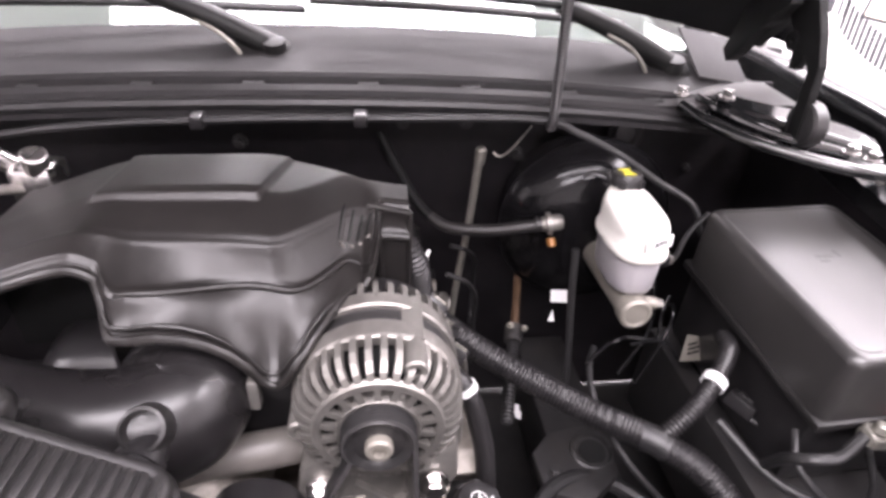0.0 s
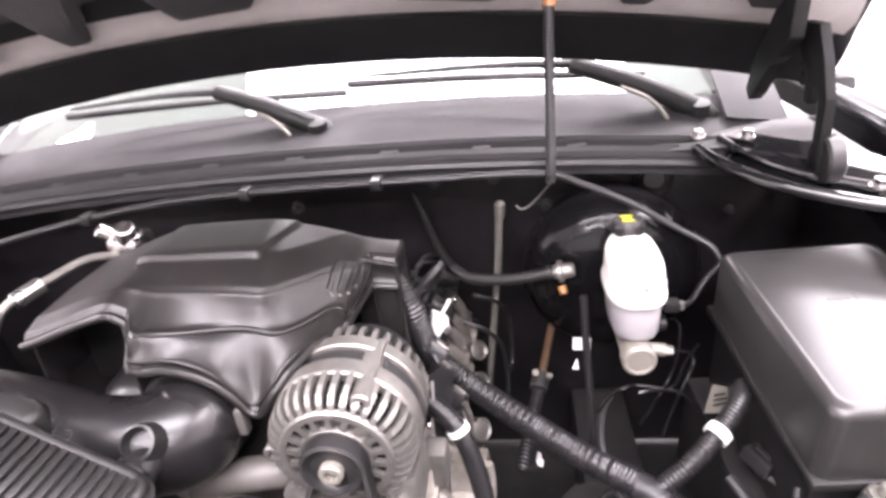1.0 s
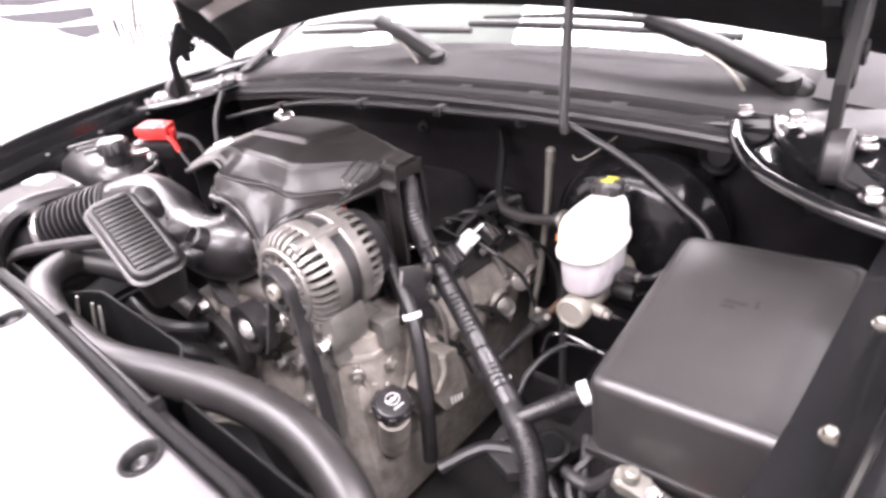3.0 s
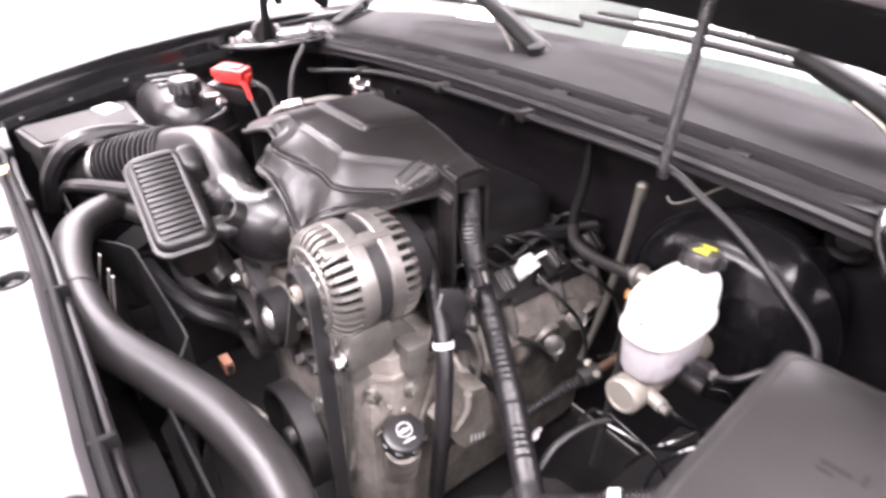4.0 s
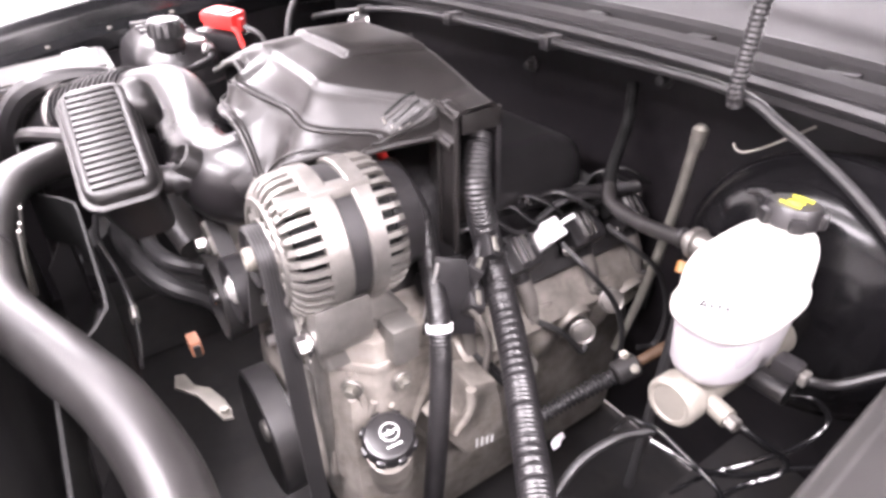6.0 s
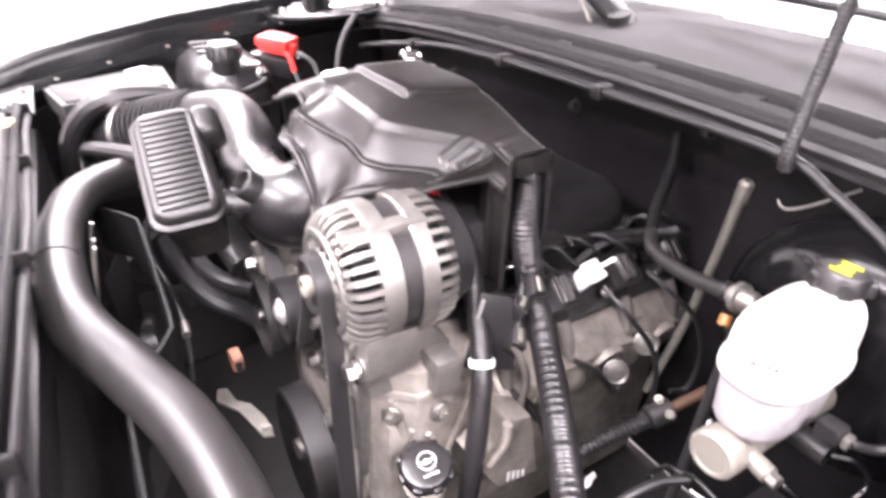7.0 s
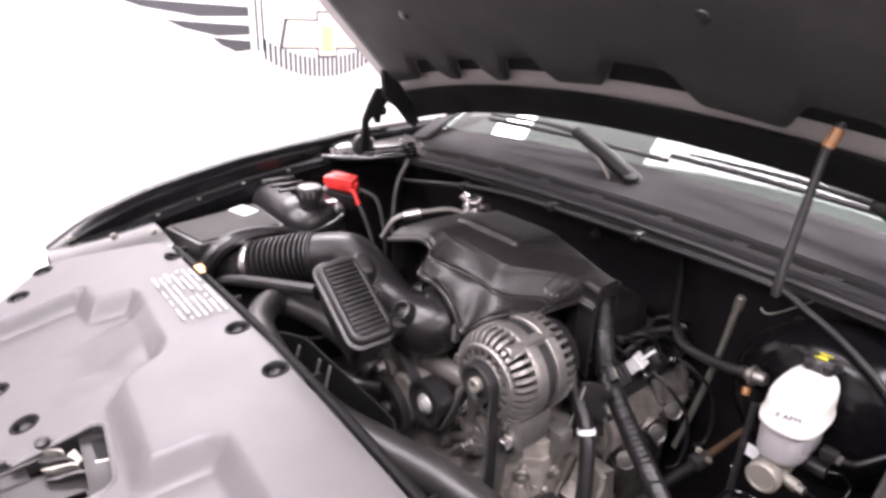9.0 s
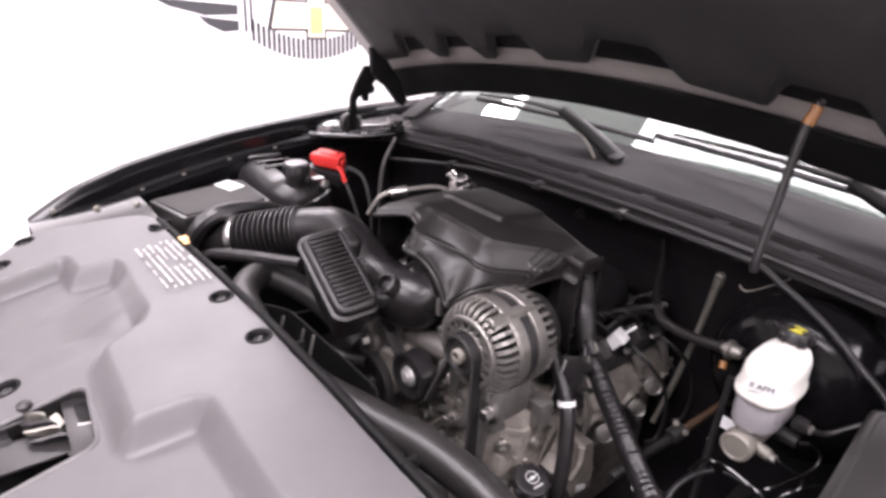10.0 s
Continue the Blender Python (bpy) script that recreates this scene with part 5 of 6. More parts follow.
duct = [(-0.325, 0.200, 1.076), (-0.29, 0.226, 1.086), (-0.25, 0.244, 1.091), (-0.18, 0.244, 1.077), (-0.11, 0.236, 1.059), (-0.055, 0.235, 1.050), (-0.018, 0.252, 1.046), (-0.008, 0.285, 1.052), (-0.008, 0.32, 1.055)]
part("duct", tube(duct, lambda t: 0.044 + 0.012 * smooth(0.45, 0.8, t), seg=32), DUCTM, intake, "glossy black moulded duct", 60)
part("collar", lathe((-0.008, 0.268, 1.055), (0, 1, 0), [(0, 0.050), (0, 0.058), (0.004, 0.060), (0.012, 0.060), (0.014, 0.056), (0.03, 0.054)], 36), DUCTM, intake)
part("throttle_body", lathe((-0.008, 0.29, 1.055), (0, 1, 0), [(0, 0.0), (0, 0.056), (0.05, 0.056), (0.05, 0)], 32), BLOCK, intake)
part("collar_tab", box((0.043, 0.255, 1.040), (0.053, 0.268, 1.072), 0.003), ALLOY, intake, "pale bolt tab")
bel = [(-0.418, 0.127, 1.042), (-0.395, 0.143, 1.052), (-0.36, 0.170, 1.064), (-0.318, 0.205, 1.078)]
part("bellows", tube(bel, 0.0455, seg=28, rib=0.012, pitch=0.0112), PLASTIC, intake, "ribbed black rubber bellows", 60)
part("hose_clamp", lathe((-0.431, 0.119, 1.037), (0.80, 0.50, 0.33), [(0, 0.048), (0, 0.0525), (0.002, 0.0535), (0.013, 0.0535), (0.015, 0.0525), (0.015, 0.048)], 36), STEEL, intake, "bright steel hose clamp")
part("hose_clamp", lathe((-0.326, 0.199, 1.0755), (0.72, 0.62, 0.25), [(0, 0.045), (0, 0.0475), (0.012, 0.0475), (0.012, 0.045)], 32), DARK, intake)
boss = part("sensor_boss", lathe((-0.020, 0.232, 1.054), (0.05, -0.72, 0.70), [(0, 0.020), (0.03, 0.020), (0.046, 0.0185), (0.052, 0.0170), (0.053, 0.0145), (0.036, 0.0130), (0.035, 0)], 28), COVER, intake, "round black sensor boss")

# resonator box with ribs, tilted
long_way = Vector((0.87, -0.05, -0.49)).normalized()
up_way = long_way.cross(Vector((0.12, 0.98, 0.09))).normalized()
turn = Matrix((long_way, up_way.cross(long_way), up_way)).transposed().to_4x4()
res_m = Matrix.Translation((-0.059, 0.131, 1.110)) @ turn @ Matrix.Diagonal((0.86, 0.80, 1, 1))
resonator = thing("resonator_box", (-0.085, 0.12, 1.0), "ribbed black plastic intake resonator box", "resonator box")


def stacked(outlines, m):
    """A moulded solid through outlines (z, points), each of as many points."""
    bm = loft([[Vector((x, y, z)) for x, y in pts] for z, pts in outlines])
    bmesh.ops.transform(bm, matrix=m, verts=bm.verts)
    return bm


part("lower_body", stacked([(-0.10, rounded(-0.075, -0.026, 0.080, 0.045, 0.018)), (-0.05, rounded(-0.085, -0.036, 0.088, 0.048, 0.02)), (-0.010, rounded(-0.092, -0.041, 0.092, 0.050, 0.022))], res_m), PLASTIC, resonator, "", 60)
part("flange", stacked([(-0.012, rounded(-0.099, -0.048, 0.099, 0.053, 0.026)), (-0.010, rounded(-0.101, -0.050, 0.101, 0.054, 0.027)), (-0.006, rounded(-0.101, -0.050, 0.101, 0.054, 0.027)), (-0.004, rounded(-0.098, -0.047, 0.098, 0.052, 0.026))], res_m), COVER, resonator, "rounded lid flange", 50)
part("lid", stacked([(-0.006, rounded(-0.095, -0.044, 0.095, 0.050, 0.024)), (0.003, rounded(-0.094, -0.043, 0.094, 0.049, 0.023)), (0.008, rounded(-0.090, -0.039, 0.090, 0.046, 0.02)), (0.010, rounded(-0.084, -0.033, 0.084, 0.040, 0.016)), (0.0085, rounded(-0.080, -0.030, 0.080, 0.037, 0.014)), (0.0085, rounded(-0.079, -0.029, 0.079, 0.036, 0.0135)), (0.0085, rounded(-0.060, -0.012, 0.060, 0.018, 0.006))], res_m), COVER, resonator, "black plastic lid", 60)
part("throat", tube([res_m @ Vector((0.055, 0.040, -0.030)), res_m @ Vector((0.062, 0.080, -0.032)), (-0.018, 0.232, 1.052)], 0.0165, seg=16), PLASTIC, resonator, "short black connecting tube")
part("throat_clip", lathe(res_m @ Vector((0.060, 0.062, -0.031)), (0.1, 1, 0), [(0, 0.017), (0, 0.0195), (0.008, 0.0195), (0.008, 0.017)], 20), PLASTIC, resonator)
part("shoulder", stacked([(-0.030, rounded(-0.098, 0.040, -0.040, 0.085, 0.018)), (-0.004, rounded(-0.098, 0.038, -0.040, 0.082, 0.018)), (0.006, rounded(-0.092, 0.040, -0.046, 0.074, 0.014)), (0.008, rounded(-0.084, 0.044, -0.054, 0.066, 0.010))], res_m), COVER, resonator, "rounded moulded shoulder", 60)
for k in range(16):
    x = -0.078 + 0.0104 * k
    part("rib", box((x - 0.0032, -0.030, 0.008), (x + 0.0032, 0.034, 0.0135), 0.0015, res_m), COVER, resonator)

# ---------------------------------------------------------------- air filter box, coolant tank
airbox = thing("air_filter_box", (-0.59, 0.115, 0.9), "square black air filter box with a white sticker", "air filter box")
air_m = pose(0, 0.1, 1.100, 6, 0, 0) @ pose(0, -0.1, 0)
AIR = [(-0.625, -0.004), (-0.476, 0.022), (-0.450, 0.198), (-0.622, 0.204)]


def shrink(points, k):
    cx, cy = sum(p[0] for p in points) / len(points), sum(p[1] for p in points) / len(points)
    return [(cx + (x - cx) * k, cy + (y - cy) * k) for x, y in points]


part("body", prism(shrink(AIR, 0.96), 0.14, air_m @ pose(0, 0, -0.19), 0.012), PLASTIC, airbox)
part("lid", prism(AIR, 0.040, air_m @ pose(0, 0, -0.046), 0.006), COVER, airbox, "matt black lid")
part("lid_panel", prism(shrink(AIR, 0.90), 0.004, air_m @ pose(0, 0, -0.0065), 0.0015), LID, airbox, "satin black lid panel")
part("sticker", box((-0.032, -0.019, -0.0020), (0.032, 0.019, -0.0010), 0, air_m @ pose(-0.585, 0.160, 0, 0, 0, 12)), PAPER, airbox, "white paper sticker")
part("clip", box((-0.016, -0.012, -0.02), (0.016, 0.012, 0.004), 0.004, air_m @ pose(-0.450, 0.142, -0.004, 0, 14, 80)), STEEL, airbox)
part("outlet", tube([(-0.54, 0.085, 0.995), (-0.49, 0.09, 1.012), (-0.416, 0.128, 1.043)], 0.046, seg=28, n=5), PLASTIC, airbox)
cable("breather_pipe", [(-0.500, 0.368, 1.088), (-0.482, 0.350, 1.082), (-0.462, 0.300, 1.074), (-0.440, 0.241, 1.077), (-0.444, 0.175, 1.096), (-0.450, 0.105, 1.096), (-0.455, 0.058, 1.078), (-0.462, 0.026, 1.035), (-0.468, 0.012, 0.97)], lambda t: 0.0065 + 0.0115 * smooth(0.35, 0.7, t), PLASTIC, "black plastic breather pipe beside the air filter box", "pipe")
cable("vacuum_pipe", [(-0.455, 0.035, 0.99), (-0.405, 0.042, 1.028), (-0.35, 0.060, 1.046), (-0.27, 0.095, 1.060), (-0.18, 0.13, 1.075)], 0.012, PLASTIC, "black plastic pipe beside the intake", "pipe")

tank = thing("coolant_tank", (-0.62, 0.33, 0.9), "black coolant tank with a screw cap", "coolant tank")
part("body", stacked([(z, rounded(-0.80 + k, 0.235 + k, -0.505 - k, 0.405 - k, 0.075 - 0.4 * k)) for z, k in ((0.93, 0.010), (0.98, 0.0), (1.04, 0.0), (1.07, 0.004), (1.092, 0.012), (1.106, 0.026), (1.114, 0.044), (1.117, 0.064))], Matrix()), PLASTIC, tank, "", 60)
part("seam", stacked([(z, rounded(-0.80 - k, 0.235 - k, -0.505 + k, 0.405 + k, 0.076)) for z, k in ((1.030, 0.0), (1.032, 0.004), (1.036, 0.004), (1.038, 0.0))], Matrix()), PLASTIC, tank, "moulded seam", 60)
part("neck", disc((-0.545, 0.306, 1.095), (0, 0, 1), 0.027, 0.028), PLASTIC, tank)
cap = part("cap", lathe((-0.545, 0.306, 1.120), (0, 0, 1), [(0, 0.029), (0.002, 0.031), (0.026, 0.030), (0.030, 0.027), (0.030, 0)], 24), PLASTIC, tank, "black screw cap")
part("cap_top", lathe((-0.545, 0.306, 1.1495), (0, 0, 1), [(0, 0.0265), (0.002, 0.0255), (0.0035, 0.022), (0.003, 0.0)], 24), MILKY, cap, "pale printed cap top")
for k in range(14):
    a = 2 * math.pi * k / 14
    part("cap_grip", box((0.0285, -0.0028, 0), (0.0322, 0.0028, 0.024), 0.001, pose(-0.545, 0.306, 1.122, 0, 0, math.degrees(a))), PLASTIC, cap)
part("warning_label", box((-0.530, 0.335, 1.1145), (-0.510, 0.362, 1.1155), 0), PAPER, tank, "white paper label")
for x in (-0.75, -0.70, -0.65):
    part("tank_rib", box((x - 0.006, 0.275, 1.09), (x + 0.006, 0.365, 1.1205), 0.004), PLASTIC, tank)
part("elbow", tube([(-0.530, 0.360, 1.085), (-0.515, 0.366, 1.096), (-0.502, 0.368, 1.092)], 0.009, seg=12), HOSE, tank)
part("elbow_clamp", disc((-0.520, 0.364, 1.094), (1, 0.3, 0.2), 0.0120, 0.010), STEEL, tank, "bright spring clamp")

jump = thing("jump_terminal", (-0.585, 0.42, 1.08), "bright red plastic jump-start terminal cover", "terminal cover")
jm = pose(-0.610, 0.430, 1.132, 4, 6, 38)
part("cover", box((-0.034, -0.026, -0.018), (0.036, 0.024, 0.014), 0.006, jm), RED, jump)
part("raised_panel", box((-0.020, -0.016, 0.013), (0.024, 0.014, 0.018), 0.003, jm), RED, jump)
part("latch_tab", box((0.030, -0.012, -0.020), (0.044, 0.008, 0.004), 0.003, jm), RED, jump)
part("hinge_tab", box((-0.046, -0.016, -0.012), (-0.033, 0.014, 0.006), 0.004, jm), RED, jump)
part("tongue", tube([jm @ Vector((0.030, -0.02, -0.01)), (-0.562, 0.438, 1.108), (-0.546, 0.440, 1.082)], 0.006, seg=8), RED, jump, "red cable sleeve")
part("base", box((-0.05, -0.034, -0.06), (0.05, 0.034, -0.023), 0.005, jm), PLASTIC, jump)
cable("battery_cable", [(-0.546, 0.440, 1.084), (-0.51, 0.445, 1.03), (-0.47, 0.45, 0.95)], 0.005, RUBBER, "thin black cable from the red terminal")
cable("battery_cable", [(-0.55, 0.45, 1.12), (-0.51, 0.47, 1.10), (-0.475, 0.47, 1.03), (-0.46, 0.465, 0.95)], 0.005, RUBBER, "thin black cable from the red terminal")
cable("hood_stay", [(-0.50, 0.56, 1.195), (-0.495, 0.52, 1.13), (-0.47, 0.49, 1.02)], 0.006, DARK, "thin dark steel stay rod", "stay rod")

# ---------------------------------------------------------------- upper radiator hose
hose = thing("radiator_hose", (0.1, 0.05, 0.9), "thick black rubber upper radiator hose", "radiator hose")
HP = [(-0.10, 0.20, 0.93), (-0.16, 0.185, 0.965), (-0.22, 0.155, 0.998), (-0.268, 0.095, 1.028), (-0.20, 0.03, 1.04), (-0.10, 0.003, 1.043), (0.0, -0.004, 1.043), (0.10, 0.005, 1.035), (0.19, 0.04, 1.025), (0.27, 0.07, 1.015), (0.36, 0.085, 1.0), (0.44, 0.075, 0.97), (0.49, 0.05, 0.92), (0.50, 0.03, 0.86)]
part("hose", tube(HP, 0.0248, seg=22), HOSE, hose, "", 60)
part("clip_ring", tube([(-0.004, -0.004, 1.043), (0.004, -0.004, 1.043)], 0.0258, seg=22, n=2), RUBBER, hose)

# ---------------------------------------------------------------- fuse box
fuse = thing("fuse_box", (0.70, 0.39, 0.85), "large black plastic fuse box with smooth lid", "fuse box")
fm = pose(0.690, 0.389, 1.045, 5, 0, 3)
part("lid", stacked([(z, rounded(-0.094 + k, -0.138 + k, 0.094 - k, 0.138 - k, 0.014)) for z, k in ((-0.052, 0.0), (0.024, 0.0), (0.030, 0.0015), (0.0338, 0.0050), (0.0350, 0.010), (0.0352, 0.0115), (0.0344, 0.0130), (0.0346, 0.0145), (0.0356, 0.040), (0.0360, 0.078))], fm), FUSELID, fuse, "smooth satin black lid", 60)
part("base", box((-0.086, -0.126, -0.18), (0.086, 0.130, -0.060), 0.006, fm), PLASTIC, fuse)
part("lid_rim", box((-0.097, -0.142, -0.064), (0.097, 0.142, -0.053), 0.003, fm), COVER, fuse)
part("tray", box((-0.11, -0.16, -0.36), (0.11, 0.15, -0.19), 0.01, fm), DARK, fuse)
label_bars(fuse, fm @ pose(0, 0, 0.0356), [(-0.02, 0.02, 0.022, 0.005), (0.008, 0.02, 0.004, 0.012), (-0.02, 0.012, 0.012, 0.004)], COVER, "moulded_mark")

# ---------------------------------------------------------------- brake parts
booster = thing("brake_booster", (0.47, 0.66, 0.86), "round black brake booster on the bulkhead", "brake booster")
part("shell", lathe((0.475, 0.585, 1.005), (0, 1, 0), [(0, 0), (0, 0.05), (0.012, 0.09), (0.03, 0.118), (0.05, 0.127), (0.058, 0.133), (0.066, 0.133), (0.07, 0.127), (0.12, 0.122), (0.17, 0.10), (0.17, 0)], 48), BOOST, booster)
part("rim_band", lathe((0.475, 0.643, 1.005), (0, 1, 0), [(0, 0.130), (0, 0.136), (0.010, 0.136), (0.010, 0.130)], 48), BOOST, booster)

brake = thing("brake_master_cylinder", (0.475, 0.50, 0.95), "aluminium brake master cylinder with white fluid reservoir", "master cylinder")
part("cylinder", lathe((0.480, 0.432, 0.985), (0, 1, 0), [(0.001, 0), (0.001, 0.015), (0, 0.016), (0.0, 0.019), (0.003, 0.0215), (0.02, 0.0215), (0.022, 0.019), (0.16, 0.021), (0.16, 0)], 28), TAN, brake, "pale cast cylinder body")
part("port", tube([(0.495, 0.462, 0.985), (0.517, 0.458, 0.984)], 0.0085, seg=12, n=2), TAN, brake)
part("port_nut", disc((0.516, 0.458, 0.984), (1, -0.15, 0), 0.0065, 0.010, 6), ALLOY, brake)
part("port", tube([(0.49, 0.52, 0.985), (0.53, 0.52, 0.985)], 0.011, seg=12, n=2), DARK, brake)


def reservoir_ring(w, d, z, cy, cx=0.481, lean=0.0):
    """A rounded ring of half width w and half depth d; lean lifts its rear."""
    out = []
    for k in range(56):
        c, s = math.cos(2 * math.pi * k / 56), math.sin(2 * math.pi * k / 56)
        out.append(Vector((cx + w * math.copysign(abs(c) ** 0.72, c), cy + d * math.copysign(abs(s) ** 0.72, s), z + lean * s)))
    return out


body = part("reservoir", loft([reservoir_ring(0.0228, 0.0421, 1.004, 0.497), reservoir_ring(0.0282, 0.0495, 1.007, 0.497), reservoir_ring(0.0304, 0.0528, 1.014, 0.497), reservoir_ring(0.0323, 0.0551, 1.045, 0.497), reservoir_ring(0.0327, 0.0557, 1.062, 0.497)]), MILKY, brake, "translucent lower reservoir", 60)
part("reservoir_top", loft([reservoir_ring(0.0323, 0.0551, 1.058, 0.497), reservoir_ring(0.0365, 0.0608, 1.059, 0.497), reservoir_ring(0.0374, 0.0619, 1.062, 0.497), reservoir_ring(0.0374, 0.0619, 1.067, 0.497), reservoir_ring(0.0364, 0.0605, 1.070, 0.497), reservoir_ring(0.0347, 0.0587, 1.072, 0.497),
                            reservoir_ring(0.0342, 0.0581, 1.090, 0.497, lean=0.002), reservoir_ring(0.0335, 0.0572, 1.098, 0.497, lean=0.004), reservoir_ring(0.0322, 0.0556, 1.103, 0.497, lean=0.005), reservoir_ring(0.0296, 0.0524, 1.1068, 0.499, lean=0.006),
                            reservoir_ring(0.0250, 0.0455, 1.1090, 0.503, lean=0.006), reservoir_ring(0.0137, 0.0234, 1.1105, 0.512, lean=0.003)]), WHITE, brake, "white upper reservoir", 60)
part("filler_neck", lathe((0.480, 0.536, 1.085), (0, 0.1, 1), [(0, 0.0225), (0.024, 0.0205), (0.029, 0.0178), (0.037, 0.0172), (0.037, 0)], 28), WHITE, brake)
fcap = part("filler_cap", lathe((0.480, 0.539, 1.117), (0, 0.1, 1), [(0, 0.0195), (0.002, 0.021), (0.014, 0.020), (0.017, 0.018), (0.017, 0)], 28), PLASTIC, brake, "black filler cap with side lugs")
for k in (0, 72, 144, 216, 288):
    part("cap_grip", box((0.017, -0.006, 0.001), (0.0245, 0.006, 0.013), 0.003, pose(0.480, 0.540, 1.117, 0, 0, k + 20)), PLASTIC, fcap)
part("cap_strap", tube([(0.462, 0.552, 1.120), (0.446, 0.562, 1.123), (0.432, 0.566, 1.117)], 0.0045, seg=8, n=4, flat=0.6), PLASTIC, fcap)
bm = bmesh.new()
add_lathe(bm, (0.480, 0.5408, 1.1340), (0, 0.1, 1), [(0, 0), (0, 0.0062), (0.0012, 0.0058), (0.0014, 0)], 24)
for k in (-1, 1):
    add_box(bm, (0.472, 0.541 + k * 0.0100 - 0.0008, 1.1335 - k * 0.001), (0.488, 0.541 + k * 0.0100 + 0.0008, 1.1356 - k * 0.001))
part("cap_print", bm, YELLOW, fcap, "yellow cap marking")
part("print_lines", box((0.4745, 0.5398, 1.1350), (0.4855, 0.5408, 1.1358)), INK_SHADE, fcap, "dark print on the marking")
lab_m = pose(0.486, 0.4385, 1.087, 90, 0, 22)
part("label", prism(rounded(-0.017, -0.008, 0.025, 0.008, 0.002, 3), 0.0018, lab_m), PAPER, body, "white label")
label_bars(brake, lab_m @ pose(0, 0, 0.0012), [(-0.014, -0.004, 0.005, 0.008)], TUBING)
words = bpy.data.curves.new("words", "FONT")
words.body, words.size, words.extrude = "AFM", 0.011, 0.0003
words_ob = bpy.data.objects.new("words", words)
words_mesh = bpy.data.meshes.new_from_object(words_ob)
bpy.data.objects.remove(words_ob)
words_mesh.transform(lab_m @ pose(-0.006, -0.004, 0.0022))
words_mesh.materials.clear()
words_mesh.materials.append(INK_SHADE)
lettering = new("lettering", words_mesh)
lettering.parent = brake
lettering.matrix_parent_inverse = base_matrix(brake).inverted()
conn = part("level_sensor", box((0.520, 0.487, 1.020), (0.540, 0.504, 1.036), 0.004), PLASTIC, brake, "black level sensor plug")
part("sensor_clip", box((0.540, 0.490, 1.022), (0.546, 0.500, 1.033), 0.002), ALLOY, conn)
cable("sensor_wire", [(0.545, 0.495, 1.027), (0.560, 0.510, 1.026), (0.585, 0.535, 1.045), (0.615, 0.55, 1.065)], 0.0038, RUBBER, "black sleeved sensor wire")

for pts in ([(0.520, 0.460, 0.984), (0.540, 0.466, 0.976), (0.556, 0.480, 0.962), (0.558, 0.476, 0.948), (0.545, 0.458, 0.935), (0.530, 0.450, 0.90), (0.52, 0.46, 0.84)],
            [(0.53, 0.52, 0.985), (0.545, 0.540, 0.978), (0.557, 0.545, 0.962), (0.553, 0.525, 0.945), (0.536, 0.487, 0.932), (0.515, 0.462, 0.912), (0.49, 0.46, 0.86)],
            [(0.430, 0.440, 0.90), (0.448, 0.430, 0.940), (0.462, 0.428, 0.950), (0.476, 0.437, 0.946), (0.505, 0.438, 0.940), (0.535, 0.439, 0.930), (0.56, 0.44, 0.90)],
            [(0.478, 0.424, 0.945), (0.498, 0.431, 0.942), (0.517, 0.439, 0.937), (0.537, 0.465, 0.932), (0.556, 0.500, 0.934), (0.58, 0.53, 0.94)]):
    cable("brake_pipe", pts, 0.0024, GLOSS, "thin glossy black brake pipe", "brake pipe", group="brake pipes")
vac = thing("vacuum_hose", (0.33, 0.6, 1.0), "black rubber vacuum hose to the brake booster", "vacuum hose")
# same hose as the next stretch, blackened here in place of shade
part("hose", tube([(0.165, 0.735, 1.12), (0.185, 0.71, 1.08), (0.215, 0.655, 1.042), (0.235, 0.628, 1.028)], 0.0078, seg=12), INK_SHADE, vac, "rising hose, blackened to sink into shade")
part("hose", tube([(0.235, 0.628, 1.028), (0.262, 0.605, 1.022), (0.32, 0.585, 1.028), (0.39, 0.568, 1.045)], 0.0085, seg=12), HOSE, vac)
part("valve", lathe((0.385, 0.570, 1.044), (0.9, -0.1, 0.15), [(0, 0), (0, 0.010), (0.006, 0.011), (0.007, 0.016), (0.013, 0.016), (0.014, 0.012), (0.026, 0.011), (0.03, 0.008), (0.03, 0)], 20), ALLOY, vac, "grey check valve")
part("clamp", disc((0.376, 0.571, 1.043), (0.9, -0.1, 0.15), 0.0105, 0.006), DARK, vac)
part("tip", disc((0.395, 0.555, 1.030), (0.2, -0.5, -0.8), 0.006, 0.012), ORANGE, vac, "orange marker")

dip = thing("dipstick_tube", (0.29, 0.675, 0.86), "bare metal transmission dipstick tube", "dipstick")
part("tube", tube([(0.309, 0.672, 1.10), (0.300, 0.672, 1.0), (0.284, 0.668, 0.88), (0.27, 0.65, 0.78)], lambda t: 0.0066 - 0.0008 * t, seg=12), TUBING, dip)
part("grip", lathe((0.3095, 0.672, 1.092), (0.08, 0, 1), [(0, 0.0078), (0.010, 0.0088), (0.014, 0.0080), (0.017, 0.0088), (0.023, 0.0086), (0.027, 0.005), (0.027, 0)], 16), TUBING, dip)

# ---------------------------------------------------------------- wiring
loom = thing("wiring_loom", (0.35, 0.36, 0.9), "black corrugated wiring loom across the engine bay", "wiring loom")
LP = [(0.170, 0.475, 1.11), (0.198, 0.452, 1.065), (0.212, 0.458, 0.995), (0.252, 0.446, 0.958), (0.325, 0.409, 0.923), (0.412, 0.354, 0.900), (0.472, 0.312, 0.896), (0.523, 0.270, 0.878), (0.55, 0.22, 0.84), (0.555, 0.19, 0.76)]
part("conduit", tube(LP, 0.0160, seg=14, rib=0.0020, pitch=0.0048), PLASTIC, loom, "corrugated black conduit", 60)
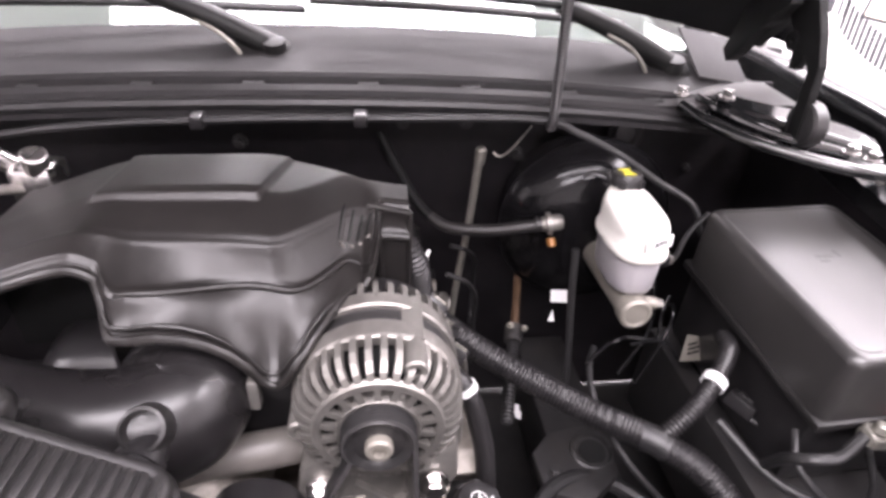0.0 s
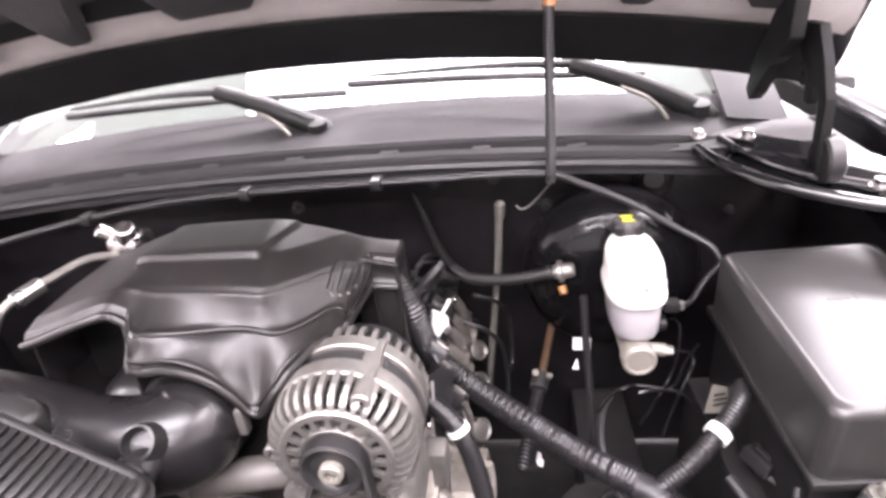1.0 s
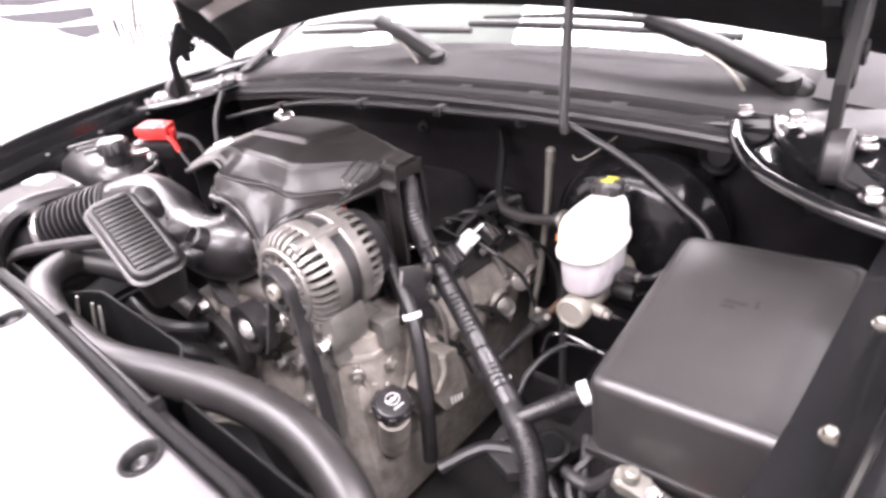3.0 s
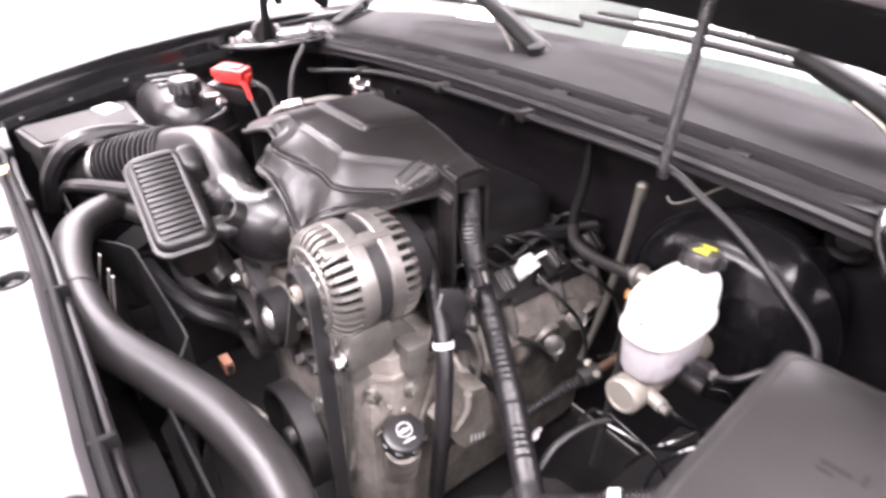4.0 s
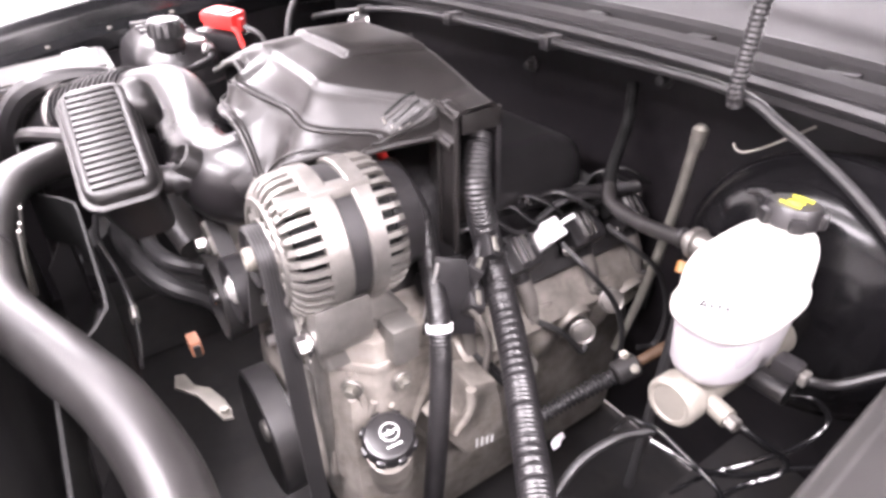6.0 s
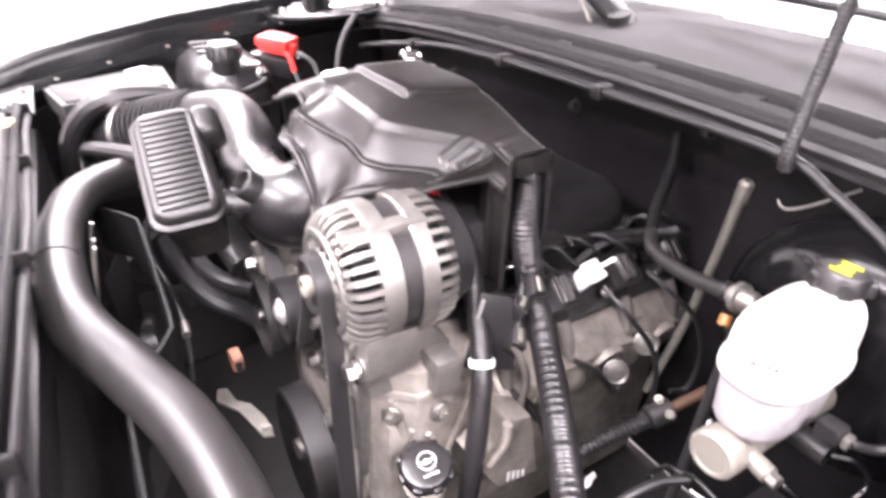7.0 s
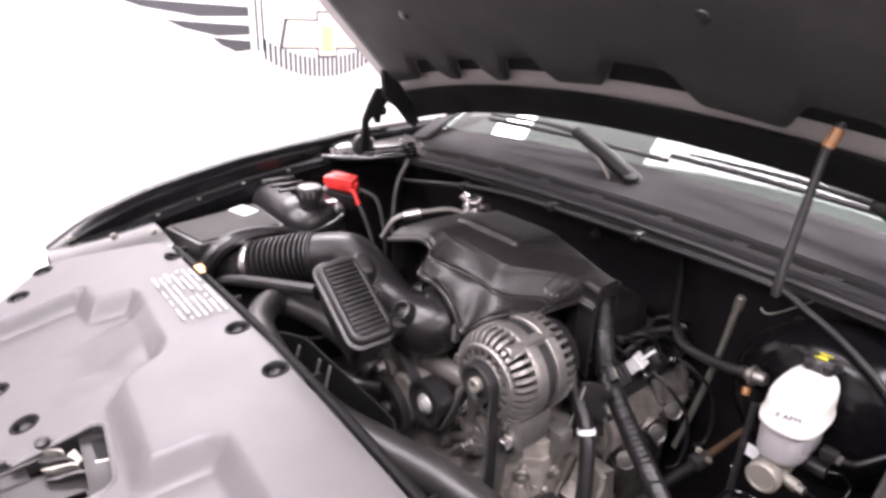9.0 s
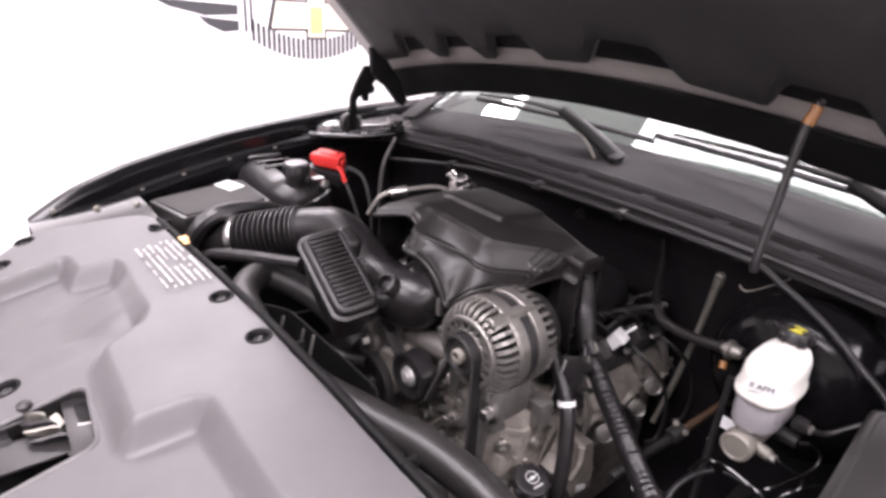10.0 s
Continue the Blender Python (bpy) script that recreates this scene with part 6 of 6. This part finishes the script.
part("branch", tube([(0.474, 0.310, 0.897), (0.515, 0.322, 0.93), (0.555, 0.352, 0.953), (0.585, 0.385, 0.965), (0.60, 0.42, 0.955)], 0.0105, seg=12, rib=0.002, pitch=0.005), PLASTIC, loom, "corrugated branch conduit", 60)
part("branch_tie", lathe((0.549, 0.347, 0.949), (0.04, 0.03, 0.02), [(-0.006, 0.012), (-0.006, 0.0145), (0.006, 0.0145), (0.006, 0.012)], 20), PAPER, loom, "white tape band")
part("tee_tape", tube([(0.460, 0.320, 0.8965), (0.472, 0.312, 0.896), (0.484, 0.303, 0.892)], 0.0175, seg=14, n=3), RUBBER, loom)
part("cable_tie", lathe((0.223, 0.456, 0.982), (0.6, -0.1, -0.7), [(-0.002, 0.0155), (-0.002, 0.0175), (0.002, 0.0175), (0.002, 0.0155)], 18), PLASTIC, loom)

lead = thing("alternator_lead", (0.24, 0.37, 0.9), "black sleeved alternator cable with white tie", "cable")
part("sleeve", tube([(0.108, 0.392, 1.074), (0.140, 0.392, 1.060), (0.174, 0.391, 1.038), (0.200, 0.386, 0.99), (0.250, 0.364, 0.95), (0.272, 0.350, 0.89), (0.282, 0.338, 0.82), (0.285, 0.325, 0.7)], 0.0122, seg=14, rib=0.0006, pitch=0.004), PLASTIC, lead)
part("white_tie", lathe((0.253, 0.3625, 0.945), (0.12, -0.06, -0.25), [(-0.004, 0.012), (-0.004, 0.0148), (0.004, 0.0148), (0.004, 0.012)], 18), PAPER, lead, "white cable tie")
part("red_boot", tube([(0.094, 0.392, 1.082), (0.107, 0.392, 1.074)], 0.0062, seg=10, n=2), RED, lead, "red terminal boot")
hood_loom = thing("hood_conduit", (0.385, 0.59, 1.19), "black corrugated conduit rising to the hood", "conduit")
part("conduit", tube([(0.386, 0.590, 1.175), (0.387, 0.585, 1.20), (0.389, 0.595, 1.30), (0.392, 0.606, 1.40), (0.402, 0.622, 1.438), (0.413, 0.648, 1.457)], 0.0064, seg=12, rib=0.0010, pitch=0.0045), PLASTIC, hood_loom, "", 60)
part("amber_tape", tube([(0.3916, 0.6055, 1.396), (0.3965, 0.613, 1.421)], 0.0084, seg=14, n=2), ORANGE, hood_loom, "amber tape wrap")
part("hood_clip", box((0.408, 0.640, 1.452), (0.424, 0.656, 1.466), 0.003), PAPER, hood_loom, "white plastic clip")
bh = thing("bulkhead_hose", (0.1, 0.59, 1.17), "thin black hose clipped along the bulkhead", "hose")
part("hose", tube([(-0.66, 0.64, 1.10), (-0.54, 0.60, 1.125), (-0.36, 0.60, 1.158), (-0.20, 0.60, 1.180), (0.0, 0.60, 1.187), (0.2, 0.60, 1.187), (0.37, 0.598, 1.185), (0.43, 0.598, 1.165), (0.49, 0.598, 1.135), (0.55, 0.59, 1.098), (0.60, 0.57, 1.07), (0.615, 0.55, 1.03)], 0.0048, seg=10), RUBBER, bh)
for x, z in ((-0.33, 1.163), (-0.06, 1.186), (0.14, 1.187)):
    part("hose_clip", box((x - 0.008, 0.590, z - 0.009), (x + 0.008, 0.616, z + 0.008), 0.003), PLASTIC, bh)


# ---------------------------------------------------------------- wipers
def wiper(pivot, bend, tip, blade, label):
    w = thing("windscreen_wiper", pivot, label, "wiper", "windscreen wipers")
    p, b, t = Vector(pivot), Vector(bend), Vector(tip)
    part("pivot_cap", lathe(p - Vector((0, 0, 0.03)), (0.0, -0.3, 1), [(0, 0.016), (0.03, 0.018), (0.046, 0.016), (0.050, 0)], 16), WIPER, w)
    part("arm_base", tube([p + (p - b) * 0.12 - Vector((0, 0, 0.012)), p, p.lerp(b, 0.5) + Vector((0, -0.004, 0.006)), b], lambda k: (0.024 - 0.009 * k) * (0.30 + 0.70 * math.sqrt(min(1.0, k / 0.14))), seg=14, flat=0.85), WIPER, w, "thick cast wiper arm")
    part("washer_hose", tube([p.lerp(b, 0.62) + Vector((0, -0.016, -0.004)), p.lerp(b, 0.42) + Vector((0, -0.024, -0.006)), p.lerp(b, 0.28) + Vector((0, -0.024, -0.022)), p.lerp(b, 0.22) + Vector((0, -0.016, -0.045))], 0.0032, seg=8), TUBING, w, "grey looped washer hose")
    part("arm", tube([b, b.lerp(t, 0.4) + Vector((0, 0, 0.004)), t], lambda k: 0.011 - 0.006 * k, seg=8, flat=0.6), WIPER, w)
    part("blade", tube([blade[0], Vector(blade[0]).lerp(Vector(blade[1]), 0.5) + Vector((0, 0, 0.004)), blade[1]], 0.006, seg=8), RUBBER, w, "black rubber wiper blade")


wiper((0.020, 0.755, 1.238), (-0.145, 0.76, 1.312), (-0.43, 0.775, 1.305), ((0.06, 0.805, 1.284), (-0.45, 0.785, 1.290)), "black windscreen wiper resting on the glass")
wiper((0.625, 0.775, 1.212), (0.43, 0.76, 1.302), (0.11, 0.785, 1.310), ((0.55, 0.81, 1.268), (0.07, 0.79, 1.299)), "black windscreen wiper resting on the glass")

# ---------------------------------------------------------------- odds and ends of the bay
ac = thing("refrigerant_fitting", (-0.26, 0.58, 1.05), "bright aluminium refrigerant fitting and pipe", "pipe fitting")
part("block", box((-0.265, 0.535, 1.10), (-0.215, 0.585, 1.15), 0.010, pose(0, 0, 0)), STEEL, ac)
part("valve", disc((-0.235, 0.55, 1.142), (0.3, -0.4, 1), 0.014, 0.03), STEEL, ac)
part("valve", disc((-0.262, 0.565, 1.14), (-0.6, -0.4, 0.7), 0.012, 0.032), STEEL, ac)
part("pipe", tube([(-0.25, 0.54, 1.125), (-0.275, 0.51, 1.135), (-0.30, 0.47, 1.13), (-0.335, 0.41, 1.115), (-0.35, 0.38, 1.07)], 0.0060, seg=10), ALLOY, ac)
part("sleeve", disc((-0.308, 0.455, 1.127), (-0.5, -0.85, -0.2), 0.0115, 0.04), STEEL, ac)
inj = thing("sensor_connector", (0.2, 0.56, 0.93), "white wiring connector above the ignition coils", "connector")
part("white_plug", box((-0.012, -0.014, -0.026), (0.012, 0.014, 0.016), 0.004, pose(0.205, 0.560, 0.968, 0, 35, 10)), PAPER, inj, "white plug")
part("collar", box((-0.014, -0.015, 0.010), (0.014, 0.015, 0.018), 0.003, pose(0.205, 0.560, 0.968, 0, 35, 10)), PAPER, inj)
part("latch_tab", tube([(0.214, 0.562, 0.982), (0.224, 0.572, 0.995), (0.228, 0.58, 1.0)], 0.0028, seg=8, n=3), PAPER, inj)
part("lead", tube([(0.178, 0.562, 0.972), (0.19, 0.60, 0.998), (0.205, 0.65, 0.995), (0.22, 0.70, 0.96)], 0.005, seg=8), RUBBER, inj)
brown = thing("steering_shaft", (0.36, 0.58, 0.78), "rusty steering shaft joint below the cylinder", "steering shaft")
part("shaft", tube([(0.385, 0.66, 0.90), (0.36, 0.555, 0.865)], 0.0065, seg=12, n=3), BROWN, brown, "rusty shaft")
part("joint", disc((0.362, 0.565, 0.868), (-0.25, -0.9, -0.3), 0.014, 0.03, 12), DARK, brown)
part("boot", tube([(0.355, 0.535, 0.858), (0.34, 0.48, 0.84), (0.325, 0.42, 0.815)], 0.008, seg=12, rib=0.003, pitch=0.006), RUBBER, brown, "ribbed black boot")
bolt(brown, (0.372, 0.548, 0.876), (0.5, -0.5, 0.7), 0.004, 0.006, TUBING)
bolt(brown, (0.352, 0.552, 0.880), (0.1, -0.5, 0.8), 0.004, 0.006, TUBING)
cable("stay_rod", [(0.852, 0.262, 1.095), (0.80, 0.15, 1.065), (0.75, 0.04, 1.035), (0.72, -0.03, 1.02)], 0.0075, TUBING, "bare steel stay rod from fender to front panel", "stay rod")
cable("wiring_branch", [(0.60, 0.20, 0.90), (0.63, 0.16, 0.93), (0.68, 0.16, 0.93), (0.72, 0.18, 0.95)], 0.006, RUBBER, "thin black wires by the fuse box")
cable("wiring_branch", [(0.56, 0.33, 0.90), (0.60, 0.25, 0.88), (0.66, 0.20, 0.90), (0.71, 0.185, 0.955)], 0.006, RUBBER, "thin black wires by the fuse box")

tag = thing("warning_tag", (0.590, 0.457, 0.88), "beige printed warning tag on a bracket", "tag")
tg = pose(0.590, 0.457, 0.902, 58, 0, 14)
part("plate", prism([(-0.026, -0.012), (0.016, -0.020), (0.024, 0.010), (-0.006, 0.022)], 0.0012, tg), TAN, tag)
label_bars(tag, tg @ pose(0, 0, 0.0014), [(-0.012, -0.006, 0.02, 0.003), (-0.010, 0.0, 0.02, 0.003), (-0.008, 0.006, 0.016, 0.003)], INK_SHADE)
wt = thing("harness_tag", (0.422, 0.559, 0.92), "small white paper tag on a wire", "tag")
part("paper", prism([(-0.014, -0.008), (0.014, -0.010), (0.015, 0.009), (-0.012, 0.010)], 0.001, pose(0.422, 0.559, 0.926, 55, 8, 10)), PAPER, wt)
part("paper", prism([(-0.005, -0.006), (0.005, -0.007), (0.003, 0.010)], 0.001, pose(0.412, 0.55, 0.895, 60, 0, 0)), PAPER, wt)
cable("harness_wire", [(0.422, 0.523, 1.03), (0.424, 0.515, 0.96), (0.429, 0.498, 0.853), (0.43, 0.49, 0.78)], 0.0055, RUBBER, "black sleeved wire hanging from the cylinder")
cable("harness_wire", [(0.73, 0.30, 0.90), (0.69, 0.23, 0.885), (0.63, 0.21, 0.895), (0.59, 0.235, 0.93), (0.60, 0.27, 0.95)], 0.0042, RUBBER, "thin black wire looping below the fuse box")
term = thing("ground_terminal", (0.655, 0.24, 0.94), "dull metal battery terminal with a red tip", "terminal")
tm = pose(0.655, 0.236, 0.968, 10, 18, 8)
part("clamp", prism(rounded(-0.020, -0.011, 0.018, 0.011, 0.008), 0.014, tm, 0.003), TUBING, term, "dull metal clamp")
part("post", lathe(tm @ Vector((-0.006, 0, 0.016)), (0.2, 0, 1), [(0, 0.008), (0.008, 0.007), (0.010, 0.005), (0.010, 0)], 18), TUBING, term, "worn lead post")
part("lug", prism([(0.012, -0.008), (0.046, -0.006), (0.048, 0.006), (0.012, 0.009)], 0.006, tm @ pose(0, 0, 0.004), 0.0015), TUBING, term, "crimped cable lug")
bolt(term, tm @ Vector((0.016, -0.004, 0.018)), (0.2, -0.2, 1), 0.005, 0.007)
part("lead", tube([tm @ Vector((-0.018, 0, 0.008)), (0.618, 0.228, 0.955), (0.592, 0.232, 0.950), (0.583, 0.25, 0.93), (0.59, 0.28, 0.88)], 0.0065, seg=10), RUBBER, term, "black cable")
part("tip", tube([tm @ Vector((0.044, 0, 0.007)), tm @ Vector((0.056, 0, 0.007))], 0.0048, seg=10, n=2), RED, term, "red tip")
shelf = thing("bracket_shelf", (0.70, 0.16, 0.80), "black steel shelf with bright bolts", "bracket")
part("shelf", box((0.58, 0.03, 0.82), (0.82, 0.22, 0.835), 0.003), DARK, shelf)
part("white_label", box((0.63, 0.06, 0.8355), (0.69, 0.10, 0.8365)), PAPER, shelf, "white paper label")
for x, y in ((0.66, 0.17), (0.71, 0.155), (0.60, 0.12)):
    bolt(shelf, (x, y, 0.835), (0, -0.3, 1), 0.013, 0.014)
hook = thing("hood_release_hook", (0.345, 0.68, 1.08), "small bent steel hook on the bulkhead", "hook")
part("wire", tube([(0.40, 0.73, 1.13), (0.37, 0.71, 1.105), (0.352, 0.70, 1.094), (0.342, 0.698, 1.094), (0.336, 0.70, 1.099)], 0.0016, seg=8), TUBING, hook)
grom = thing("bulkhead_grommet", (0.556, 0.72, 1.10), "round black rubber grommet in the bulkhead", "grommet")
part("ring", lathe((0.556, 0.735, 1.115), (0, -1, 0.2), [(0, 0.030), (0.005, 0.029), (0.008, 0.025), (0.005, 0.020), (0.002, 0.016), (0.002, 0)], 28), UNDER, grom)
low = thing("lower_casting", (0.42, 0.30, 0.70), "stained cast bracket deep in the engine bay, darkened for shade", "bracket")
# tan casting in dark metal: the deep bay's shade is put into its colour
part("plate", prism([(0.372, 0.355), (0.43, 0.335), (0.478, 0.372), (0.492, 0.44), (0.46, 0.465), (0.40, 0.455), (0.368, 0.42)], 0.022, pose(0, 0, 0.73, 0, 0, 0), 0.005), DARK, low)
part("bore_rim", lathe((0.455, 0.415, 0.750), (0, -0.2, 1), [(0, 0.032), (0.006, 0.031), (0.008, 0.027), (0.001, 0.024), (0.001, 0)], 26), DARK, low)
# black disc paints the shade inside the bore
part("bore_shade", disc((0.455, 0.4135, 0.7525), (0, -0.2, 1), 0.020, 0.003), INK_SHADE, low)
bolt(low, (0.392, 0.385, 0.752), (0, 0, 1), 0.008, 0.008, DARK)
cable("lower_hose", [(0.33, 0.30, 0.73), (0.38, 0.36, 0.75), (0.45, 0.38, 0.74), (0.52, 0.34, 0.72), (0.56, 0.28, 0.70)], 0.011, RUBBER, "black rubber hose low in the bay", "hose")

# ---------------------------------------------------------------- low in the bay, behind the radiator
cable("release_cable", [(-0.35, 0.095, 0.90), (-0.26, 0.088, 0.90), (-0.135, 0.098, 0.90), (-0.046, 0.100, 0.90)], 0.0042, RUBBER, "black sleeved cable behind the radiator")
ferrule = thing("cable_ferrule", (-0.03, 0.099, 0.89), "bright crimped ferrule on a thin cable", "cable end")
part("ferrule", tube([(-0.046, 0.100, 0.90), (-0.017, 0.098, 0.90)], 0.0055, seg=12, n=2), ALLOY, ferrule, "bright crimped ferrule")
part("core", tube([(-0.017, 0.098, 0.90), (0.03, 0.094, 0.90), (0.075, 0.088, 0.90)], 0.0024, seg=8), DARK, ferrule)
cable("heater_pipe", [(-0.30, 0.16, 0.90), (-0.20, 0.15, 0.90), (-0.12, 0.165, 0.905), (-0.08, 0.20, 0.90)], 0.012, RUBBER, "black rubber hose to the water pump", "hose")
cable("heater_pipe", [(-0.36, 0.12, 0.86), (-0.24, 0.125, 0.875), (-0.15, 0.15, 0.86), (-0.13, 0.20, 0.82), (-0.12, 0.24, 0.76)], 0.016, RUBBER, "black rubber hose low behind the radiator", "hose")
cable("thin_wire", [(-0.30, 0.10, 0.92), (-0.24, 0.13, 0.945), (-0.20, 0.16, 0.965)], 0.0028, RUBBER, "thin black wire behind the radiator")
oc = thing("orange_connector", (-0.065, 0.155, 0.785), "faded orange connector beside the pulleys", "connector")
part("shell", box((-0.080, 0.148, 0.788), (-0.050, 0.164, 0.812), 0.003), TERRA, oc)
part("mouth", box((-0.050, 0.151, 0.791), (-0.044, 0.161, 0.809), 0.002), DARK, oc)
fb = thing("fan_bracket", (0.04, 0.14, 0.78), "pale bent steel bracket near the fan", "bracket")
part("arm", prism([(-0.012, 0.118), (0.012, 0.112), (0.042, 0.134), (0.100, 0.148), (0.105, 0.160), (0.07, 0.160), (0.036, 0.150), (0.022, 0.134), (-0.008, 0.130)], 0.003, pose(0, 0, 0.80, 0, 0, 0), 0.0008), TUBING, fb)
bolt(fb, (0.09, 0.154, 0.803), (0, 0, 1), 0.006, 0.007, TUBING)
crank = thing("crank_pulley", (0.05, 0.19, 0.60), "black steel crankshaft pulley carrying the belt", "pulley")
part("wheel", lathe((0.05, 0.194, 0.70), (0, 1, 0), [(0.014, 0.0), (0.014, 0.03), (0.020, 0.06), (0.004, 0.078), (0.0, 0.086), (0.002, 0.092), (0.036, 0.092), (0.036, 0)], 44), DARK, crank)
part("hub", disc((0.05, 0.196, 0.70), (0, 1, 0), 0.016, 0.02), ALLOY, crank, "dull hub bolt")
sl = thing("shroud_edge_strip", (-0.13, 0.018, 0.94), "bright folded upright edges of the fan shroud", "trim strip")
for dx, top in ((0.0, 1.075), (-0.030, 1.07), (-0.095, 1.06)):
    part("strip", tube([(0.040 + dx, 0.034, top), (0.036 + dx, 0.022, 1.01), (0.032 + dx, 0.014, 0.95)], 0.0032, seg=8, n=3, flat=0.5), ALLOY, sl)

pl = thing("coil_bracket_plate", (0.228, 0.385, 0.93), "black folded plate between alternator and coils", "bracket")
part("plate", prism([(-0.030, -0.045), (0.030, -0.050), (0.022, 0.040), (-0.012, 0.046)], 0.003, pose(0.232, 0.388, 0.965, 78, 0, 62), 0.001), PLASTIC, pl)
part("edge", tube([(0.218, 0.362, 0.922), (0.224, 0.370, 0.965), (0.226, 0.380, 1.005)], 0.0022, seg=8, n=3), CLAMP, pl, "bare plate edge")
for k, (x, y, z) in enumerate(((0.232, 0.425, 0.985), (0.246, 0.412, 0.955), (0.222, 0.450, 1.0))):
    c = thing("sensor_plug", (x, y, z - 0.012), "small black wiring plug with a pale latch", "connector", "small plugs by the coils")
    part("shell", box((-0.010, -0.016, -0.010), (0.010, 0.016, 0.010), 0.002, pose(x, y, z, 20 * k, 30, 40 + 25 * k)), PLASTIC, c)
    part("latch", box((-0.003, -0.012, 0.010), (0.003, 0.006, 0.013), 0.001, pose(x, y, z, 20 * k, 30, 40 + 25 * k)), TUBING, c, "pale latch")
    part("lead", tube([(x, y, z), (x - 0.012, y + 0.014, z + 0.018), (x - 0.03, y + 0.035, z + 0.012)], 0.0036, seg=8, n=5), RUBBER, c)
wc = thing("white_wire_clip", (0.35, 0.458, 0.78), "broken white plastic wire clip", "clip")
part("clip", prism([(0, 0), (0.012, -0.004), (0.016, 0.012), (0.010, 0.018), (0.012, 0.030), (0.002, 0.034), (-0.003, 0.015)], 0.004, pose(0.347, 0.452, 0.79, 35, 0, 0) @ Matrix.Scale(0.6, 4), 0.001), MILKY, wc)
cable("harness_wire", [(0.452, 0.472, 0.90), (0.436, 0.44, 0.895), (0.430, 0.39, 0.88), (0.45, 0.33, 0.85), (0.50, 0.29, 0.80)], 0.0045, RUBBER, "black sleeved wire low in the bay")
cable("harness_wire", [(0.587, 0.363, 0.90), (0.61, 0.325, 0.895), (0.635, 0.298, 0.90), (0.68, 0.29, 0.92), (0.725, 0.235, 0.93)], 0.0040, RUBBER, "thin black wire looping below the fuse box")
box_con = thing("harness_connector", (0.60, 0.345, 0.88), "small black wiring connector by the loom", "connector")
part("shell", box((-0.012, -0.018, -0.009), (0.012, 0.018, 0.009), 0.002, pose(0.60, 0.35, 0.905, 10, 20, 35)), PLASTIC, box_con)
part("latch", box((-0.004, -0.010, 0.009), (0.004, 0.010, 0.013), 0.001, pose(0.60, 0.35, 0.905, 10, 20, 35)), DARK, box_con)

sb = thing("support_bracket", (-0.49, 0.07, 0.98), "black folded steel bracket beside the air filter box", "bracket")
part("upright", box((-0.492, 0.045, 0.98), (-0.487, 0.105, 1.075), 0.001), GLOSS, sb)
part("top_flange", box((-0.492, 0.045, 1.072), (-0.455, 0.085, 1.077), 0.001), GLOSS, sb)
# pale metal bead paints the highlight on the glossy black edge
part("edge", tube([(-0.4875, 0.044, 1.00), (-0.4875, 0.044, 1.04), (-0.4875, 0.046, 1.075)], 0.0030, seg=8, n=3), CLAMP, sb, "pale bead as the highlight along the edge")
bolt(sb, (-0.472, 0.062, 1.077), (0, 0, 1), 0.007, 0.008)
for pts, r, mat, label in (([(0.255, 0.402, 0.955), (0.258, 0.410, 0.940), (0.262, 0.423, 0.902), (0.258, 0.423, 0.855), (0.254, 0.417, 0.785), (0.250, 0.406, 0.740)], 0.0046, BOOT, "grey-brown sleeved wire hanging beside the loom"),
                           ([(0.258, 0.430, 0.860), (0.262, 0.446, 0.835), (0.260, 0.476, 0.760)], 0.0030, RUBBER, "thin black wire hanging beside the loom"),
                           ([(0.262, 0.600, 0.995), (0.292, 0.615, 0.975), (0.310, 0.656, 0.928), (0.314, 0.683, 0.859), (0.312, 0.677, 0.807), (0.306, 0.647, 0.809)], 0.0034, RUBBER, "black ignition lead looping to the head"),
                           ([(0.250, 0.540, 0.985), (0.282, 0.550, 0.962), (0.302, 0.587, 0.908), (0.306, 0.610, 0.841), (0.304, 0.602, 0.789), (0.298, 0.573, 0.789)], 0.0034, RUBBER, "black ignition lead looping to the head")):
    cable("engine_wire", pts, r, mat, label)
